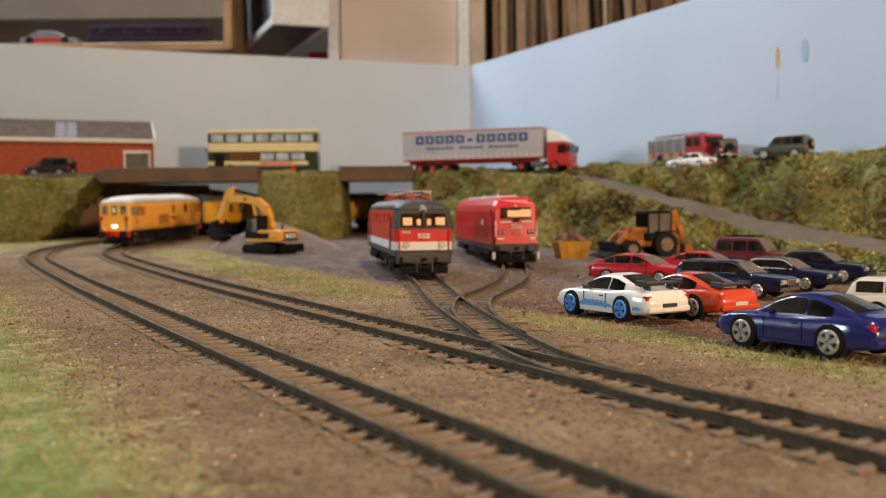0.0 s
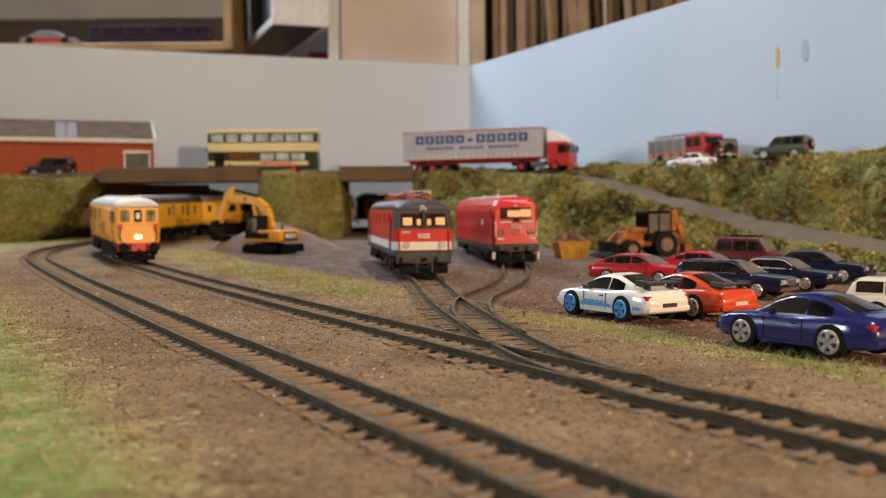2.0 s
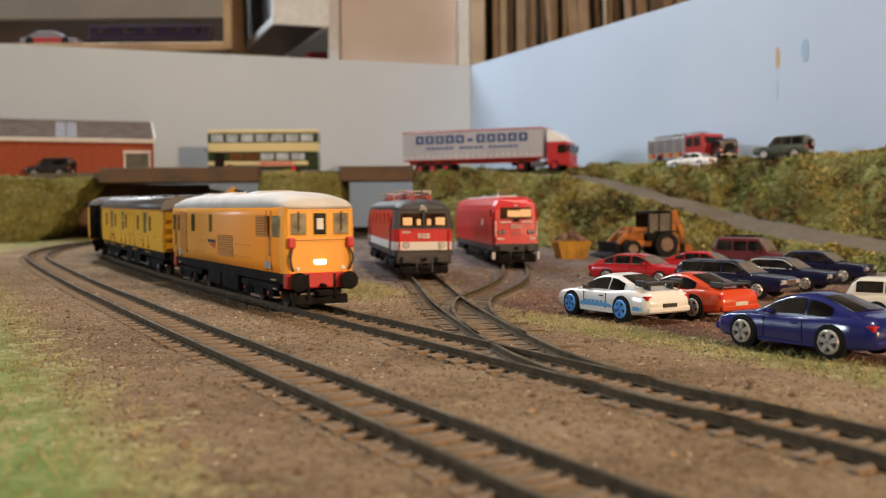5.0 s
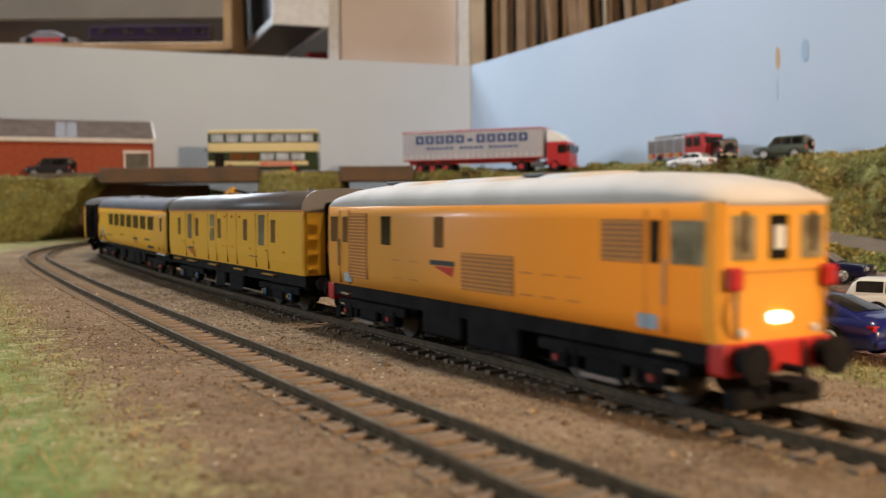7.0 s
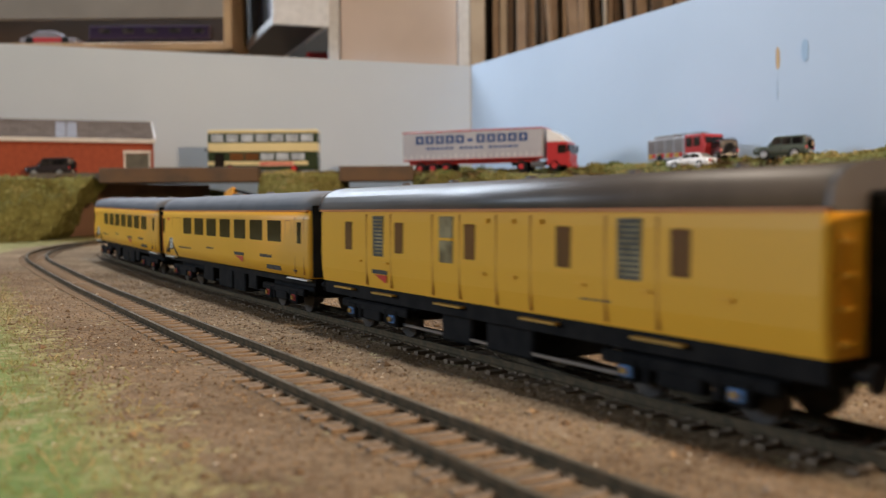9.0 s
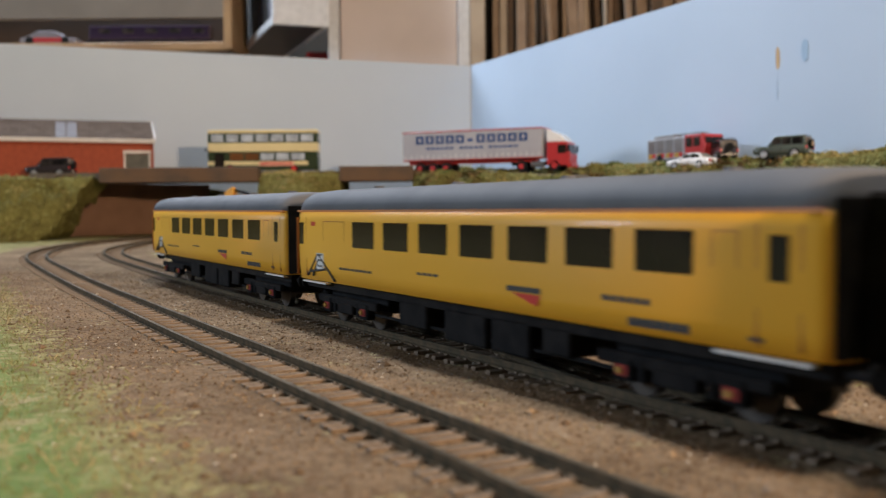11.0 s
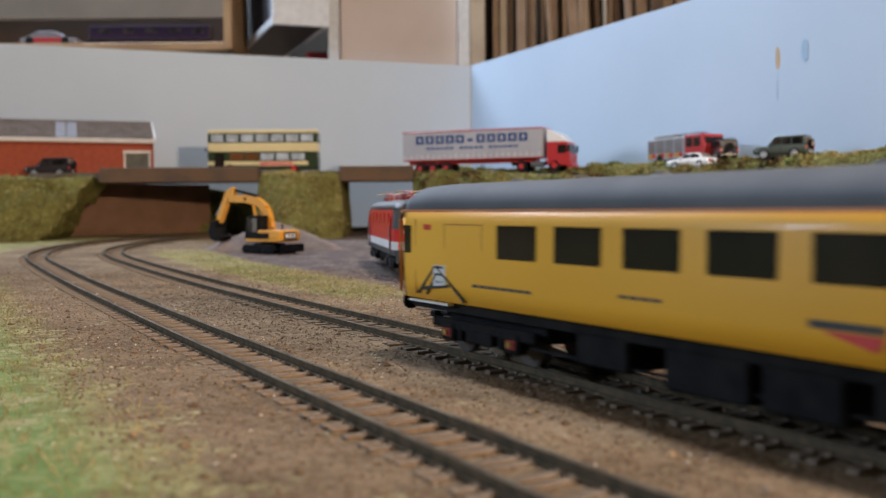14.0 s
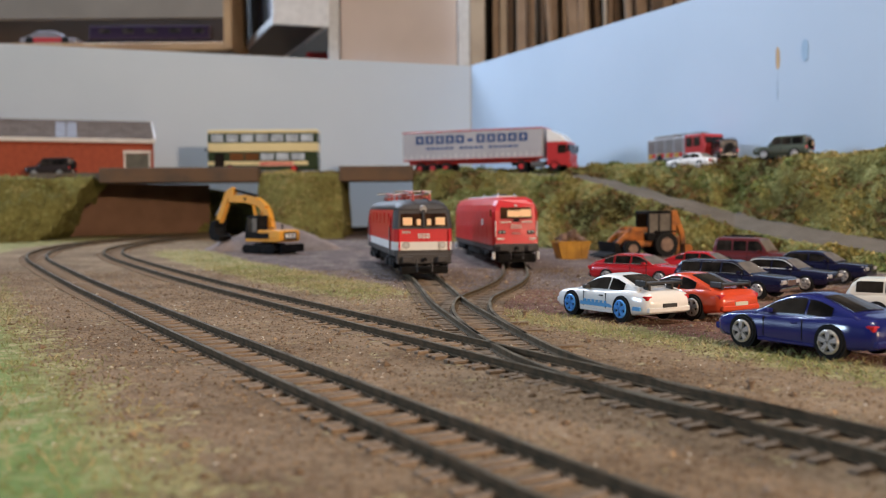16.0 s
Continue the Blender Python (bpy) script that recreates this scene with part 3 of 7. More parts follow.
def print_bar(parent, x0, x1, z0, z1, w, n=3, mt=None, sides=(-1, 1)):
    """Unreadable lettering as a row of short bars."""
    for s in sides:
        y = s * w / 2
        bm = bmesh.new()
        d = (x1 - x0) / n
        for k in range(n):
            box(x0 + k * d, x0 + (k + 0.86) * d, y - 0.0002, y + 0.0003, z0, z1, bm=bm)
        part("lettering", bm, mt or M_INK, parent)


def coach(name, label, with_red=True):
    """A long corridor coach with seven windows, +x forward; origin at rail top below its middle."""
    ln, w, zb, zg, top = 0.2596, 0.0365, 0.0158, 0.0430, 0.0512
    o = thing(name, label, "railway coach", group="vehicles of the yellow train")
    X = lambda f: -ln / 2 + f * ln
    Z = lambda f: zg - f * (zg - zb)
    e = 0.0025
    part("body", loft([body_ring(-ln / 2, w, zb, zg, 0.0022), body_ring(-ln / 2 + e, w, zb, zg), body_ring(ln / 2 - e, w, zb, zg), body_ring(ln / 2, w, zb, zg, 0.0022)]), M_YEL, o, "plain yellow coach body", True)
    part("roof", loft([roof_ring(-ln / 2, w * 0.9, zg, top - 0.0022), roof_ring(-ln / 2 + 0.006, w * 1.0, zg, top - 0.0004), roof_ring(-ln / 2 + 0.02, w * 1.005, zg, top), roof_ring(ln / 2 - 0.02, w * 1.005, zg, top), roof_ring(ln / 2 - 0.006, w, zg, top - 0.0004), roof_ring(ln / 2, w * 0.9, zg, top - 0.0022)]), M_ROOF_G, o, "slate grey curved roof", True)
    for k in range(7):
        x = X(0.2125 + 0.0985 * k)
        side_panel(o, "window", M_GLASS, x, x + 0.071 * ln, Z(0.50), Z(0.15), w * 0.995, bevel=0.0004)
    for f in (0.018, 0.9585):
        side_panel(o, "door_window", M_GLASS, X(f) - 0.0026, X(f) + 0.0026, Z(0.50), Z(0.17), w * 0.99, bevel=0.0003)
        for q in (-0.020, 0.020):
            side_panel(o, "door_seam", M_LOUVRE, X(f) + q * ln - 0.00015, X(f) + q * ln + 0.00015, Z(0.95), Z(0.10), w * 0.985)
    for f, hw in ((0.145, 0.078), (0.9065, 0.026)):
        for z0, z1, a, b in ((0.15, 0.16, -0.5, 0.5), (0.49, 0.50, -0.5, 0.5)):
            side_panel(o, "hatch_seam", M_LOUVRE, X(f + a * hw), X(f + b * hw), Z(z1), Z(z0), w * 0.985)
        for a in (-0.5 * hw, 0.5 * hw):
            side_panel(o, "hatch_seam", M_LOUVRE, X(f + a) - 0.00015, X(f + a) + 0.00015, Z(0.5), Z(0.15), w * 0.985)
    side_panel(o, "gutter", M_GUTTER, -ln / 2 + 0.001, ln / 2 - 0.001, zg - 0.0006, zg + 0.0002, w * 0.992, proud=0.0003)
    logo(o, X(0.605), X(0.665), Z(0.90), Z(0.73), w * 0.985)
    print_bar(o, X(0.405), X(0.460), Z(0.74), Z(0.71), w * 0.985, 4)
    print_bar(o, X(0.760), X(0.825), Z(0.76), Z(0.71), w * 0.985, 6)
    print_bar(o, X(0.795), X(0.870), Z(0.94), Z(0.87), w * 0.975, 7)
    print_bar(o, X(0.165), X(0.276), Z(0.80), Z(0.77), w * 0.985, 8)
    print_bar(o, X(0.93), X(0.945), Z(0.92), Z(0.89), w * 0.975, 2)
    side_panel(o, "red_label", M_REDP, X(0.058), X(0.075), Z(0.22), Z(0.16), w * 0.985)
    # a dark lattice mast with a white barred shield, as plain shapes
    for s in (-1, 1):
        y = s * w * 0.99 / 2
        bm = bmesh.new()
        for (xa, za), (xb, zb2) in (((0.045, 0.93), (0.085, 0.62)), ((0.088, 0.62), (0.148, 0.97)), ((0.052, 0.88), (0.115, 0.82)), ((0.065, 0.93), (0.088, 0.70))):
            tube(0.0005, (X(xa), y, Z(za)), (X(xb), y, Z(zb2)), 6, bm=bm)
        part("mast_mark", bm, M_INK, o)
        sh = part("shield_mark", box(X(0.080), X(0.108), y - 0.0003, y + 0.0004, Z(0.84), Z(0.60), 0.0002, 1), M_WHITE, o, "white shield mark with dark bars")
        for k in range(3):
            part("shield_bar", box(X(0.084), X(0.104), y - 0.0003, y + 0.0006, Z(0.80 - 0.08 * k), Z(0.77 - 0.08 * k)), M_INK, sh)
    part("underframe", box(-ln / 2 + 0.002, ln / 2 - 0.002, -0.0145, 0.0145, 0.0125, 0.0165), M_BLACK, o)
    for x0, x1, z0 in ((-0.045, -0.026, 0.005), (-0.014, 0.010, 0.0035), (0.013, 0.032, 0.0035), (0.038, 0.050, 0.006)):
        part("equipment_box", box(x0, x1, -0.0145, 0.0145, z0, 0.0135, 0.0006, 1), M_BLACK, o)
    for s in (-1, 1):
        bm = box(-0.080, 0.080, s * 0.0125 - 0.0004, s * 0.0125 + 0.0004, 0.0055, 0.0063)
        part("truss_rod", bm, M_BLACK, o)
        for x0 in (-ln / 2 + 0.004, ln / 2 - 0.028):
            part("footboard", box(x0, x0 + 0.024, s * 0.0165 - 0.001, s * 0.0165 + 0.001, zb - 0.0012, zb - 0.0006), M_WHITE, o, "pale edge of a footboard")
    for x in (-ln * 0.34, ln * 0.34):
        bogie(o, x, 0.0335, M_AXRED, M_AXYEL)
    coach_ends(o, ln, w, zb, zg, True)
    for x in (-0.09, -0.03, 0.03, 0.09):
        part("roof_vent", tube(0.0024, (x, 0, top - 0.0004), (x, 0, top + 0.0009), 12, 0.0018), M_ROOF_G, o)
    return o


def van():
    ln, w, zb, zg, top = 0.2341, 0.0365, 0.0165, 0.0433, 0.0520
    o = thing("brake_van", "yellow full-brake van with a dark roof in the moving train", "railway van", group="vehicles of the yellow train")
    X = lambda f: -ln / 2 + f * ln
    Z = lambda f: zg - f * (zg - zb)
    part("body", loft([body_ring(-ln / 2, w, zb, zg, 0.0006), body_ring(-ln / 2 + 0.001, w, zb, zg), body_ring(ln / 2 - 0.001, w, zb, zg), body_ring(ln / 2, w, zb, zg, 0.0006)]), M_YEL, o, "plain yellow van body")
    part("roof", loft([roof_ring(-ln / 2, w * 0.995, zg, top - 0.0003), roof_ring(ln / 2, w * 0.995, zg, top - 0.0003)]), M_ROOF_D, o, "dark grey-brown roof", True)
    for s in (-1, 1):
        bm = loft([roof_ring(s * ln / 2, w * 1.01, zg, top), roof_ring(s * (ln / 2 + 0.0008), w * 1.01, zg, top)])
        part("roof_end", bm, M_ROOF_D, o)
    for f in (0.115, 0.288, 0.480, 0.671, 0.845):
        side_panel(o, "window", M_GLASS_B, X(f) - 0.0031, X(f) + 0.0031, Z(0.54), Z(0.16), w * 0.995, bevel=0.0003)
    for f, mt, nm in ((0.221, M_LITGLASS, "louvre"), (0.422, M_LITGLASS, "door_window"), (0.776, M_LITGLASS, "louvre")):
        side_panel(o, nm, mt, X(f) - 0.0043, X(f) + 0.0043, Z(0.60), Z(0.08), w * 0.995, bevel=0.0003)
        if nm == "louvre":
            for s in (-1, 1):
                for k in range(11):
                    z = Z(0.58 - 0.046 * k)
                    part("slat", box(X(f) - 0.0038, X(f) + 0.0038, s * w / 2 - 0.0002, s * w / 2 + 0.0004, z, z + 0.0006), M_INK, o)
        else:
            side_panel(o, "window_bar", M_YEL, X(f) - 0.0043, X(f) + 0.0043, Z(0.345), Z(0.315), w * 1.01)
    for f in (0.18, 0.262, 0.385, 0.455, 0.54, 0.61, 0.74, 0.815):
        side_panel(o, "door_seam", M_LOUVRE, X(f) - 0.00012, X(f) + 0.00012, Z(0.97), Z(0.06), w * 0.99)
    for f in (0.52, 0.575, 0.63):
        side_panel(o, "hinge", M_YEL, X(f) - 0.0012, X(f) + 0.0012, Z(0.14), Z(0.10), w * 1.0, proud=0.0006)
    for f in (0.155, 0.245, 0.51, 0.575, 0.70, 0.80, 0.90):
        side_panel(o, "handrail", M_YEL, X(f) - 0.002, X(f) + 0.002, Z(0.68), Z(0.655), w * 1.0, proud=0.0006)
    logo(o, X(0.200), X(0.250), Z(0.92), Z(0.76), w * 0.985)
    print_bar(o, X(0.70), X(0.75), Z(0.80), Z(0.785), w * 0.985, 3)
    side_panel(o, "gutter", M_GUTTER, -ln / 2, ln / 2, zg - 0.0008, zg, w * 0.99, proud=0.0003)
    part("underframe", box(-ln / 2 + 0.001, ln / 2 - 0.001, -0.0165, 0.0165, 0.0118, 0.0168), M_BLACK, o)
    for x0, x1 in ((-0.030, -0.012), (-0.004, 0.020)):
        part("equipment_box", box(x0, x1, -0.0135, 0.0135, 0.003, 0.0125, 0.0008, 1), M_BLACK, o)
    for s in (-1, 1):
        for f in (0.06, 0.2, 0.39, 0.59, 0.78):
            part("footboard", box(X(f), X(f) + 0.016, s * 0.0178 - 0.0009, s * 0.0178 + 0.0009, 0.0146, 0.0152), M_AXYEL, o, "yellow edge of a footboard")
        part("truss_rod", box(-0.070, 0.070, s * 0.013 - 0.0004, s * 0.013 + 0.0004, 0.0045, 0.0053), M_STEEL, o)
    for x in (-ln * 0.33, ln * 0.33):
        bogie(o, x, 0.0335, M_AXBLUE, M_AXYEL)
    coach_ends(o, ln, w, zb, zg, True, False)
    for s in (-1, 1):
        for k in range(4):
            part("end_step", box(s * ln / 2 - 0.0004 if s > 0 else -ln / 2 - 0.0016, s * ln / 2 + 0.0016 if s > 0 else -ln / 2 + 0.0004, 0.0115, 0.0155, 0.019 + 0.006 * k, 0.0198 + 0.006 * k), M_YEL, o)
            part("end_step", box(s * ln / 2 - 0.0004 if s > 0 else -ln / 2 - 0.0016, s * ln / 2 + 0.0016 if s > 0 else -ln / 2 + 0.0004, -0.0155, -0.0115, 0.019 + 0.006 * k, 0.0198 + 0.006 * k), M_YEL, o)
    for x in (-0.08, -0.045, 0.0, 0.045, 0.08):
        part("roof_vent", tube(0.002, (x, 0, top - 0.0008), (x, 0, top + 0.0007), 10, 0.0016), M_ROOF_D, o)
    return o


def yellow_loco():
    ln, w, zb, zg, top = 0.2050, 0.0345, 0.0158, 0.0445, 0.0522
    o = thing("yellow_locomotive", "yellow electro-diesel model locomotive with pale grey roof and red buffer beam", "locomotive", group="vehicles of the yellow train")
    X = lambda f: -ln / 2 + f * ln
    Z = lambda f: zg - f * (zg - zb)
    e = 0.004
    part("body", loft([body_ring(-ln / 2, w, zb, zg, 0.0026), body_ring(-ln / 2 + e * 0.35, w, zb, zg, 0.0009), body_ring(-ln / 2 + e, w, zb, zg), body_ring(ln / 2 - e, w, zb, zg)]), M_YEL_L, o, "golden yellow loco body side", True)
    part("cab_front", loft([body_ring(ln / 2 - e, w, zb, zg), body_ring(ln / 2 - e * 0.35, w, zb, zg, 0.0009), body_ring(ln / 2, w, zb, zg, 0.0026)]), M_YEL_F, o, "bright yellow cab front")
    rr = [roof_ring(-ln / 2 - 0.0004, w * 0.88, zg, zg + 0.0016), roof_ring(-ln / 2 + 0.006, w * 0.985, zg, zg + 0.0045), roof_ring(-ln / 2 + 0.018, w, zg, zg + 0.0064), roof_ring(-ln / 2 + 0.034, w, zg, top - 0.0004)]
    part("roof", loft(rr + [[(-x, y, z) for x, y, z in r] for r in reversed(rr)]), M_ROOF_W, o, "pale grey domed roof", True)
    for x0, x1 in ((-0.058, -0.034), (-0.022, 0.016), (0.030, 0.052)):
        part("roof_panel", loft([roof_ring(x0, w * 0.72, zg + 0.0030, top + 0.0005), roof_ring(x1, w * 0.72, zg + 0.0030, top + 0.0005)]), M_ROOF_W, o, "raised roof hatch", True)
    for x, mt in ((-0.066, M_ROOF_G), (0.022, M_ROOF_G)):
        part("roof_grille", box(x - 0.005, x + 0.005, -0.006, 0.006, top - 0.0003, top + 0.0008, 0.0003, 1), mt, o)
    # sides
    for f0, f1, mt in ((0.028, 0.062, M_GLASS_B), (0.082, 0.106, M_GLASS_B), (0.902, 0.920, M_GLASS), (0.934, 0.984, M_LITGLASS)):
        side_panel(o, "cab_side_window", mt, X(f0), X(f1), Z(0.46), Z(0.13), w * 0.993, bevel=0.0003)
    side_panel(o, "side_window", M_GLASS, X(0.243), X(0.280), Z(0.46), Z(0.12), w * 0.995, bevel=0.0003)
    side_panel(o, "side_window", M_GLASS_B, X(0.426), X(0.456), Z(0.45), Z(0.12), w * 0.995, bevel=0.0003)
    for f0, f1, z0, z1 in ((0.114, 0.188, 0.89, 0.09), (0.507, 0.642, 0.85, 0.48), (0.823, 0.893, 0.46, 0.13)):
        side_panel(o, "grille", M_LOUVRE, X(f0), X(f1), Z(z0), Z(z1), w * 0.995)
        for s in (-1, 1):
            n = max(4, int((z0 - z1) * 26))
            for k in range(n):
                z = Z(z0 - (z0 - z1) * (k + 0.5) / n)
                part("slat", box(X(f0) + 0.0004, X(f1) - 0.0004, s * w / 2 - 0.0003, s * w / 2 + 0.00035, z - 0.0002, z + 0.0002), M_YEL_L, o)
    logo(o, X(0.415), X(0.488), Z(0.74), Z(0.58), w * 0.992)
    for f in (0.105, 0.90):
        side_panel(o, "data_plate", M_LBLUE, X(f) - 0.0034, X(f) + 0.0030, Z(0.95), Z(0.84), w * 0.98)
    for f in (0.30, 0.36, 0.67, 0.72, 0.77):
        for fz in (0.62, 0.82):
            side_panel(o, "panel_latch", M_LOUVRE, X(f) - 0.003, X(f) + 0.003, Z(fz) - 0.00012, Z(fz) + 0.00012, w * 0.995)
    for f in (0.070, 0.111, 0.897, 0.927):
        side_panel(o, "door_seam", M_LOUVRE, X(f) - 0.00013, X(f) + 0.00013, Z(0.98), Z(0.05), w * 0.99)
    for f in (0.0700, 0.926):
        side_panel(o, "handrail", M_STEEL, X(f) + 0.0007, X(f) + 0.0011, Z(0.75), Z(0.42), w * 1.0, proud=0.0012, depth=-0.0005)
    # front and rear ends
    for s in (1, -1):
        xe = s * ln / 2

        def ebox(y0, y1, z0, z1, d=0.0005, bev=0.0):
            return box(min(xe - s * 0.0012, xe + s * d), max(xe - s * 0.0012, xe + s * d), y0, y1, z0, z1, bev, 2)

        for y0, y1, mt in ((-0.0135, -0.0062, M_LITGLASS), (-0.0030, 0.0030, M_GLASS), (0.0062, 0.0135, M_LITGLASS)):
            wn = part("front_window", ebox(y0, y1, Z(0.42), Z(0.09), 0.0003, 0.0005), mt, o, "cab front window with pale surround")
            part("window_frame", ebox(y0 - 0.0006, y1 + 0.0006, Z(0.445), Z(0.07), 0.00015, 0.0006), M_YEL, wn)
            if mt is M_GLASS:
                part("code_panel", ebox(-0.0015, 0.0015, Z(0.34), Z(0.17), 0.0005), M_WHITE, wn)
            else:
                part("wiper", ebox((y0 + y1) / 2 - 0.0002, (y0 + y1) / 2 + 0.0002, Z(0.36), Z(0.07), 0.0009), M_INK, wn)
        part("front_seam", ebox(-0.0140, 0.0140, Z(0.505), Z(0.495), 0.0003), M_LOUVRE, o)
        hl = part("headlight", ebox(-0.0027, 0.0027, Z(0.870), Z(0.795), 0.0010, 0.0008), M_LAMP if s > 0 else M_WHITE, o, "lit oval headlight" if s > 0 else "")
        for q in (-1, 1):
            part("marker_light", tube(0.0009, (xe, q * 0.0105, Z(0.925)), (xe + s * 0.0009, q * 0.0105, Z(0.925)), 10), M_WHITE, o)
            jr = part("jumper_socket", box(min(xe, xe + s * 0.0026), max(xe, xe + s * 0.0026), min(q * 0.0118, q * 0.0152), max(q * 0.0118, q * 0.0152), Z(0.62), Z(0.46), 0.0006, 1), M_REDP, o, "red jumper socket")
            bm = bmesh.new()
            for k in range(6):
                t0, t1 = k / 6, (k + 1) / 6
                p0 = (xe + s * (0.0012 + 0.0012 * math.sin(math.pi * t0)), q * (0.0128 + 0.0016 * math.sin(math.pi * t0)), Z(0.60 + 0.36 * t0))
                p1 = (xe + s * (0.0012 + 0.0012 * math.sin(math.pi * t1)), q * (0.0128 + 0.0016 * math.sin(math.pi * t1)), Z(0.60 + 0.36 * t1))
                tube(0.0005, p0, p1, 6, bm=bm)
            part("jumper_cable", bm, M_INK, jr)
            bm = tube(0.0026, (xe - s * 0.001, q * 0.0115, 0.0125), (xe + s * 0.0045, q * 0.0115, 0.0125), 14)
            tube(0.0040, (xe + s * 0.0045, q * 0.0115, 0.0125), (xe + s * 0.0058, q * 0.0115, 0.0125), 18, bm=bm)
            part("buffer", bm, M_BLACK, o, "black oval buffer")
            part("vacuum_pipe", tube(0.0007, (xe + s * 0.001, q * 0.0062, 0.0155), (xe + s * 0.002, q * 0.0062, 0.0045), 8), M_BLACK, o)
        part("buffer_beam", box(min(xe - s * 0.004, xe + s * 0.0012), max(xe - s * 0.004, xe + s * 0.0012), -0.0158, 0.0158, 0.0092, 0.0160, 0.0008, 2), M_REDP, o, "red buffer beam")
        bm = tube(0.0009, (xe, 0, 0.0105), (xe + s * 0.006, 0, 0.0105), 8)
        box(min(xe, xe + s * 0.007), max(xe, xe + s * 0.007), -0.0035, 0.0035, 0.0062, 0.0085, 0.0004, 1, bm=bm)
        part("coupling", bm, M_BLACK, o)
        part("snow_plough", box(min(xe - s * 0.003, xe + s * 0.001), max(xe - s * 0.003, xe + s * 0.001), -0.0125, 0.0125, 0.0022, 0.0062, 0.0004, 1), M_BLACK, o)
        for sy in (-1, 1):
            for k in range(3):
                part("cab_step", box(s * (ln / 2 - 0.016) - 0.0035, s * (ln / 2 - 0.016) + 0.0035, sy * 0.0150 - 0.0012, sy * 0.0150 + 0.0012, 0.0045 + 0.0038 * k, 0.0051 + 0.0038 * k), M_STEP, o)
    part("underframe", box(-ln / 2 + 0.003, ln / 2 - 0.003, -0.0150, 0.0150, 0.0112, 0.0166), M_BLACK, o)
    for x0, x1, z0 in ((-0.028, -0.003, 0.0040), (0.0, 0.028, 0.0032)):
        part("equipment_box", box(x0, x1, -0.0148, 0.0148, z0, 0.0125, 0.0008, 1), M_BLACK, o)
    for x in (-ln * 0.32, ln * 0.32):
        bogie(o, x, 0.0352, M_BLACK, M_AXRED, 0.0295)
        for s in (-1, 1):
            part("collector_shoe", box(x - 0.007, x + 0.007, s * 0.0168 - 0.0008, s * 0.0168 + 0.0008, 0.0035, 0.0046), M_STEEL, o)
    return o


_loco, _van = yellow_loco(), van()
_c1 = coach("test_coach", "yellow test coach with dark windows and a grey roof")
_c2 = copy_thing(_c1, Matrix())
TRAIN = [("loco", _loco, -0.0038, 0.2050), ("van", _van, 0.2233, 0.2341), ("coach", _c1, 0.4704, 0.2596), ("coach", _c2, 0.7464, 0.2596)]

# ---- parked road vehicles ----
M_TYRE = mat("tyre_rubber", (0.012, 0.012, 0.012), 0.8, spec=0.2)
M_RIM = mat("silver_rim", (0.55, 0.54, 0.52), 0.3, 0.7)
M_RIM_BLUE = mat("blue_rim", (0.10, 0.33, 0.80), 0.35)
M_CARGLASS = mat("tinted_car_glass", (0.016, 0.015, 0.014), 0.10, colour2=(0.085, 0.072, 0.058), scale=55, spec=0.3)
M_PALEGLASS = mat("dusty_windscreen", (0.17, 0.145, 0.115), 0.45, colour2=(0.11, 0.095, 0.078), scale=160, spec=0.2)
M_TAIL = mat("tail_lamp_red", (0.50, 0.02, 0.025), 0.15, coat=0.5)
M_HEADL = mat("clear_headlamp", (0.6, 0.6, 0.6), 0.12, 0.2, coat=0.6)
M_CHROME = mat("chrome_trim", (0.75, 0.74, 0.72), 0.18, 1.0)
M_PLATE = mat("pale_plate", (0.65, 0.62, 0.52), 0.5)


def paint(name, c, rough=0.22):
    return mat(name, c, rough, colour2=tuple(v * 0.93 for v in c), scale=35, coat=0.45, spec=0.35)


def interp_tab(tab, x, k):
    return float(np.interp(x, [t[0] for t in tab], [t[k] for t in tab]))


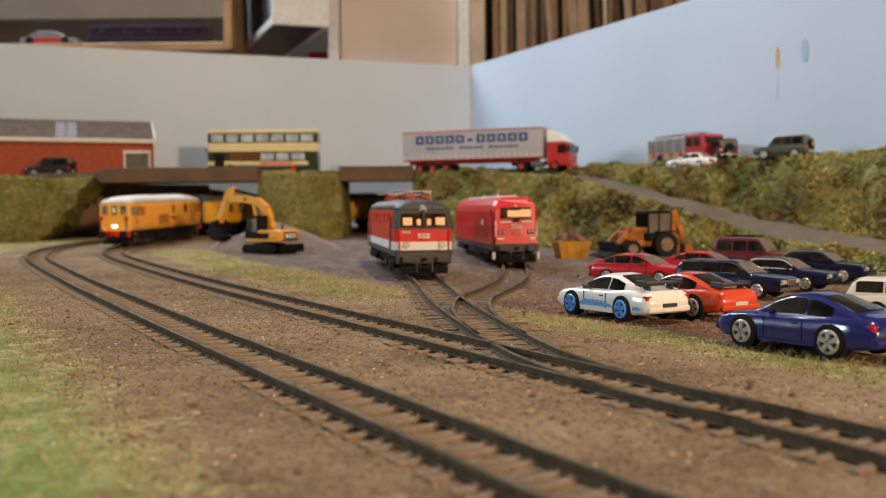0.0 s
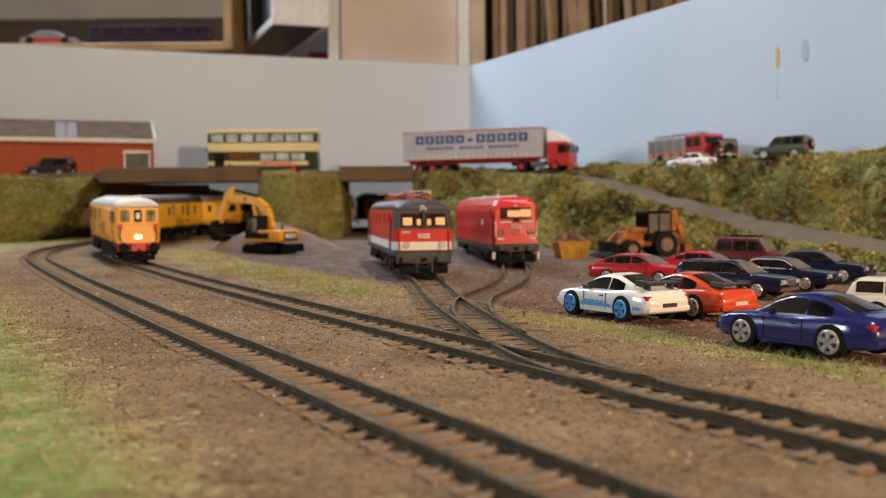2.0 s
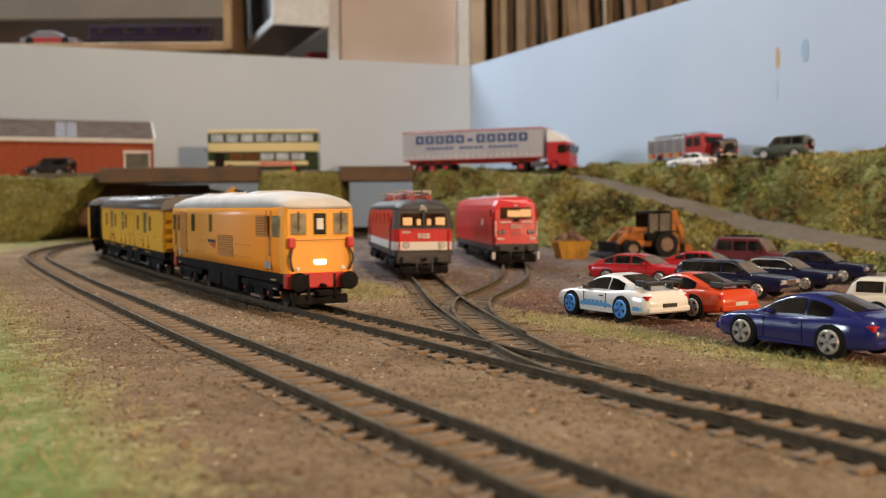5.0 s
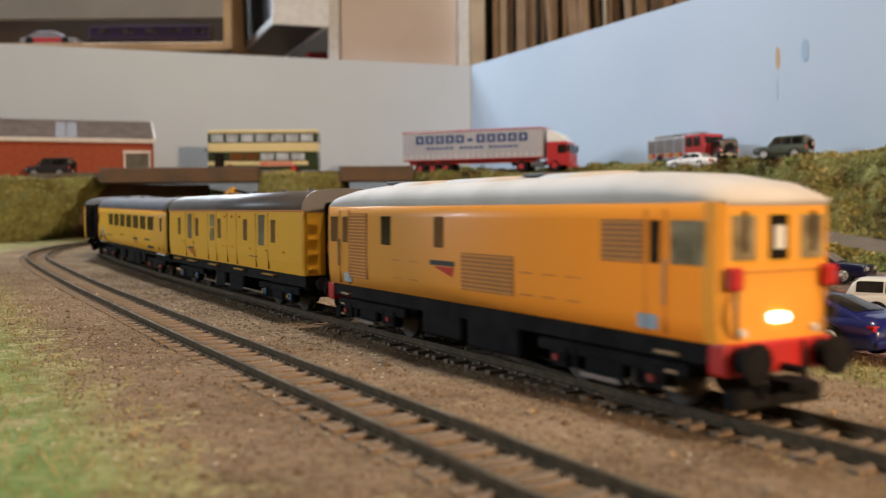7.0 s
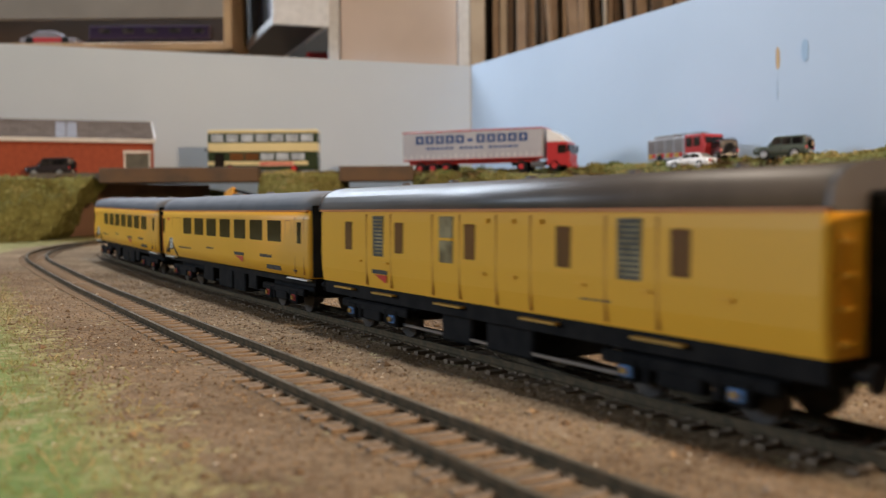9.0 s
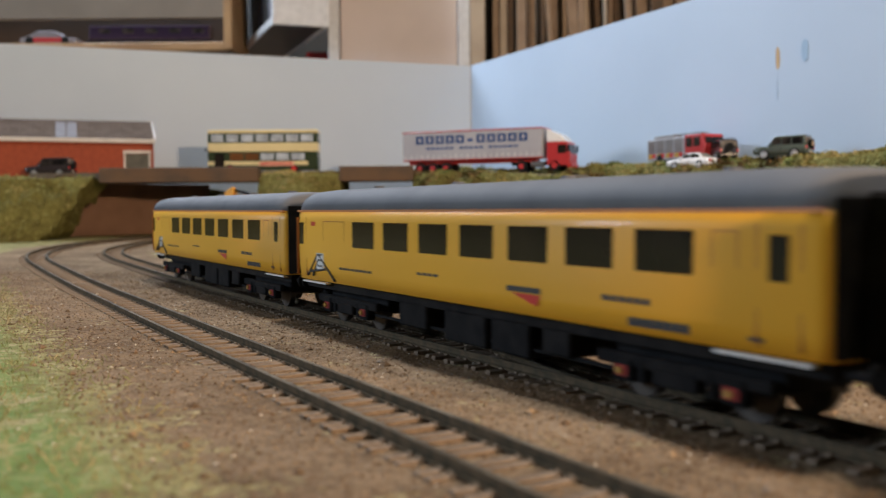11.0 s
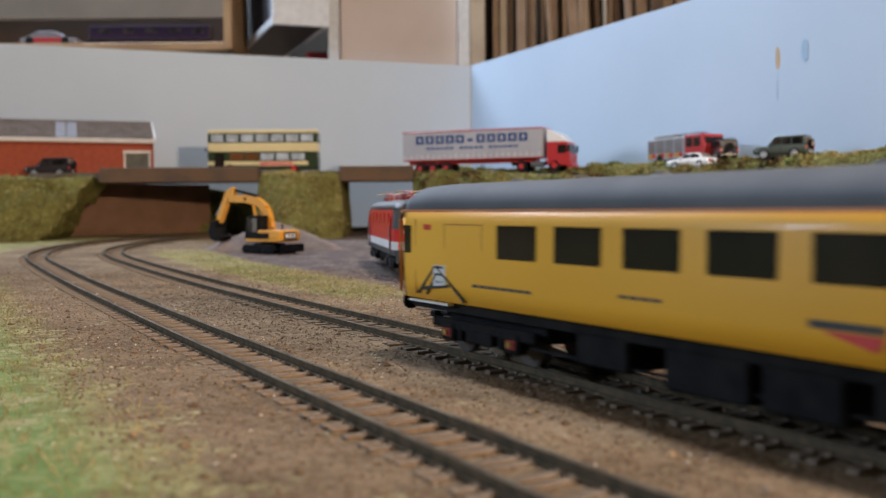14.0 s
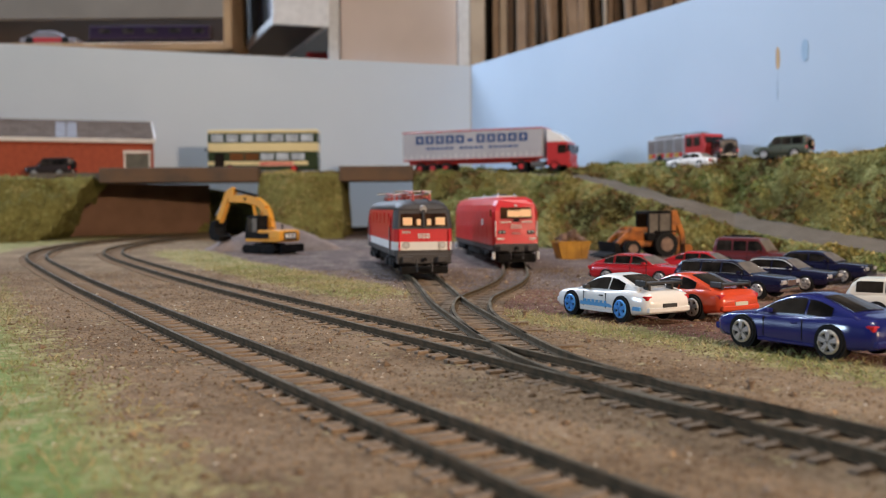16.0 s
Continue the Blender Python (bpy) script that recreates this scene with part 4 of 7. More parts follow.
def car(name, label, body_mat, spec, m, sc=1 / 76, rims=None, stripe=None, wing=None, plate=True, category="car", glass=None, trim=None, group="cars in the parking lot"):
    """A model car, +x forward, origin on the ground. spec: hull rows (x, half width, bottom, shoulder, top), cabin points, wheel base."""
    o = thing(name, label, category, m, group)
    S = lambda *p: tuple(v * sc for v in p)
    hull = spec["hull"]
    glass = glass or M_CARGLASS
    rings = []
    x0, x1 = hull[0][0], hull[-1][0]
    xs = sorted(set([h[0] for h in hull] + list(np.linspace(x0, x1, 18))))
    for x in xs:
        w, zb, zs, zt = (interp_tab(hull, x, k) for k in (1, 2, 3, 4))
        half = [(w * 0.90, zb), (w * 0.985, zb + 0.10), (w, zb + (zs - zb) * 0.55), (w * 0.985, zs), (w * 0.90, zs + (zt - zs) * 0.62), (w * 0.70, zs + (zt - zs) * 0.92), (w * 0.3, zt)]
        rings.append([S(x, -y, z) for y, z in half] + [S(x, y, z) for y, z in reversed(half)])
    body = part("body", loft(rings), body_mat, o, "", True)
    # cabin
    cab = spec["cabin"]  # (x, z) of the roofline from windscreen foot to rear foot
    zb, wb, wr = spec["belt"], spec["wb"], spec["wr"]
    zr = max(z for x, z in cab)
    rings = []
    cx = np.linspace(cab[0][0], cab[-1][0], 22)
    for x in cx:
        z = max(interp_tab(sorted(cab), x, 1), zb + 0.005)
        f = (z - zb) / (zr - zb)
        wt = wb + (wr - wb) * f
        base = zb - 0.12
        half = [(wb * 1.0, base), (wb, zb), (wb + (wt - wb) * 0.5, zb + (z - zb) * 0.5), (wt + 0.03 * f, z - 0.07 * f), (wt - 0.10 * f, z - 0.015 * f), (wt * 0.4, z + 0.012 * f)]
        rings.append([S(x, -y, v) for y, v in half] + [S(x, y, v) for y, v in reversed(half)])
    part("cabin", loft(rings), spec.get("roof_mat", body_mat), o, spec.get("roof_label", ""), True)

    def side_pt(x, f, s, off=0.012):
        z = max(interp_tab(sorted(cab), x, 1), zb + 0.005)
        g = (z - zb) / (zr - zb)
        wt = wb + (wr - wb) * g
        return S(x, s * (wb + (wt - wb) * f + off), zb + (z - zb) * f)

    for s in (-1, 1):
        for xa, xb in spec["side_windows"]:
            bm = bmesh.new()
            n = 8
            lo = [bm.verts.new(side_pt(xa + (xb - xa) * k / n, 0.10, s)) for k in range(n + 1)]
            hi = [bm.verts.new(side_pt(xa + (xb - xa) * k / n, 0.80, s, 0.022)) for k in range(n + 1)]
            for k in range(n):
                bm.faces.new((lo[k], lo[k + 1], hi[k + 1], hi[k]))
            bmesh.ops.solidify(bm, geom=list(bm.faces), thickness=0.0002)
            bmesh.ops.recalc_face_normals(bm, faces=bm.faces)
            sw = part("side_window", bm, glass, o)
            if trim:
                bm = bmesh.new()
                for fr in (0.06, 0.86):
                    for k in range(n):
                        tube(0.00022, side_pt(xa + (xb - xa) * k / n, fr, s, 0.02), side_pt(xa + (xb - xa) * (k + 1) / n, fr, s, 0.02), 4, bm=bm)
                part("window_trim", bm, trim, sw, "bright window surround")
    for key, nm in (("screen", "windscreen"), ("rear", "rear_window")):
        (xa, fa), (xb, fb) = spec[key]
        bm = bmesh.new()
        rows = []
        for k in range(6):
            x = xa + (xb - xa) * k / 5
            z = interp_tab(sorted(cab), x, 1)
            g = max(0.0, (z - zb) / (zr - zb))
            wt = (wb + (wr - wb) * g) * (fa + (fb - fa) * k / 5)
            rows.append([bm.verts.new(S(x, wt * q, z + 0.030 - 0.02 * q * q)) for q in (-1, -0.5, 0, 0.5, 1)])
        for a, b in zip(rows, rows[1:]):
            for k in range(4):
                bm.faces.new((a[k], a[k + 1], b[k + 1], b[k]))
        bmesh.ops.recalc_face_normals(bm, faces=bm.faces)
        bmesh.ops.solidify(bm, geom=list(bm.faces), thickness=0.0002)
        part(nm, bm, spec.get("screen_mat", M_PALEGLASS), o)
    # wheels
    r = spec.get("r", 0.32)
    for ax in spec["axles"]:
        for s in (-1, 1):
            w = interp_tab(hull, ax, 1)
            part("wheel_arch", tube(r * 1.16 * sc, S(ax, s * (w - 0.25), r), S(ax, s * (w + 0.006), r), 22), M_TYRE, o)
            wh = part("wheel", tube(r * sc, S(ax, s * (w - 0.2), r), S(ax, s * (w + 0.035), r), 24), M_TYRE, o, "black tyre")
            bm = tube(r * 0.70 * sc, S(ax, s * (w + 0.03), r), S(ax, s * (w + 0.042), r), 20)
            part("rim_back", bm, M_TYRE, wh)
            bm = bmesh.new()
            for k in range(5):
                a = 2 * math.pi * k / 5 + 0.3
                ca, sa = math.cos(a), math.sin(a)
                for q in (-0.16, 0.16):
                    a2 = a + q
                    tube(0.045 * sc, S(ax + 0.08 * math.cos(a2) * r, s * (w + 0.045), r + 0.08 * math.sin(a2) * r), S(ax + 0.70 * math.cos(a2) * r, s * (w + 0.045), r + 0.70 * math.sin(a2) * r), 6, bm=bm)
            tube(r * 0.18 * sc, S(ax, s * (w + 0.03), r), S(ax, s * (w + 0.06), r), 10, bm=bm)
            n = 20
            for k in range(n):
                a, b = 2 * math.pi * k / n, 2 * math.pi * (k + 1) / n
                tube(0.035 * sc, S(ax + 0.70 * r * math.cos(a), s * (w + 0.045), r + 0.70 * r * math.sin(a)), S(ax + 0.70 * r * math.cos(b), s * (w + 0.045), r + 0.70 * r * math.sin(b)), 5, bm=bm)
            part("rim", bm, rims or M_RIM, wh, "spoked wheel rim")
    # lamps, plates, mirrors, bumpers
    xr, xf = hull[0][0], hull[-1][0]
    for s in (-1, 1):
        for (a, b, y0, y1, z0, z1), nm, mt in ((spec["tail"], "tail_lamp", M_TAIL), (spec["head"], "headlamp", M_HEADL)):
            part(nm, box(*S(a, b), *sorted(S(s * y0, s * y1)), *S(z0, z1), 0.03 * sc, 2), mt, o)
        xm = cab[0][0] - 0.45
        part("mirror", box(*S(xm - 0.10, xm + 0.06), *sorted(S(s * (wb - 0.02), s * (wb + 0.17))), *S(zb + 0.02, zb + 0.13), 0.03 * sc, 2), spec.get("mirror_mat", body_mat), o)
        part("sill", box(*S(spec["axles"][0] + r * 1.2, spec["axles"][-1] - r * 1.2), *sorted(S(s * (interp_tab(hull, 0, 1) - 0.10), s * (interp_tab(hull, 0, 1) + 0.008))), *S(0.17, 0.25), 0.02 * sc, 1), spec.get("sill_mat", body_mat), o)
    for s in (-1, 1):
        for xd in (spec["side_windows"][0][0] - 0.02, spec["side_windows"][0][1] - 0.03):
            w = interp_tab(hull, xd, 1)
            part("door_seam", box(*S(xd - 0.012, xd + 0.012), *sorted(S(s * (w - 0.03), s * (w + 0.004))), *S(0.30, spec["belt"] - 0.06)), M_TYRE, o)
        xd = spec["side_windows"][0][1] + 0.10
        w = interp_tab(hull, xd, 1)
        part("door_handle", box(*S(xd, xd + 0.16), *sorted(S(s * (w - 0.03), s * (w + 0.03))), *S(spec["belt"] - 0.16, spec["belt"] - 0.12), 0.008 * sc, 1), spec.get("mirror_mat", body_mat), o)
    if plate:
        part("number_plate", box(*S(xr - 0.03, xr + 0.02), *S(-0.26, 0.26), *S(spec.get("pz", 0.5), spec.get("pz", 0.5) + 0.11)), plate if plate is not True else M_PLATE, o)
    for nm, xa, sgn in (("rear_bumper", xr, -1), ("front_bumper", xf, 1)):
        w = interp_tab(hull, xa + (0.15 if sgn < 0 else -0.15), 1)
        part(nm, box(*S(min(xa - 0.16 * sgn, xa + 0.025 * sgn), max(xa - 0.16 * sgn, xa + 0.025 * sgn)), *S(-w * 0.93, w * 0.93), *S(spec.get("bz", 0.28), spec.get("bz", 0.28) + 0.16), 0.04 * sc, 2), spec.get("bumper_mat", body_mat), o)
    if stripe:
        for s in (-1, 1):
            w = interp_tab(hull, 0, 1)
            for xa, xb in ((spec["axles"][0] + r * 1.3, spec["axles"][1] - r * 1.3), (xr + 0.25, spec["axles"][0] - r * 1.3)):
                part("stripe", box(*S(xa, xb), *sorted(S(s * (w - 0.1), s * (w + 0.012))), *S(0.33, 0.44)), stripe, o, "blue side stripe")
            bm = bmesh.new()
            for k in range(6):
                xk = -0.50 + 0.19 * k
                box(*S(xk, xk + 0.12), *sorted(S(s * (w - 0.1), s * (w + 0.016))), *S(0.36, 0.51), bm=bm)
            part("lettering", bm, stripe, o, "row of plain blue letter bars")
    if wing:
        wm, wx, wz, ww = wing
        sp = part("rear_wing", box(*S(wx - 0.22, wx + 0.20), *S(-ww, ww), *S(wz, wz + 0.06), 0.025 * sc, 2), wm, o, "fixed rear wing")
        for s in (-1, 1):
            part("wing_strut", box(*S(wx - 0.12, wx + 0.12), *sorted(S(s * 0.38, s * 0.48)), *S(wz - 0.24, wz + 0.01), 0.02 * sc, 1), wm, sp)
            part("end_plate", box(*S(wx - 0.24, wx + 0.22), *sorted(S(s * ww, s * (ww - 0.06))), *S(wz - 0.05, wz + 0.12), 0.02 * sc, 1), wm, sp)
    return o


SPORTS = dict(hull=[(-2.20, 0.70, 0.32, 0.55, 0.66), (-2.08, 0.82, 0.24, 0.66, 0.86), (-1.6, 0.90, 0.18, 0.70, 0.93), (-1.1, 0.905, 0.16, 0.72, 0.92), (-0.3, 0.88, 0.16, 0.70, 0.84), (0.6, 0.87, 0.16, 0.68, 0.82), (1.15, 0.885, 0.17, 0.68, 0.80), (1.70, 0.855, 0.17, 0.63, 0.74), (1.98, 0.76, 0.18, 0.57, 0.65), (2.12, 0.64, 0.20, 0.50, 0.56), (2.18, 0.52, 0.26, 0.44, 0.48)],
              cabin=[(0.95, 0.78), (0.30, 1.17), (0.0, 1.27), (-0.35, 1.295), (-0.75, 1.24), (-1.25, 1.06), (-1.75, 0.88)], belt=0.80, wb=0.78, wr=0.53, axles=(-1.18, 1.17), r=0.335,
              side_windows=[(0.62, -0.42), (-0.48, -1.12)], screen=((0.88, 0.93), (0.16, 0.88)), rear=((-0.72, 0.82), (-1.50, 0.74)), screen_mat=M_CARGLASS,
              tail=(-2.14, -1.93, 0.42, 0.80, 0.62, 0.75), head=(1.72, 1.98, 0.50, 0.72, 0.50, 0.64), pz=0.42)
SALOON = dict(hull=[(-2.35, 0.74, 0.32, 0.72, 0.84), (-2.2, 0.83, 0.25, 0.80, 0.90), (-1.2, 0.86, 0.2, 0.82, 0.92), (0.8, 0.86, 0.2, 0.80, 0.90), (1.6, 0.85, 0.22, 0.76, 0.86), (2.2, 0.82, 0.25, 0.70, 0.80), (2.33, 0.76, 0.32, 0.62, 0.74)],
              cabin=[(1.05, 0.88), (0.35, 1.32), (0.1, 1.38), (-0.9, 1.38), (-1.2, 1.32), (-1.75, 0.90)], belt=0.89, wb=0.80, wr=0.60, axles=(-1.35, 1.35), r=0.31,
              side_windows=[(0.72, -0.20), (-0.27, -1.25)], screen=((0.98, 0.95), (0.38, 0.92)), rear=((-1.20, 0.9), (-1.68, 0.93)), tail=(-2.40, -2.25, 0.42, 0.78, 0.60, 0.78), head=(2.20, 2.36, 0.40, 0.74, 0.56, 0.72), pz=0.42)
HATCH = dict(SALOON, cabin=[(1.05, 0.88), (0.30, 1.30), (0.0, 1.36), (-0.9, 1.36), (-1.6, 1.12), (-2.1, 0.92)], side_windows=[(0.72, -0.10), (-0.17, -0.95), (-1.02, -1.5)], rear=((-1.0, 0.9), (-1.95, 0.9)))
ESTATE = dict(SALOON, cabin=[(1.05, 0.88), (0.35, 1.34), (0.1, 1.41), (-1.9, 1.40), (-2.1, 1.33), (-2.3, 0.90)], side_windows=[(0.72, -0.20), (-0.27, -1.10), (-1.17, -2.0)], rear=((-2.06, 0.9), (-2.27, 0.93)))
SUV = dict(hull=[(-2.2, 0.84, 0.42, 0.95, 1.04), (-2.1, 0.88, 0.36, 1.0, 1.08), (1.0, 0.88, 0.34, 0.98, 1.08), (2.0, 0.87, 0.36, 0.92, 1.02), (2.2, 0.82, 0.42, 0.84, 0.94)],
           cabin=[(1.0, 1.06), (0.55, 1.72), (0.4, 1.84), (-1.9, 1.88), (-2.02, 1.80), (-2.16, 1.06)], belt=1.07, wb=0.83, wr=0.70, axles=(-1.27, 1.27), r=0.38,
           side_windows=[(0.70, -0.10), (-0.2, -0.95), (-1.05, -1.9)], screen=((0.95, 0.95), (0.50, 0.94)), rear=((-2.04, 0.88), (-2.13, 0.9)), tail=(-2.25, -2.12, 0.66, 0.84, 0.72, 1.0), head=(2.10, 2.24, 0.50, 0.80, 0.70, 0.86), pz=0.5, bz=0.42)

P_WHITE, P_ORANGE, P_BLUE = paint("white_gloss", (0.78, 0.77, 0.74)), paint("orange_red_gloss", (0.60, 0.07, 0.022)), paint("royal_blue_gloss", (0.013, 0.017, 0.125))
P_RED, P_NAVY, P_MAROON, P_CREAM = paint("dark_red_gloss", (0.42, 0.012, 0.016)), paint("navy_gloss", (0.007, 0.008, 0.032)), paint("maroon_gloss", (0.105, 0.014, 0.016), 0.3), paint("cream_gloss", (0.66, 0.64, 0.56))
P_GREEN, P_DARK = paint("grey_green_gloss", (0.075, 0.09, 0.07)), paint("dark_brown_gloss", (0.030, 0.022, 0.022))
M_STRIPE = mat("sky_blue_stripe", (0.13, 0.38, 0.72), 0.4)
LOT = 0.0022
car("sports_car", "white model sports car with blue wheels and a black rear wing", P_WHITE, dict(SPORTS, mirror_mat=M_INK), pose(0.0735, 0.4065, LOT, 0, 0, 120), 1 / 72, M_RIM_BLUE, M_STRIPE, (M_INK, -1.74, 1.06, 0.70), M_INK)
car("sports_car", "orange-red model sports car with a black spoiler lip", P_ORANGE, SPORTS, pose(0.1030, 0.4120, LOT, 0, 0, 121.5), 1 / 73, M_RIM, None, (M_INK, -1.78, 0.98, 0.62))
car("sports_car", "dark blue model sports car with silver spoked wheels", P_BLUE, SPORTS, pose(0.1168, 0.3085, LOT, 0, 0, 122), 1 / 71.5, M_RIM)
car("hatchback_car", "dark red model fastback car with chrome window trim", P_RED, dict(HATCH, bumper_mat=M_BLACK), pose(0.1175, 0.575, LOT, 0, 0, -40), 1 / 78, trim=M_CHROME)
car("hatchback_car", "small red model hatchback with dark windows", P_RED, HATCH, pose(0.1700, 0.625, LOT, 0, 0, -38), 1 / 84)
car("estate_car", "navy model estate car with a chrome grille", P_NAVY, dict(ESTATE, bumper_mat=M_CHROME), pose(0.1490, 0.495, LOT, 0, 0, -44), 1 / 79, trim=M_CHROME)
car("saloon_car", "navy model saloon car with white pillar trim", P_NAVY, dict(SALOON, bumper_mat=M_BLACK), pose(0.1875, 0.535, LOT, 0, 0, -42), 1 / 82, trim=M_WHITE)
car("saloon_car", "dark navy model saloon with a dusty windscreen", P_NAVY, SALOON, pose(0.2265, 0.585, LOT, 0, 0, -40), 1 / 77)
car("estate_car", "cream model estate car parked beside the blue one", P_CREAM, ESTATE, pose(0.187, 0.375, LOT, 0, 0, -35), 1 / 84)
car("off_road_car", "maroon model off-road car with roof bars", P_MAROON, SUV, pose(0.222, 0.690, 0.001, 0, 0, -40), 1 / 78)
_g = bpy.data.objects["estate_car"]
part("grille", box(2.32 / 79, 2.38 / 79, -0.36 / 79, 0.36 / 79, 0.50 / 79, 0.74 / 79, 0.0003, 1), M_CHROME, _g, "chrome radiator grille")
_d = bpy.data.objects["off_road_car"]
for _q in (-1, 1):
    part("roof_rail", tube(0.0005, (-1.6 / 78, _q * 0.6 / 78, 1.96 / 78), (0.2 / 78, _q * 0.6 / 78, 1.94 / 78), 8), M_BLACK, _d)


def spare(o, mt, sc=1 / 76):
    sp = part("spare_wheel", tube(0.37 * sc, (-2.18 * sc, 0, 1.15 * sc), (-2.42 * sc, 0, 1.15 * sc), 24), M_TYRE, o, "spare wheel on the tailgate")
    part("spare_rim", tube(0.2 * sc, (-2.42 * sc, 0, 1.15 * sc), (-2.45 * sc, 0, 1.15 * sc), 16), mt, sp)


spare(car("off_road_car", "dark model off-road car before the brick building", P_DARK, SUV, pose(-0.500, 1.245, 0.0905, 0, 0, 176), 1 / 76, group="vehicles on the upper road"), M_BLACK)
spare(car("off_road_car", "grey-green model off-road car with a spare wheel", P_GREEN, SUV, pose(0.3165, 0.905, 0.0905, 0, 0, 138), 1 / 88, group="vehicles on the upper road"), M_STEP, 1 / 88)
car("patrol_car", "white model saloon car on top of the bank", P_WHITE, SALOON, pose(0.2580, 1.005, 0.0860, 0, 0, 128), 1 / 87, group="vehicles on the upper road")
spare(car("off_road_car", "black model off-road car beside the fire engine", P_DARK, SUV, pose(0.2960, 1.035, 0.0945, 0, 0, 92), 1 / 84, group="vehicles on the upper road"), M_BLACK, 1 / 84)


# ---- red locomotives on the sidings ----
P_LOCORED = mat("traffic_red", (0.60, 0.012, 0.016), 0.38, colour2=(0.55, 0.011, 0.015), scale=40, coat=0.3, spec=0.35)
P_LGREY = mat("light_grey_band", (0.72, 0.70, 0.67), 0.45)
P_DGREY = mat("umbra_grey", (0.055, 0.050, 0.049), 0.55, spec=0.3, colour2=(0.042, 0.038, 0.037), scale=60)
# no cab lamp: the bright look behind the screens is a weak emission
M_CABGLOW = mat("glowing_cab_panel", (0.85, 0.52, 0.25), 0.5, emit=0.22)
M_CABGLASS = mat("brown_cab_glass", (0.055, 0.026, 0.013), 0.15, colour2=(0.022, 0.011, 0.007), scale=90, spec=0.3)
M_INS = mat("insulator_red_brown", (0.42, 0.05, 0.035), 0.35)


def letters(parent, x, y0, y1, z0, z1, n, mt):
    """A word on an end face as plain upright bars."""
    bm = bmesh.new()
    d = (y1 - y0) / n
    for k in range(n):
        a = y0 + k * d
        box(x - 0.0002, x + 0.0003, a + d * 0.06, a + d * 0.30, z0, z1, bm=bm)
        box(x - 0.0002, x + 0.0003, a + d * 0.58, a + d * 0.82, z0, z1, bm=bm)
        box(x - 0.0002, x + 0.0003, a + d * 0.06, a + d * 0.82, z1 - (z1 - z0) * 0.2, z1, bm=bm)
        box(x - 0.0002, x + 0.0003, a + d * 0.06, a + d * 0.82, z0, z0 + (z1 - z0) * 0.2, bm=bm)
    part("lettering", bm, mt, parent)


def end_gear(o, xe, w, beam, zbeam, plough=True):
    for q in (-1, 1):
        bm = tube(0.0016, (xe - 0.002, q * 0.0100, zbeam), (xe + 0.0042, q * 0.0100, zbeam), 12)
        box(xe + 0.0040, xe + 0.0050, q * 0.0100 - 0.0030, q * 0.0100 + 0.0030, zbeam - 0.0019, zbeam + 0.0019, 0.0004, 1, bm=bm)
        part("buffer", bm, beam, o)
        part("brake_pipe", tube(0.0006, (xe, q * 0.0045, zbeam), (xe + 0.0022, q * 0.0042, zbeam - 0.0075), 8), beam, o)
    part("buffer_beam", box(xe - 0.004, xe + 0.0004, -w * 0.46, w * 0.46, zbeam - 0.0028, zbeam + 0.0032, 0.0005, 1), beam, o)
    bm = tube(0.0012, (xe, 0, zbeam), (xe + 0.004, 0, zbeam), 8)
    box(xe + 0.002, xe + 0.006, -0.0035, 0.0035, zbeam - 0.006, zbeam - 0.004, 0.0003, 1, bm=bm)
    part("coupling", bm, M_BLACK, o)
    if plough:
        part("snow_plough", box(xe - 0.004, xe + 0.0015, -w * 0.40, w * 0.40, 0.0016, zbeam - 0.0040, 0.0005, 1), M_BLACK, o)


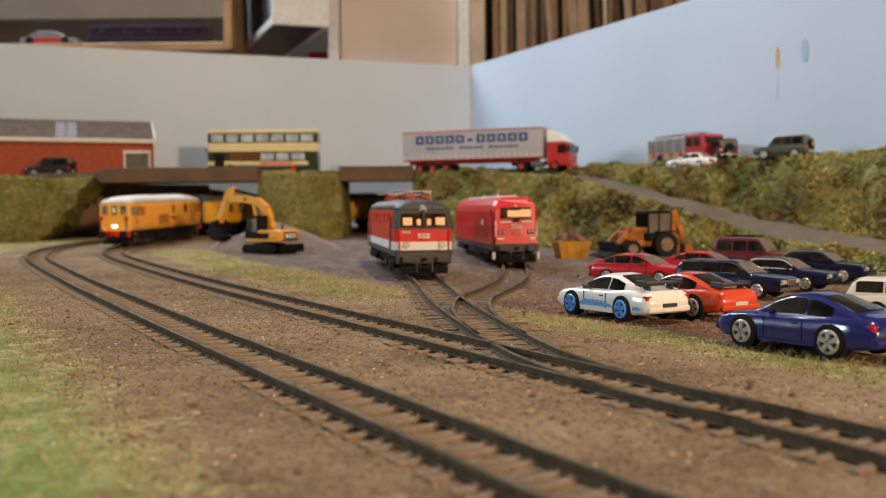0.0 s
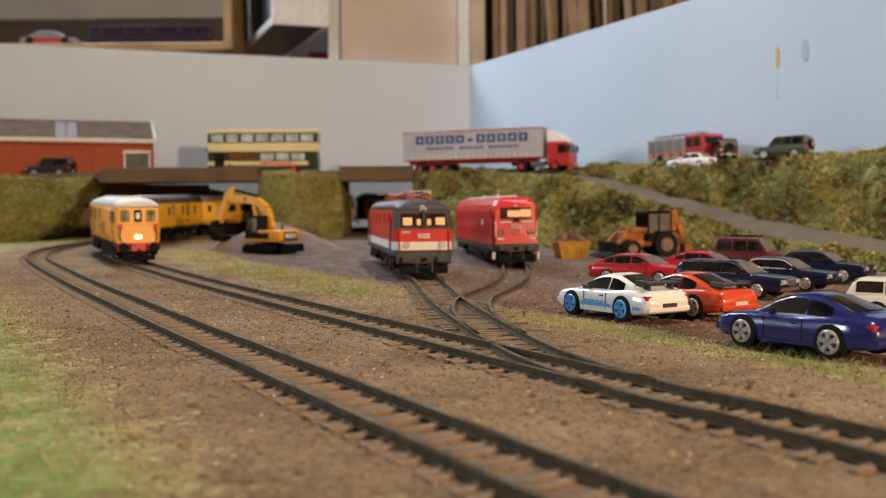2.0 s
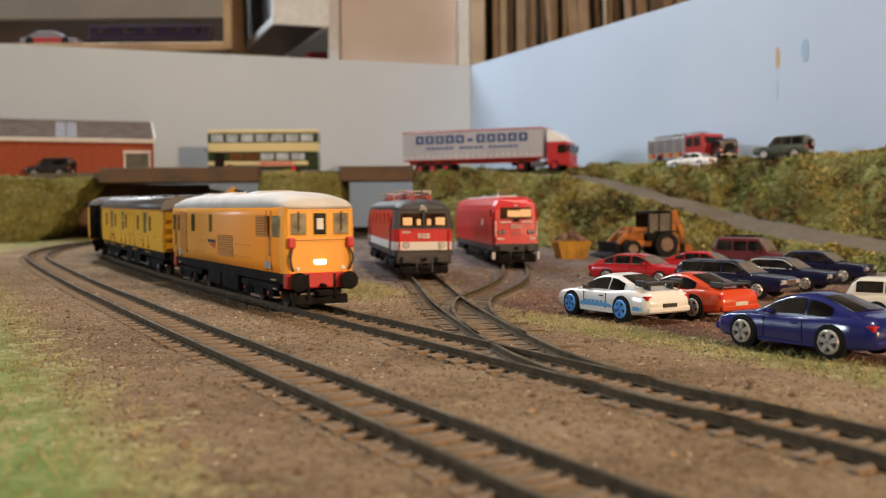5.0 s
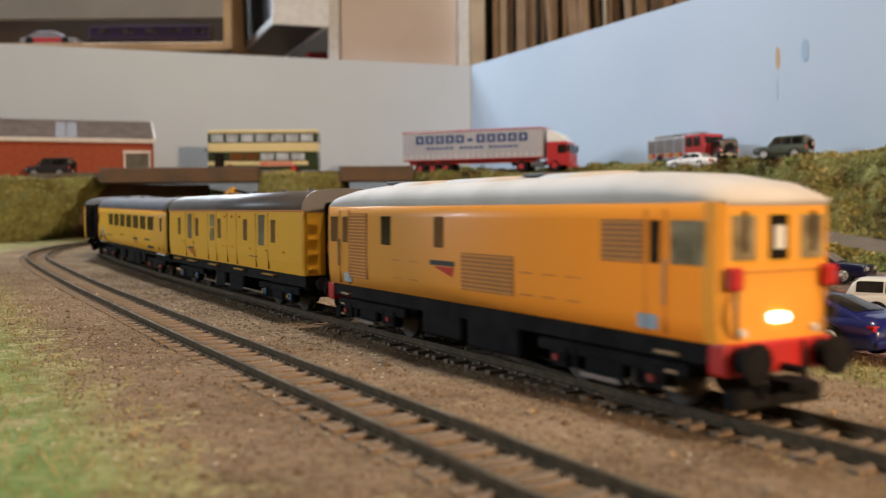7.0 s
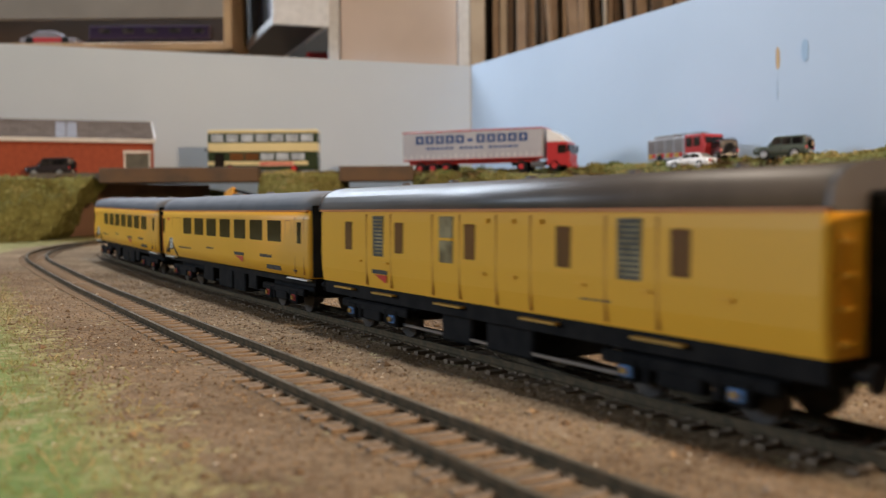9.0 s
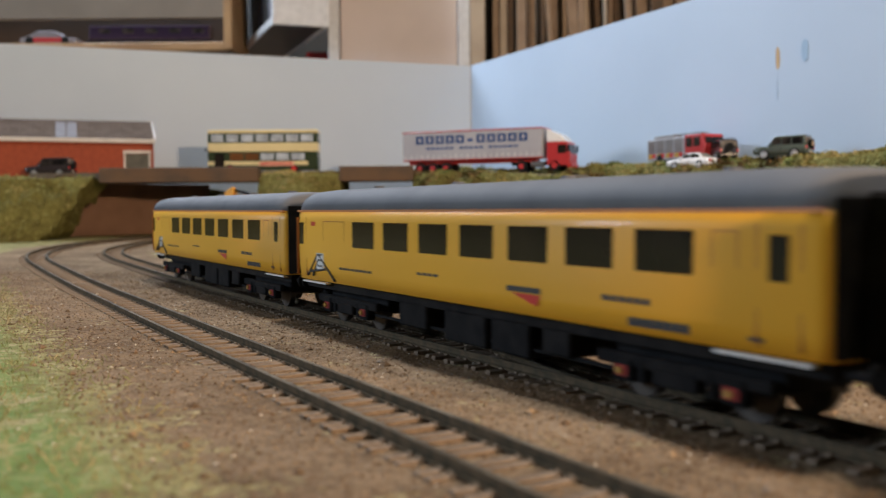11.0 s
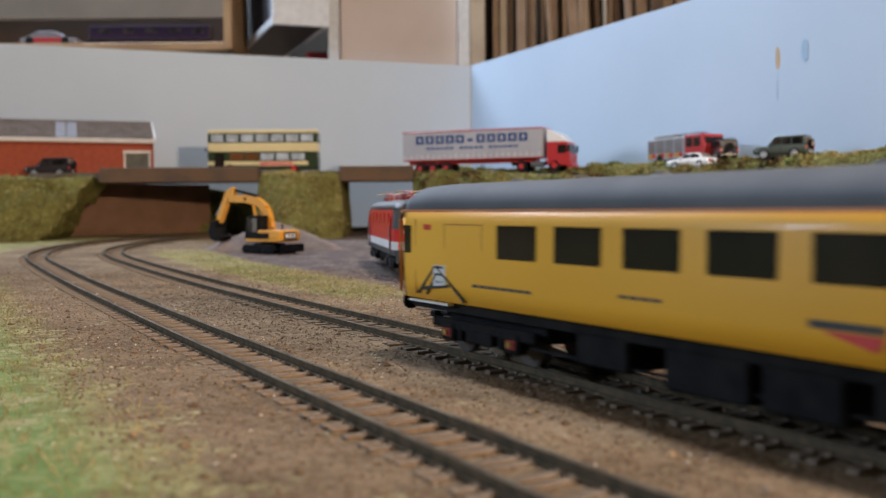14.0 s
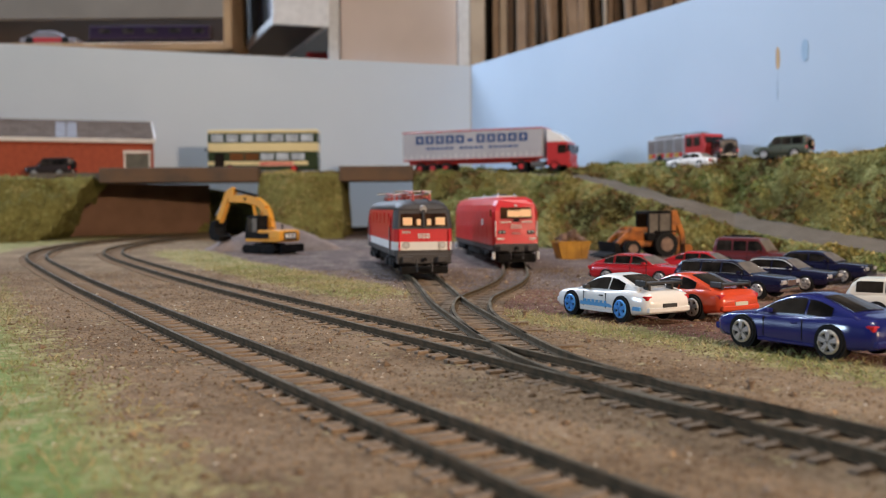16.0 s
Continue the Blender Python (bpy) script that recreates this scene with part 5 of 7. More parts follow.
def electric_loco():
    ln, w = 0.185, 0.0345
    o = thing("electric_locomotive", "red and grey electric model locomotive with raised roof equipment", "locomotive", pose(-0.0280, 0.7105, RAIL_Z + 0.0006, 0, 0, -80.8) @ Matrix.Scale(1.09, 4), group="red locomotives on the sidings")
    z0, z1, z2, z3, top = 0.0118, 0.0152, 0.0200, 0.0385, 0.0448

    def ring(x, h, za, zb, t=1.0):
        return [(x, -h, za), (x, -h * t, zb), (x, h * t, zb), (x, h, za)]

    xs = [(-ln / 2, 0.88), (-ln / 2 + 0.004, 0.985), (-ln / 2 + 0.012, 1.0), (ln / 2 - 0.012, 1.0), (ln / 2 - 0.004, 0.985), (ln / 2, 0.88)]
    part("lower_skirt", loft([ring(x, w / 2 * k, z0, z1) for x, k in xs]), P_DGREY, o, "dark grey skirt")
    part("grey_band", loft([ring(x, w / 2 * k * 1.002, z1, z2) for x, k in xs]), P_LGREY, o, "light grey band")
    part("body", loft([ring(x, w / 2 * k, z2, z2 + 0.0075) for x, k in xs]), P_LOCORED, o, "red body side")
    rake = [(-ln / 2 + 0.0035, 0.86), (-ln / 2 + 0.006, 0.97), (-ln / 2 + 0.014, 1.0), (ln / 2 - 0.014, 1.0), (ln / 2 - 0.006, 0.97), (ln / 2 - 0.0035, 0.86)]
    bm = loft([[(xa, -w / 2 * ka, z2 + 0.0075), (xb, -w / 2 * kb * 0.94, z3), (xb, w / 2 * kb * 0.94, z3), (xa, w / 2 * ka, z2 + 0.0075)] for (xa, ka), (xb, kb) in zip(xs, rake)])
    part("upper_body", bm, P_LOCORED, o, "red upper body side")
    for s in (1, -1):
        # dark cab band with windows
        bm = loft([[(s * (ln / 2 - 0.0125), -w / 2 * 1.004, z2 + 0.0074), (s * (ln / 2 - 0.0125), -w / 2 * 0.945, z3), (s * (ln / 2 - 0.0125), w / 2 * 0.945, z3), (s * (ln / 2 - 0.0125), w / 2 * 1.004, z2 + 0.0074)],
                   [(s * (ln / 2 - 0.004), -w / 2 * 0.992, z2 + 0.0074), (s * (ln / 2 - 0.006), -w / 2 * 0.925, z3), (s * (ln / 2 - 0.006), w / 2 * 0.925, z3), (s * (ln / 2 - 0.004), w / 2 * 0.992, z2 + 0.0074)],
                   [(s * (ln / 2 + 0.0003), -w / 2 * 0.89, z2 + 0.0074), (s * (ln / 2 - 0.0031), -w / 2 * 0.82, z3), (s * (ln / 2 - 0.0031), w / 2 * 0.82, z3), (s * (ln / 2 + 0.0003), w / 2 * 0.89, z2 + 0.0074)]])
        cb = part("cab_band", bm, P_DGREY, o, "dark grey cab surround")
        for q in (-1, 1):
            wz0, wz1 = z2 + 0.0088, z3 - 0.0022
            f = lambda z: s * (ln / 2 + 0.0003 - 0.0034 * (z - z2 - 0.0074) / (z3 - z2 - 0.0074))
            bm = loft([[(f(wz0) + s * 0.0003, q * 0.0010, wz0), (f(wz0) + s * 0.0003, q * 0.0138, wz0), (f(wz0) - s * 0.0008, q * 0.0138, wz0), (f(wz0) - s * 0.0008, q * 0.0010, wz0)],
                       [(f(wz1) + s * 0.0003, q * 0.0010, wz1), (f(wz1) + s * 0.0003, q * 0.0130, wz1), (f(wz1) - s * 0.0008, q * 0.0130, wz1), (f(wz1) - s * 0.0008, q * 0.0010, wz1)]])
            wn = part("windscreen", bm, M_CABGLASS, o)
            for a, b in (((0.0018, 0.0042), (0.0, 0.58)), ((0.0068, 0.0122), (0.0, 0.70))) if s > 0 else ():
                part("cab_seat", box(f(wz0) + 0.0002, f(wz0) + 0.0005, min(q * a[0], q * a[1]), max(q * a[0], q * a[1]), wz0 + 0.0008, wz0 + (wz1 - wz0) * b[1]), M_CABGLOW, wn, "seat behind glass, its lit look put in as a warm glow")
            part("lamp_ring", tube(0.0021, (s * ln / 2 - s * 0.001, q * 0.0105, z1 + 0.0030), (s * ln / 2 + s * 0.0010, q * 0.0105, z1 + 0.0030), 16), M_STEEL, o)
            part("lamp_glass", tube(0.0013, (s * ln / 2, q * 0.0105, z1 + 0.0030), (s * ln / 2 + s * 0.0013, q * 0.0105, z1 + 0.0030), 14), M_HEADL, o)
            part("handrail", tube(0.0004, (s * ln / 2 + s * 0.0008, q * 0.0143, z1), (s * ln / 2 + s * 0.0006, q * 0.0143, z2 + 0.007), 6), P_LOCORED, o)
        part("top_lamp", tube(0.0022, (s * (ln / 2 - 0.006), 0, z3 + 0.0006), (s * (ln / 2 - 0.0020), 0, z3 + 0.0002), 16), M_STEEL, o, "round top headlamp")
        part("lamp_glass", tube(0.0015, (s * (ln / 2 - 0.0022), 0, z3 + 0.0003), (s * (ln / 2 - 0.0016), 0, z3 + 0.0002), 14), M_HEADL, o)
        part("centre_post", box(min(s * (ln / 2 - 0.003), s * (ln / 2 + 0.0006)), max(s * (ln / 2 - 0.003), s * (ln / 2 + 0.0006)), -0.0007, 0.0007, z2 + 0.0078, z3, 0.0002, 1), P_DGREY, o)
    letters(o, ln / 2 + 0.0002, -0.0036, 0.0036, z2 + 0.0020, z2 + 0.0048, 3, M_WHITE)
    letters(o, ln / 2 + 0.0002, -0.0128, -0.0078, z2 + 0.0050, z2 + 0.0062, 5, M_WHITE)
    rr = [roof_ring(-ln / 2 + 0.0030, w * 0.78, z3, z3 + 0.0012), roof_ring(-ln / 2 + 0.009, w * 0.90, z3, top - 0.002), roof_ring(-ln / 2 + 0.018, w * 0.93, z3, top)]
    part("roof", loft(rr + [[(-x, y, z) for x, y, z in r] for r in reversed(rr)]), P_DGREY, o, "dark grey roof", True)
    for xp, up in ((0.055, 0.0035), (-0.055, 0.0035)):
        pg = part("pantograph", box(xp - 0.012, xp + 0.012, -0.007, 0.007, top + 0.0012, top + 0.0020), M_INS, o, "folded red pantograph")
        bm = bmesh.new()
        for q in (-1, 1):
            tube(0.0005, (xp - 0.012, q * 0.006, top + 0.0022), (xp + 0.013, q * 0.0035, top + 0.0042), 6, bm=bm)
            tube(0.0005, (xp + 0.013, q * 0.0035, top + 0.0042), (xp - 0.010, q * 0.006, top + 0.0052), 6, bm=bm)
        part("pantograph_arm", bm, M_INS, pg)
        bm = bmesh.new()
        for dx in (-0.002, 0.002):
            tube(0.0005, (xp - 0.010 + dx, -0.0115, top + 0.0050), (xp - 0.010 + dx, 0.0115, top + 0.0050), 6, bm=bm)
        part("contact_strip", bm, M_STEEL, pg)
        for q in (-1, 1):
            for dx in (-0.010, 0.010):
                part("insulator", tube(0.0011, (xp + dx, q * 0.0055, top - 0.0006), (xp + dx, q * 0.0055, top + 0.0015), 10), M_INS, o)
    for x in (0.082, 0.030, 0.0, -0.030):
        for q in (-1, 1):
            part("insulator", tube(0.0010, (x, q * 0.005, top - 0.001), (x, q * 0.005, top + 0.0032), 10, 0.0006), M_INS, o)
    part("roof_bar", tube(0.0005, (-0.04, 0.005, top + 0.0032), (0.085, 0.005, top + 0.0032), 6), M_STEEL, o)
    part("roof_bar", tube(0.0005, (-0.04, -0.005, top + 0.0032), (0.085, -0.005, top + 0.0032), 6), M_INS, o)
    for s in (-1, 1):
        for k in range(5):
            x = -0.050 + 0.025 * k
            part("vent_grille", box(x - 0.009, x + 0.009, s * w / 2 * 0.97 - 0.0006, s * w / 2 * 0.97 + 0.0004, z3 - 0.0085, z3 - 0.002), P_LOCORED, o)
        for x in (0.070, -0.070):
            part("cab_door", box(x - 0.004, x + 0.004, s * w / 2 - 0.0004, s * w / 2 + 0.0003, z1, z3 - 0.004), P_LOCORED, o)
            part("door_rail", tube(0.0004, (x + 0.005, s * (w / 2 + 0.0010), z0), (x + 0.005, s * (w / 2 + 0.0010), z3 - 0.010), 6), M_STEEL, o)
    part("underframe", box(-ln / 2 + 0.006, ln / 2 - 0.006, -0.0140, 0.0140, 0.0065, 0.0125), M_BLACK, o)
    for x in (-0.056, 0.056):
        bogie(o, x, 0.036, M_BLACK, None, 0.029)
    for s in (1,):
        end_gear(o, ln / 2, w, P_DGREY, 0.0100)
    return o


def diesel_loco():
    ln, w = 0.221, 0.0335
    o = thing("diesel_locomotive", "all red diesel model locomotive with rounded roof edges", "locomotive", pose(0.0415, 0.8290, RAIL_Z + 0.0016, 0, 0, -83.8) @ Matrix.Scale(1.05, 4), group="red locomotives on the sidings")

    def ring(x, k, zt, h):
        a = w / 2 * k
        return [(x, -a, 0.0135), (x, -a, zt - h * 1.35), (x, -a * 0.93, zt - h * 0.75), (x, -a * 0.80, zt - h * 0.25), (x, -a * 0.52, zt), (x, a * 0.52, zt), (x, a * 0.80, zt - h * 0.25), (x, a * 0.93, zt - h * 0.75), (x, a, zt - h * 1.35), (x, a, 0.0135)]

    t = 0.0475
    side = [(-ln / 2 + 0.012, 1.0, t), (ln / 2 - 0.014, 1.0, t)]
    part("body", loft([ring(x, k, z, 0.0075) for x, k, z in side]), P_LOCORED, o, "red ribbed body side")
    for s in (1, -1):
        def nose(x, k, zt, h):
            return [(s * a, b, c) for a, b, c in ring(x, k, zt, h)]
        A = nose(ln / 2 - 0.014, 1.0, t, 0.0075)
        B = [(s * (ln / 2 - 0.005 if c < 0.032 else ln / 2 - 0.005 - 0.0045 * (c - 0.032) / 0.0155), b * 0.975, c - (0.0008 if c > 0.03 else 0)) for a, b, c in A]
        C = [(s * (ln / 2 if c < 0.0325 else ln / 2 - 0.0062 * (c - 0.0325) / 0.015), b * 0.87, min(c, t - 0.0022)) for a, b, c in A]
        part("cab", loft([A, B, C]), P_LOCORED, o, "bright red sloping cab")
        f = lambda z: s * (ln / 2 - 0.0062 * max(0.0, z - 0.0325) / 0.015)
        za, zb = 0.0322, 0.0400
        bm = loft([[(f(za) + s * 0.0003, -0.0112, za), (f(za) + s * 0.0003, 0.0112, za), (f(za) - s * 0.001, 0.0112, za), (f(za) - s * 0.001, -0.0112, za)],
                   [(f(zb) + s * 0.0004, -0.0108, zb), (f(zb) + s * 0.0004, 0.0108, zb), (f(zb) - s * 0.001, 0.0108, zb), (f(zb) - s * 0.001, -0.0108, zb)]])
        wn = part("windscreen", bm, M_CABGLASS, o)
        if s > 0:
            # the screen's bright reflection, put in as two glowing panels
            for y0, y1, zc in ((0.0032, 0.0104, 0.0386), (-0.0062, 0.0030, 0.0378)):
                part("glow_panel", box(f(0.034) - 0.0004, f(0.034) + 0.0005, y0, y1, 0.0328, zc), M_CABGLOW, wn, "warm glowing panel put in as a bright reflection in the screen")
        for q in (-1, 1):
            bm = loft([[(s * (ln / 2 - 0.0125), q * w / 2 * 1.003, 0.0335), (s * (ln / 2 - 0.0068), q * w / 2 * 0.985, 0.0335), (s * (ln / 2 - 0.0068), q * w / 2 * 0.95, 0.0335), (s * (ln / 2 - 0.0125), q * w / 2 * 0.96, 0.0335)],
                       [(s * (ln / 2 - 0.0125), q * w / 2 * 0.998, 0.0385), (s * (ln / 2 - 0.0095), q * w / 2 * 0.985, 0.0385), (s * (ln / 2 - 0.0095), q * w / 2 * 0.95, 0.0385), (s * (ln / 2 - 0.0125), q * w / 2 * 0.96, 0.0385)]])
            part("cab_side_window", bm, M_GLASS, o)
            part("lamp_cluster", box(*sorted((s * (ln / 2 - 0.001), s * (ln / 2 + 0.0005))), *sorted((q * 0.0078, q * 0.0128)), 0.0215, 0.0240, 0.0004, 1), M_BLACK, o)
            for y in (0.0090, 0.0116):
                part("lamp_glass", tube(0.0008, (s * ln / 2, q * y, 0.0228), (s * (ln / 2 + 0.0009), q * y, 0.0228), 10), M_HEADL, o)
            part("white_stripe", box(*sorted((s * (ln / 2 - 0.001), s * (ln / 2 + 0.0003))), *sorted((q * 0.0040, q * 0.0112)), 0.0294, 0.0301), M_WHITE, o)
            part("step_plate", box(*sorted((s * (ln / 2 - 0.003), s * (ln / 2 + 0.0012))), *sorted((q * 0.0090, q * 0.0138)), 0.0176, 0.0186, 0.0002, 1), M_WHITE, o)
            part("handrail", tube(0.0004, (s * (ln / 2 - 0.0008), q * 0.0146, 0.0195), (s * (ln / 2 - 0.0008), q * 0.0146, 0.0305), 6), M_WHITE, o)
            part("corner_step", box(*sorted((s * (ln / 2 - 0.006), s * (ln / 2 - 0.001))), *sorted((q * 0.0148, q * 0.0166)), 0.0035, 0.0085, 0.0004, 1), M_WHITE, o, "white corner step")
        part("top_lamp", tube(0.0009, (f(0.0412), 0, 0.0412), (f(0.0412) + s * 0.0012, 0, 0.0412), 10), M_HEADL, o)
        if s > 0:
            part("camera_bar", box(ln / 2 - 0.0008, ln / 2 + 0.0006, -0.0022, 0.0022, 0.0300, 0.0318, 0.0003, 1), M_BLACK, o)
            letters(o, ln / 2 + 0.0003, -0.0040, 0.0040, 0.0252, 0.0280, 3, M_LGREYTXT)
            letters(o, ln / 2 + 0.0003, -0.0030, 0.0030, 0.0212, 0.0222, 5, M_LGREYTXT)
    part("roof_panel", box(-ln / 2 + 0.03, ln / 2 - 0.035, -0.0078, 0.0078, t - 0.0004, t + 0.0010, 0.0004, 1), P_LGREY, o, "pale grey roof walkway")
    for x, q in ((0.070, 1), (0.070, -1), (0.020, 1), (0.0, -1), (-0.03, 1)):
        part("roof_dome", tube(0.0013, (x, q * 0.006, t + 0.0006), (x, q * 0.006, t + 0.0030), 12, 0.0006), M_STEEL, o)
    part("exhaust", box(0.030, 0.052, -0.004, 0.004, t + 0.0004, t + 0.0026, 0.0005, 1), P_DGREY, o)
    for s in (-1, 1):
        for k in range(9):
            x = -0.085 + 0.021 * k
            part("panel_rib", box(x - 0.00015, x + 0.00015, s * w / 2 - 0.0002, s * w / 2 + 0.0003, 0.014, 0.0362), P_LOCORED, o)
        part("white_emblem", box(0.058, 0.066, s * w / 2 - 0.0002, s * w / 2 + 0.0003, 0.027, 0.0315), M_WHITE, o)
    part("lower_skirt", box(-ln / 2 + 0.002, ln / 2 - 0.002, -w / 2 * 0.96, w / 2 * 0.96, 0.0095, 0.0138, 0.0004, 1), P_DGREY, o)
    part("fuel_tank", box(-0.035, 0.035, -0.0145, 0.0145, 0.0035, 0.010, 0.0008, 1), M_BLACK, o)
    for x in (-0.070, 0.070):
        bogie(o, x, 0.031, M_BLACK, None, 0.0285)
    end_gear(o, ln / 2, w, P_DGREY, 0.0115)
    return o


M_LGREYTXT = mat("pale_pink_print", (0.70, 0.45, 0.43), 0.5)
electric_loco()
diesel_loco()

# ---- plant and machines in the yard ----
P_CAT = paint("machine_yellow", (0.72, 0.34, 0.03), 0.35)
P_JCB = mat("worn_machine_orange", (0.44, 0.145, 0.018), 0.55, spec=0.3, colour2=(0.10, 0.038, 0.014), scale=90)
M_RUST = mat("rubble_brown", (0.26, 0.17, 0.12), 0.9, colour2=(0.14, 0.09, 0.065), scale=120)
M_HEAP = mix3("spoil_heap", [(0.3, (0.16, 0.12, 0.10)), (0.5, (0.26, 0.20, 0.17)), (0.7, (0.36, 0.29, 0.25))], (25, 400), bump=0.8)
M_SKIP = mat("skip_yellow", (0.46, 0.24, 0.025), 0.65, spec=0.2, colour2=(0.26, 0.13, 0.02), scale=70)


def link(parent, name, pts, w, mt, y0=0.0, thick=0.0035):
    """A boxed arm that follows (x, z) points with widths."""
    bm = bmesh.new()
    for (xa, za), (xb, zb) in zip(pts, pts[1:]):
        d = Vector((xb - xa, 0, zb - za))
        n = Vector((-d.z, 0, d.x)).normalized() * thick / 2
        a, b = Vector((xa, 0, za)), Vector((xb, 0, zb))
        vs = []
        for y in (y0 - w / 2, y0 + w / 2):
            for p in (a - n, b - n, b + n, a + n):
                vs.append(bm.verts.new((p.x, y, p.z)))
        for f in ((0, 1, 2, 3), (7, 6, 5, 4), (0, 4, 5, 1), (1, 5, 6, 2), (2, 6, 7, 3), (3, 7, 4, 0)):
            bm.faces.new([vs[i] for i in f])
    bmesh.ops.recalc_face_normals(bm, faces=bm.faces)
    bmesh.ops.bevel(bm, geom=list(bm.edges), offset=0.0004, segments=1, affect="EDGES")
    return part(name, bm, mt, parent)


def excavator():
    o = thing("excavator", "yellow tracked model excavator beside the spoil heap", "excavator", pose(-0.165, 0.925, rise(0.925) + 0.0006, 0, 0, 143) @ Matrix.Scale(0.96, 4))
    for s in (-1, 1):
        bm = prism([(-0.024, 0.0045), (-0.021, 0.0005), (0.021, 0.0005), (0.024, 0.0045), (0.021, 0.0090), (-0.021, 0.0090)], min(s * 0.0085, s * 0.0155), max(s * 0.0085, s * 0.0155), 0.0006)
        tr = part("crawler_track", bm, M_BLACK, o, "black crawler track")
        for k in range(5):
            x = -0.018 + 0.009 * k
            part("road_wheel", tube(0.0028, (x, s * 0.0150, 0.0038), (x, s * 0.0162, 0.0038), 14), M_BLACK, tr)
    part("undercarriage", box(-0.014, 0.014, -0.009, 0.009, 0.003, 0.0105, 0.001, 1), M_BLACK, o)
    part("slew_ring", tube(0.008, (0, 0, 0.0100), (0, 0, 0.0125), 20), M_BLACK, o)
    part("platform", box(-0.026, 0.020, -0.0140, 0.0140, 0.0120, 0.0150, 0.0006, 1), P_CAT, o)
    part("engine_cover", box(-0.026, 0.003, -0.0140, 0.0140, 0.0150, 0.0235, 0.0012, 2), P_CAT, o)
    part("counterweight", box(-0.0290, -0.0225, -0.0138, 0.0138, 0.0120, 0.0232, 0.0018, 2), P_CAT, o)
    part("exhaust_stack", tube(0.0008, (-0.014, -0.004, 0.0232), (-0.014, -0.004, 0.029), 8), M_BLACK, o)
    for s in (-1, 1):
        part("side_panel", box(-0.014, 0.002, s * 0.0141 - 0.0002, s * 0.0141 + 0.0003, 0.0150, 0.0205), M_BLACK, o)
    part("railing", tube(0.0005, (-0.020, 0.012, 0.0252), (0.001, 0.012, 0.0252), 6), M_BLACK, o)
    cab = part("cab", prism([(0.001, 0.0150), (0.0205, 0.0150), (0.0205, 0.0235), (0.0170, 0.0365), (0.001, 0.0365)], 0.0010, 0.0140, 0.0008), M_BLACK, o, "dark glazed cab")
    part("cab_window", box(0.0030, 0.0095, 0.0138, 0.0143, 0.0215, 0.0350), M_PALEGLASS, cab)
    part("cab_window", box(0.0110, 0.0160, 0.0138, 0.0143, 0.0215, 0.0350), M_CARGLASS, cab)
    part("cab_roof", box(0.000, 0.0178, 0.0005, 0.0145, 0.0363, 0.0376, 0.0004, 1), M_BLACK, cab)
    bo = link(o, "boom", [(0.001, 0.018), (0.003, 0.032), (0.008, 0.044), (0.019, 0.0515), (0.038, 0.0545), (0.062, 0.0550)], 0.0062, P_CAT, -0.004, 0.0078)
    st = link(o, "stick", [(0.055, 0.0635), (0.064, 0.0600), (0.068, 0.052), (0.079, 0.031)], 0.0056, P_CAT, -0.004, 0.0072)
    part("hydraulic_ram", tube(0.0016, (0.022, -0.004, 0.0575), (0.054, -0.004, 0.0635), 10), M_BLACK, bo)
    part("hydraulic_ram", tube(0.0013, (0.066, -0.004, 0.0600), (0.0840, -0.004, 0.038), 10), M_STEEL, st)
    for s in (-1, 1):
        part("boom_ram", tube(0.0014, (0.014, -0.004 + s * 0.0050, 0.016), (0.022, -0.004 + s * 0.0045, 0.048), 10), P_CAT, bo)
        part("boom_plate", tube(0.0016, (0.036, -0.004 + s * 0.0030, 0.0545), (0.036, -0.004 + s * 0.0036, 0.0545), 12), M_BLACK, bo)
    part("bucket", prism([(0.076, 0.033), (0.084, 0.031), (0.0885, 0.021), (0.084, 0.0125), (0.073, 0.0105), (0.069, 0.016), (0.076, 0.019), (0.0785, 0.026)], -0.012, 0.004, 0.0004), M_BLACK, o, "black digging bucket")
    pl = part("rear_plate", box(-0.0294, -0.0286, -0.0085, 0.0085, 0.0140, 0.0215, 0.0003, 1), M_BLACK, o, "black maker's plate with plain white bars")
    for k in range(3):
        part("plate_bar", box(-0.0297, -0.0292, -0.0068 + 0.0049 * k, -0.0068 + 0.0049 * k + 0.0036, 0.0155, 0.0200), M_WHITE, pl)
    part("dozer_blade", box(-0.0330, -0.0300, -0.0150, 0.0150, 0.0020, 0.0100, 0.0006, 1), M_BLACK, o)
    return o


def lumpy_heap(name, label, cx, cy, r, h, mt, n=40, lean=0.0):
    verts, faces = [], []
    rings = 16
    for j in range(rings + 1):
        t = j / rings
        for i in range(n):
            a = 2 * math.pi * i / n
            rr = r * (1 - t) * (1 + 0.14 * noise.noise((math.cos(a) * 1.5, math.sin(a) * 1.5, t)))
            z = h * (t ** 0.85) + 0.0012 * noise.noise((rr * 90 * math.cos(a), rr * 90 * math.sin(a), t * 9))
            x, y = cx + rr * math.cos(a) * 1.2 + lean * t, cy + rr * math.sin(a) * 0.7
            verts.append((x, y, rise(cy) + z - 0.001))
    for j in range(rings):
        for i in range(n):
            k = (i + 1) % n
            faces.append((j * n + i, j * n + k, (j + 1) * n + k, (j + 1) * n + i))
    me = bpy.data.meshes.new(name)
    me.from_pydata(verts, [], faces)
    for p in me.polygons:
        p.use_smooth = True
    me.materials.append(mt)
    return tagged(new(name, me), label, "heap")


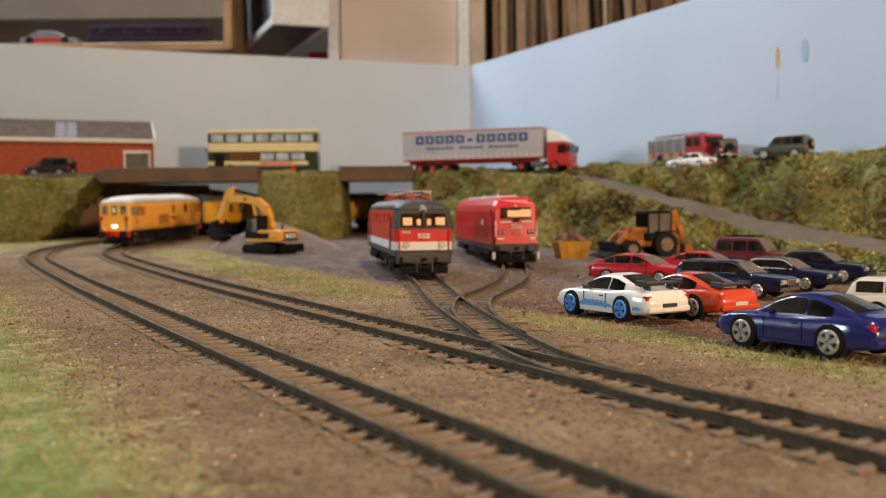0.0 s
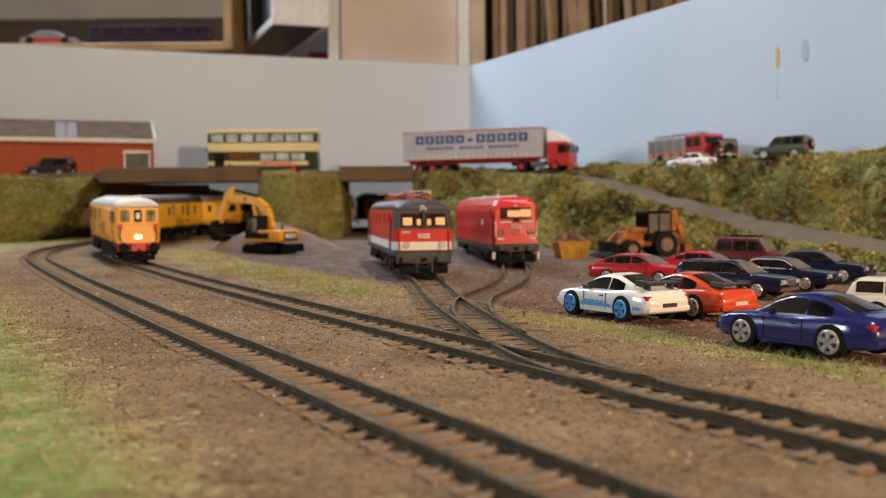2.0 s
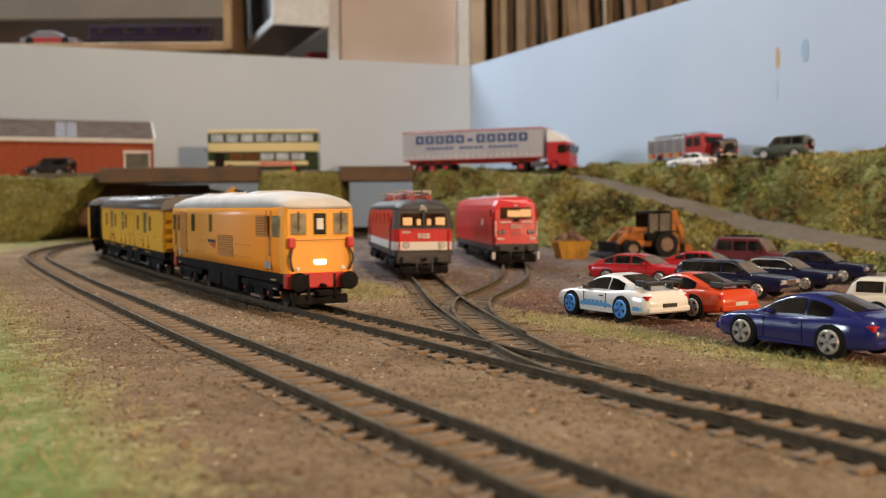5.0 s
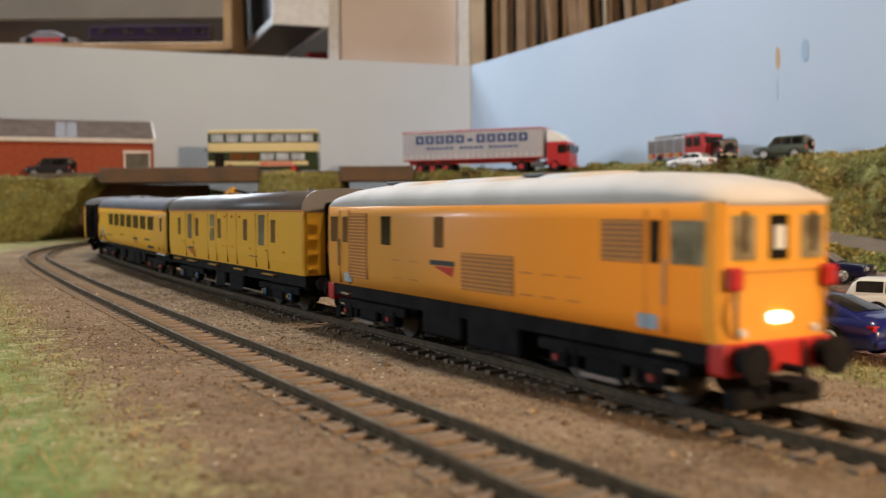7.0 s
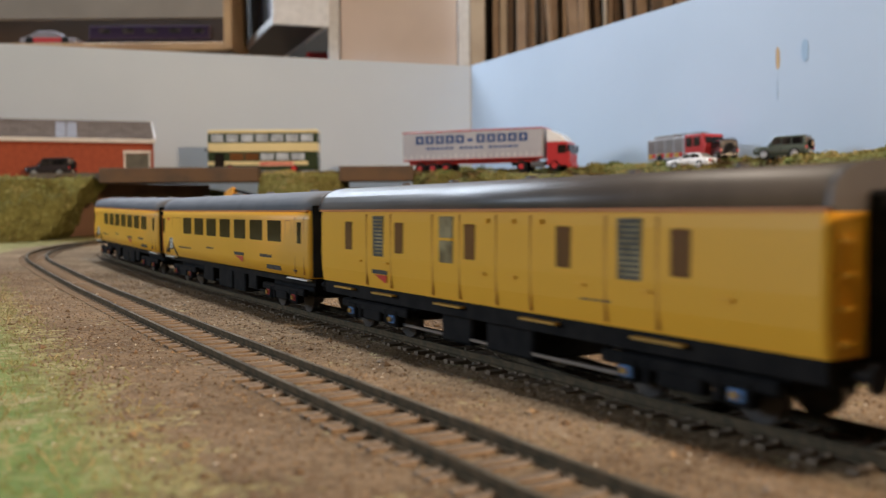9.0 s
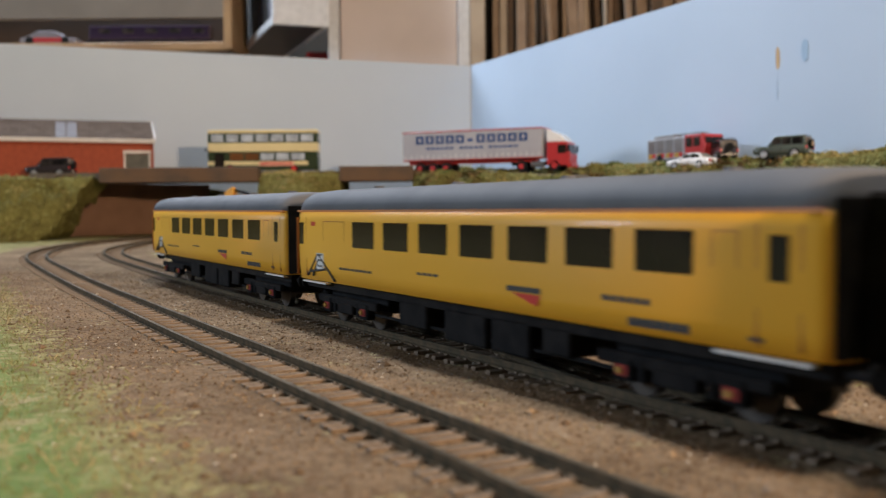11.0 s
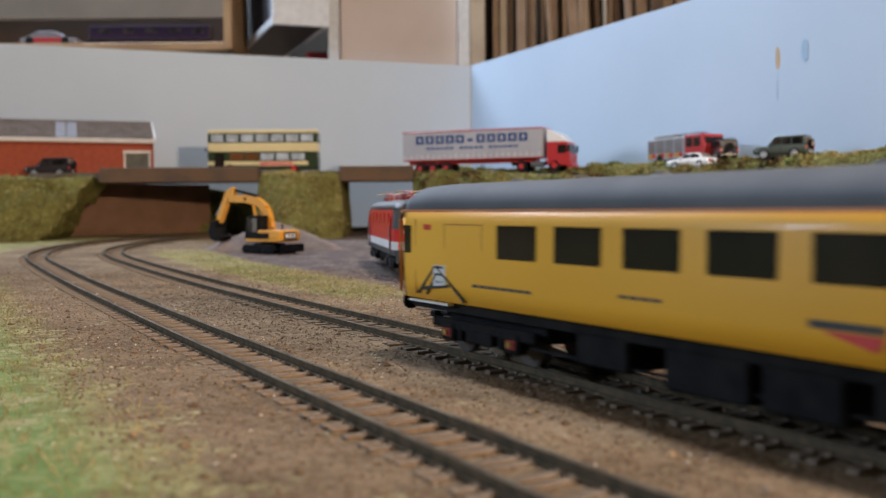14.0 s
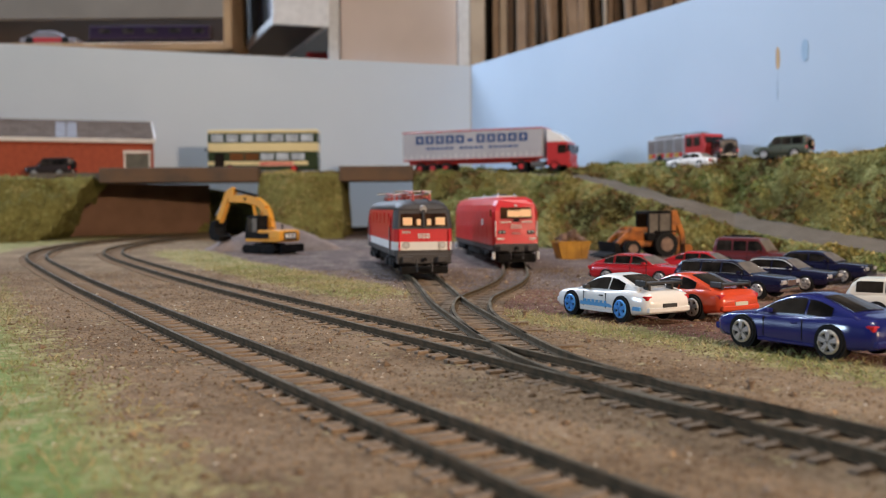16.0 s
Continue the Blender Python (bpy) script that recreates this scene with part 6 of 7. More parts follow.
def backhoe():
    o = thing("backhoe_loader", "worn orange backhoe loader with a dark cab", "backhoe loader", pose(0.1780, 0.845, rise(0.845) + 0.0006, 0, 0, 196) @ Matrix.Scale(1.1, 4))
    part("chassis", box(-0.020, 0.022, -0.0065, 0.0065, 0.008, 0.0135, 0.001, 1), P_JCB, o)
    part("bonnet", box(0.006, 0.024, -0.0062, 0.0062, 0.0130, 0.0205, 0.0014, 2), P_JCB, o)
    cab = part("cab_frame", box(-0.0160, 0.0055, -0.0105, 0.0105, 0.0340, 0.0362, 0.0006, 1), M_BLACK, o, "black cab roof and posts")
    for x in (-0.0150, -0.0045, 0.0045):
        for s in (-1, 1):
            part("cab_post", box(x - 0.0006, x + 0.0006, s * 0.0098 - 0.0006, s * 0.0098 + 0.0006, 0.0130, 0.0345), M_BLACK, cab)
    for s in (-1, 1):
        part("cab_window", box(-0.0145, 0.0042, s * 0.0098 - 0.0002, s * 0.0098 + 0.0002, 0.0190, 0.0340), M_PALEGLASS, cab)
    part("cab_floor", box(-0.0160, 0.0055, -0.0100, 0.0100, 0.0125, 0.0185, 0.0006, 1), M_BLACK, cab)
    part("seat", box(-0.0080, -0.0030, -0.004, 0.004, 0.0185, 0.0265, 0.001, 1), M_BLACK, cab)
    for x, r in ((-0.0100, 0.0098), (0.0190, 0.0068)):
        for s in (-1, 1):
            wh = part("wheel", tube(r, (x, s * 0.0085, r), (x, s * 0.0130, r), 24), M_TYRE, o, "black tyre")
            part("rim", tube(r * 0.55, (x, s * 0.0128, r), (x, s * 0.0134, r), 18), M_RUST, wh)
    for s in (-1, 1):
        link(o, "loader_arm", [(0.000, 0.021), (0.018, 0.022), (0.032, 0.009)], 0.0020, P_JCB, s * 0.0080, 0.0036)
        link(o, "stabiliser_leg", [(-0.0200, 0.016), (-0.0205, 0.001)], 0.0030, P_JCB, s * 0.0100, 0.0034)
        part("mudguard", box(-0.0190, -0.0010, *sorted((s * 0.0080, s * 0.0132)), 0.0195, 0.0205, 0.0003, 1), M_BLACK, o)
    part("loader_bucket", prism([(0.031, 0.0015), (0.044, 0.0008), (0.0435, 0.0022), (0.035, 0.0045), (0.036, 0.0125), (0.031, 0.011)], -0.0150, 0.0150, 0.0003), M_BLACK, o, "dark worn loader bucket")
    link(o, "back_boom", [(-0.0205, 0.0135), (-0.0215, 0.0360)], 0.0040, P_JCB, 0.002, 0.0050)
    link(o, "back_stick", [(-0.0215, 0.0360), (-0.0290, 0.0170), (-0.0300, 0.008)], 0.0036, P_JCB, 0.002, 0.0044)
    part("back_bucket", prism([(-0.0285, 0.010), (-0.0345, 0.009), (-0.0365, 0.003), (-0.030, 0.0008), (-0.0290, 0.004)], -0.004, 0.008, 0.0003), P_JCB, o)
    part("king_post", box(-0.0215, -0.0180, -0.0110, 0.0110, 0.0085, 0.0150, 0.0005, 1), P_JCB, o)
    return o


def skip():
    o = thing("rubble_skip", "worn yellow skip filled with brown rubble", "skip", pose(0.1085, 0.822, rise(0.822) + 0.0008, 0, 0, 12) @ Matrix.Scale(0.88, 4))
    prof = [(-0.0125, 0.0), (0.0125, 0.0), (0.0165, 0.0165), (-0.0165, 0.0165)]
    part("tub", prism(prof, -0.010, 0.010, 0.0004), M_SKIP, o, "yellow steel tub")
    for s in (-1, 1):
        part("rim", box(-0.0172, 0.0172, s * 0.0100 - 0.0006, s * 0.0100 + 0.0006, 0.0156, 0.0172, 0.0002, 1), M_SKIP, o)
        for x in (-0.007, 0.007):
            part("rib", box(x - 0.0007, x + 0.0007, s * 0.0100 - 0.0008, s * 0.0100 + 0.0008, 0.0005, 0.0160), M_SKIP, o)
    rnd = random.Random(4)
    for k in range(60):
        x, y = rnd.uniform(-0.0135, 0.0135), rnd.uniform(-0.0075, 0.0075)
        z = 0.0165 + 0.011 * (1 - abs(x) / 0.016) * rnd.random()
        d = rnd.uniform(0.0012, 0.0030)
        part("rubble", box(-d, d, -d * 0.7, d * 0.7, -d * 0.5, d * 0.5, 0.0003, 1), M_RUST, o, m=pose(x, y, z, rnd.uniform(0, 180), rnd.uniform(0, 180), rnd.uniform(0, 180)))
    return o


excavator()
lumpy_heap("spoil_mound", "grey-brown heap of spoil behind the excavator", -0.168, 0.985, 0.062, 0.030, M_HEAP)
backhoe()
skip()



def peg(x, y, h):
    """A short wooden peg stuck in the ground beside the rails."""
    z = ground_z(x, y)
    bm = tube(0.0009, (0, 0, -0.001), (0.0002, 0.0001, h), 7, 0.0007)
    box(-0.0011, 0.0011, -0.0008, 0.0008, h * 0.75, h, 0.0002, 1, bm=bm)
    ob = solo("wooden_peg", bm, M_SLEEPER, "small brown wooden peg stuck in the ground beside the track", "peg", group="pegs beside the track")
    ob.matrix_basis = pose(x, y, z, 0, 0, 20)


peg(0.0340, 0.408, 0.0032)
peg(0.0775, 0.2440, 0.0024)

# ---- the upper road: bus, lorry, fire engine, brick shed ----
P_BUSC, P_BUSG = paint("bus_cream", (0.70, 0.58, 0.30), 0.35), paint("bus_green", (0.026, 0.040, 0.014), 0.35)
P_LORRY = paint("lorry_red", (0.42, 0.03, 0.03), 0.35)
M_CURTAIN = mat("curtain_grey", (0.38, 0.37, 0.385), 0.6, colour2=(0.34, 0.33, 0.345), scale=30)
M_TXT = mat("dark_blue_print", (0.03, 0.07, 0.20), 0.5)
M_BRICK = mat("orange_brick", (0.36, 0.075, 0.030), 0.85, colour2=(0.30, 0.06, 0.025), scale=160, bump=0.3)
M_FASCIA = mat("white_fascia", (0.68, 0.64, 0.60), 0.6)
M_SHEET = mat("grey_brown_sheeting", (0.135, 0.103, 0.082), 0.9, spec=0.08, colour2=(0.10, 0.076, 0.06), scale=60)
M_SKYL = mat("skylight_grey", (0.21, 0.20, 0.215), 0.7, spec=0.2)
M_SHEDGLASS = mat("dull_shed_glass", (0.13, 0.125, 0.10), 0.5, colour2=(0.08, 0.08, 0.07), scale=60, spec=0.2)
M_CLEAR = mat("bus_glass", (0.52, 0.56, 0.60), 0.08, colour2=(0.30, 0.32, 0.34), scale=70)


def bus():
    ln, w, h = 0.1475, 0.033, 0.0585
    o = thing("double_decker_bus", "cream and green double-decker bus on the bridge", "bus", pose(-0.2410, 1.325, 0.0955, 0, 0, 181))
    part("lower_body", box(-ln / 2, ln / 2, -w / 2, w / 2, 0.0045, 0.0130, 0.0015, 2), P_BUSG, o, "green lower panels")
    part("waist", box(-ln / 2, ln / 2, -w / 2 * 1.004, w / 2 * 1.004, 0.0105, 0.0165, 0.0006, 1), P_BUSC, o, "cream waistband")
    part("lower_saloon", box(-ln / 2 + 0.0004, ln / 2 - 0.0004, -w / 2 * 0.985, w / 2 * 0.985, 0.0165, 0.0290), P_BUSG, o)
    part("middle_band", box(-ln / 2, ln / 2, -w / 2, w / 2, 0.0288, 0.0412, 0.0012, 2), P_BUSC, o, "cream panels between the decks")
    part("upper_saloon", box(-ln / 2 + 0.0004, ln / 2 - 0.0004, -w / 2 * 0.985, w / 2 * 0.985, 0.0412, 0.0540), P_BUSG, o)
    part("roof", box(-ln / 2, ln / 2, -w / 2, w / 2, 0.0538, h, 0.0016, 2), P_BUSC, o, "cream roof")
    part("rear_corner", box(-ln / 2 - 0.0003, -ln / 2 + 0.014, -w / 2 * 1.006, w / 2 * 1.006, 0.0045, 0.0210, 0.0008, 1), P_BUSG, o)
    for s in (-1, 1):
        for k in range(7):
            x = -ln / 2 + 0.006 + 0.0200 * k
            part("upper_window", box(x, x + 0.0170, s * w / 2 * 0.99 - 0.0003, s * w / 2 * 0.99 + 0.0003, 0.0425, 0.0525, 0.0003, 1), M_CLEAR, o)
        for k in range(5):
            x = -ln / 2 + 0.018 + 0.0205 * k
            part("lower_window", box(x, x + 0.0180, s * w / 2 * 0.99 - 0.0003, s * w / 2 * 0.99 + 0.0003, 0.0178, 0.0270, 0.0003, 1), M_CLEAR if k < 3 else M_GLASS_B, o)
        part("advert_panel", box(-0.0420, 0.0050, s * w / 2 * 1.008 - 0.0003, s * w / 2 * 1.008 + 0.0003, 0.0100, 0.0158), M_PINK, o, "pale red advert panel")
        bm = bmesh.new()
        for k in range(9):
            box(-0.038 + 0.0046 * k, -0.038 + 0.0046 * k + 0.0034, s * w / 2 * 1.014 - 0.0002, s * w / 2 * 1.014 + 0.0003, 0.0118, 0.0142, bm=bm)
        part("lettering", bm, M_REDP, o)
        part("door", box(ln / 2 - 0.022, ln / 2 - 0.009, s * w / 2 - 0.0004, s * w / 2 + 0.0003, 0.0060, 0.0270), M_GLASS, o, "dark folding door")
        part("mirror", box(ln / 2 + 0.001, ln / 2 + 0.003, *sorted((s * 0.016, s * 0.0195)), 0.030, 0.034, 0.0004, 1), M_BLACK, o)
        for x in (-0.041, 0.044):
            wh = part("wheel", tube(0.0062, (x, s * 0.0125, 0.0062), (x, s * 0.0168, 0.0062), 22), M_TYRE, o, "black tyre")
            part("hub", tube(0.0036, (x, s * 0.0166, 0.0062), (x, s * 0.0173, 0.0062), 18), M_REDP, wh, "red wheel hub")
    part("front_window", box(ln / 2 - 0.0003, ln / 2 + 0.0004, -0.0145, 0.0145, 0.0420, 0.0528, 0.0003, 1), M_CLEAR, o)
    part("front_window", box(ln / 2 - 0.0003, ln / 2 + 0.0004, -0.0145, 0.0145, 0.0165, 0.0290, 0.0003, 1), M_CLEAR, o)
    part("rear_window", box(-ln / 2 - 0.0004, -ln / 2 + 0.0003, -0.012, 0.012, 0.0430, 0.0520, 0.0003, 1), M_CLEAR, o)
    return o


M_PINK = mat("pale_red_advert", (0.70, 0.36, 0.24), 0.6)


def lorry():
    """An articulated lorry, +x forward; origin below the trailer's middle."""
    o = thing("articulated_lorry", "red lorry with a pale grey curtain-sided trailer", "lorry", pose(0.0415, 1.218, 0.0905, 0, 0, -24.5))
    L = 0.186
    tr = part("trailer_body", box(-L / 2, L / 2, -0.0165, 0.0165, 0.0165, 0.0520, 0.0006, 1), M_CURTAIN, o, "pale grey curtain side")
    for z0, z1 in ((0.0160, 0.0175), (0.0512, 0.0528)):
        part("trailer_rail", box(-L / 2 - 0.0004, L / 2 + 0.0004, -0.0170, 0.0170, z0, z1, 0.0003, 1), P_LORRY, tr, "red frame rail")
    for s in (-1, 1):
        for k in range(24):
            x = -L / 2 + 0.004 + (L - 0.008) * k / 23
            part("strap", box(x - 0.0004, x + 0.0004, s * 0.0166 - 0.0003, s * 0.0166 + 0.0003, 0.0178, 0.0235), M_FASCIA, tr)
        y = s * 0.0167
        bm = bmesh.new()
        # two words of five letters with a small word between, as plain letter blocks
        d = 0.0138
        sgn = 1 if s < 0 else -1
        for k in range(11):
            if k == 5:
                continue
            a = sgn * (-0.0745 + k * d) - (0 if sgn > 0 else d * 0.8)
            for u0, u1, v0, v1 in ((0.0, 0.26, 0, 1), (0.54, 0.80, 0, 1), (0.0, 0.80, 0, 0.24), (0.0, 0.80, 0.76, 1)):
                box(a + u0 * d, a + u1 * d, y - 0.0002, y + 0.0003, 0.0370 + 0.0100 * v0, 0.0370 + 0.0100 * v1, bm=bm)
        box(-0.0035, 0.0035, y - 0.0002, y + 0.0003, 0.0385, 0.0425, bm=bm)
        part("lettering", bm, M_TXT, tr, "two rows of dark blue letter bars")
        bm = bmesh.new()
        for k in range(19):
            if k in (6, 12):
                continue
            box(-0.060 + 0.0065 * k, -0.060 + 0.0065 * k + 0.0050, y - 0.0002, y + 0.0003, 0.0300, 0.0325, bm=bm)
        part("small_lettering", bm, M_TXT, tr)
    for x in (-0.070, -0.052, -0.034, 0.066, 0.108):
        for s in (-1, 1):
            wh = part("wheel", tube(0.0066, (x, s * 0.0100, 0.0066), (x, s * 0.0160, 0.0066), 20), M_TYRE, o, "black tyre")
            part("hub", tube(0.0034, (x, s * 0.0158, 0.0066), (x, s * 0.0165, 0.0066), 14), P_LORRY, wh)
    part("trailer_chassis", box(-L / 2 + 0.004, L / 2 - 0.01, -0.0060, 0.0060, 0.0120, 0.0165), P_LORRY, o)
    part("tractor_chassis", box(0.050, 0.120, -0.0060, 0.0060, 0.0075, 0.0125, 0.0004, 1), M_BLACK, o)
    part("fuel_tank", tube(0.0035, (0.078, -0.0125, 0.0085), (0.094, -0.0125, 0.0085), 14), M_STEEL, o)
    cab = part("cab", prism([(0.098, 0.0065), (0.1265, 0.0065), (0.1270, 0.0200), (0.1235, 0.0345), (0.098, 0.0345)], -0.0160, 0.0160, 0.0012), P_LORRY, o, "red lorry cab")
    part("windscreen", loft([[(0.1273, -0.0140, 0.0205), (0.1273, 0.0140, 0.0205), (0.1262, 0.0140, 0.0205), (0.1262, -0.0140, 0.0205)], [(0.1245, -0.0130, 0.0315), (0.1245, 0.0130, 0.0315), (0.1234, 0.0130, 0.0315), (0.1234, -0.0130, 0.0315)]]), M_GLASS, cab)
    for s in (-1, 1):
        part("side_window", box(0.1120, 0.1225, s * 0.0160 - 0.0003, s * 0.0160 + 0.0003, 0.0210, 0.0310, 0.0002, 1), M_GLASS, cab)
        part("mirror", box(0.1250, 0.1270, *sorted((s * 0.0165, s * 0.0195)), 0.0230, 0.0310, 0.0003, 1), M_BLACK, cab)
    part("bumper", box(0.1230, 0.1285, -0.0160, 0.0160, 0.0035, 0.0090, 0.0010, 1), P_LORRY, cab)
    part("air_deflector", prism([(0.098, 0.0345), (0.1225, 0.0345), (0.1150, 0.0430), (0.098, 0.0500)], -0.0150, 0.0150, 0.0010), P_WHITE, o, "white roof air deflector")
    return o


def fire_engine():
    o = thing("fire_engine", "red and silver fire engine with a roof ladder", "fire engine", pose(0.2700, 1.085, 0.0940, 0, 0, -64) @ Matrix.Scale(0.88, 4))
    part("body", box(-0.055, 0.018, -0.0160, 0.0160, 0.006, 0.0330, 0.0008, 1), M_CURTAIN, o, "silver shuttered body")
    for s in (-1, 1):
        for k in range(4):
            x = -0.053 + 0.0175 * k
            part("shutter", box(x, x + 0.0150, s * 0.0160 - 0.0003, s * 0.0160 + 0.0004, 0.0150, 0.0315), M_STEEL, o)
            part("yellow_marking", box(x, x + 0.0080, s * 0.0160 - 0.0003, s * 0.0160 + 0.0005, 0.0085, 0.0145), M_AXYEL, o)
            part("red_marking", box(x + 0.0080, x + 0.0150, s * 0.0160 - 0.0003, s * 0.0160 + 0.0005, 0.0085, 0.0145), P_LORRY, o)
    cab = part("cab", prism([(0.018, 0.0055), (0.0545, 0.0055), (0.0550, 0.0190), (0.0510, 0.0350), (0.018, 0.0350)], -0.0162, 0.0162, 0.0012), P_LORRY, o, "red crew cab")
    for s in (-1, 1):
        for x in (0.0210, 0.0350):
            part("cab_window", box(x, x + 0.0115, s * 0.0162 - 0.0003, s * 0.0162 + 0.0004, 0.0200, 0.0315, 0.0003, 1), M_GLASS, cab)
    part("windscreen", box(0.0520, 0.0540, -0.0140, 0.0140, 0.0200, 0.0310, 0.0003, 1), M_GLASS, cab)
    la = part("ladder", box(-0.050, 0.030, 0.0030, 0.0036, 0.0380, 0.0392), M_STEEL, o, "silver roof ladder")
    part("ladder_rail", box(-0.050, 0.030, 0.0110, 0.0116, 0.0380, 0.0392), M_STEEL, la)
    for k in range(15):
        part("rung", tube(0.0004, (-0.047 + 0.0052 * k, 0.0033, 0.0386), (-0.047 + 0.0052 * k, 0.0113, 0.0386), 6), M_STEEL, la)
    for x in (-0.045, 0.025):
        part("ladder_stand", box(x - 0.001, x + 0.001, 0.003, 0.0116, 0.0325, 0.0382), M_STEEL, la)
    part("roof_locker", box(-0.045, -0.005, -0.013, 0.000, 0.0330, 0.0370, 0.0004, 1), M_STEEL, o)
    for x in (-0.030, 0.036):
        for s in (-1, 1):
            part("wheel", tube(0.0066, (x, s * 0.0120, 0.0066), (x, s * 0.0164, 0.0066), 20), M_TYRE, o)
    return o


def shed():
    L, D = 0.34, 0.12
    a = math.degrees(math.atan2(0.351, 0.936))
    o = thing("brick_shed", "orange brick model building with a grey sheeted roof", "building", pose(-0.390, 1.318, 0.0900, 0, 0, a))
    H = 0.0525
    part("wall", box(-L, 0, 0, 0.002, 0, H), M_BRICK, o, "orange brick front wall")
    part("wall", prism([(0, 0), (D, 0), (D, H), (D / 2, H + 0.0285), (0, H)], 0, 0.002), M_BRICK, o, "brick gable wall", m=pose(-0.002, 0, 0, 0, 0, 90))
    part("wall", box(-L, 0, D - 0.002, D, 0, H), M_BRICK, o)
    rf = part("roof", prism([(-0.003, H - 0.001), (D / 2, H + 0.0290), (D + 0.003, H - 0.001), (D + 0.003, H - 0.0025), (D / 2, H + 0.0275), (-0.003, H - 0.0025)], 0, L + 0.004), M_SHEET, o, "grey-brown sheeted roof", m=pose(0.002, 0, 0, 0, 0, 90))
    sl = math.atan2(0.0300, D / 2 + 0.003)
    cs, sn = math.cos(sl), math.sin(sl)
    for k in range(24):
        x = 0.002 - 0.0140 * k - 0.007
        light = k in (7, 8) or k in (16,)
        bm = box(x - 0.0062, x + 0.0062, 0.004, 0.060, -0.0002, 0.0007, 0.0002, 1)
        part("skylight" if light else "roof_sheet", bm, M_SKYL if light else M_SHEET, rf, m=rf.matrix_basis.inverted() @ (Matrix.Translation((0, -0.003, H - 0.001)) @ pose(0, 0, 0, math.degrees(sl), 0, 0)))
    part("fascia", box(-L, 0.002, -0.0040, -0.0005, H - 0.0050, H + 0.0004, 0.0003, 1), M_FASCIA, o, "white fascia board")
    part("verge", box(0.0010, 0.0030, -0.003, 0.0660, -0.0002, 0.0016), M_FASCIA, o, "white verge board", m=Matrix.Translation((0, -0.001, H - 0.001)) @ pose(0, 0, 0, math.degrees(sl), 0, 0))
    wn = part("window", box(-0.0360, -0.0065, -0.0006, 0.0004, 0.0040, 0.0330, 0.0003, 1), M_SHEDGLASS, o, "large glazed opening")
    part("lintel", box(-0.0395, -0.0035, -0.0022, 0.0004, 0.0335, 0.0375, 0.0003, 1), M_FASCIA, wn, "white lintel")
    for x in (-0.0385, -0.0065):
        part("frame", box(x, x + 0.0022, -0.0016, 0.0004, 0.0, 0.0340), M_FASCIA, wn)
    part("plinth", box(-L, 0.0004, -0.0010, 0.0002, 0.0, 0.0040), M_BRICK, o)
    return o


bus()
lorry()
fire_engine()
shed()

# ---- marks on the side board ----
M_PEEL = mat("bare_wood_patch", (0.60, 0.40, 0.20), 0.8)
M_BLUEPAINT = mat("older_blue_paint", (0.37, 0.50, 0.64), 0.6)


def wall_patch(name, label, q, z, rx, rz, mt):
    p = CORNER + DIR_B * q
    bm = bmesh.new()
    vs = []
    for k in range(22):
        a = 2 * math.pi * k / 22
        r = 1 + 0.13 * noise.noise((math.cos(a) * 2 + q * 7, math.sin(a) * 2, 1))
        u, w = rx * r * math.cos(a), rz * r * math.sin(a)
        vs.append((u, w))
    bm = loft([[(p.x + DIR_B.x * u - 0.905 * d, p.y + DIR_B.y * u - 0.426 * d, z + w) for u, w in vs] for d in (-0.001, 0.0005)])
    return solo(name, bm, mt, label, "paint mark")


wall_patch("paint_mark", "small patch of bare wood on the sky board", 0.690, 0.197, 0.0026, 0.0115, M_PEEL)
wall_patch("paint_mark", "oval patch of older blue paint", 0.7265, 0.200, 0.0046, 0.0110, M_BLUEPAINT)
for _k, (_q, _z, _h) in enumerate(((0.690, 0.165, 0.010),)):
    wall_patch("paint_mark", "thin drip of paint on the sky board", _q, _z, 0.0004, _h, M_BLUEPAINT)

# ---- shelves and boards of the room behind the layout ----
M_DARKWOOD_SHADE = mat("dark_cabinet_wood_and_shade", (0.045, 0.028, 0.018), 0.5, colour2=(0.03, 0.02, 0.013), scale=12)
M_GOLDWOOD = mat("golden_shelf_wood", (0.36, 0.22, 0.10), 0.5, colour2=(0.28, 0.165, 0.075), scale=14)
M_TAN = mat("tan_panel", (0.20, 0.165, 0.125), 0.7, colour2=(0.17, 0.14, 0.105), scale=10)
M_MELA = mat("white_melamine", (0.70, 0.69, 0.68), 0.4)
M_PINKB = mat("pinkish_beige_board", (0.66, 0.56, 0.50), 0.75, colour2=(0.62, 0.525, 0.47), scale=8)
M_PLANK = mat("stacked_plank_edge", (0.34, 0.235, 0.15), 0.8, colour2=(0.25, 0.165, 0.10), scale=16)
M_PLANK2 = mat("pale_plank_edge", (0.50, 0.40, 0.29), 0.8, colour2=(0.42, 0.33, 0.235), scale=16)
M_GAPSHADE = mat("gap_shade", (0.045, 0.032, 0.022), 0.9)
BX = lambda px, y: (px - 784) / 1720 * y
BZ = lambda py, y: 0.0477 + (369 - py) / 1720 * y


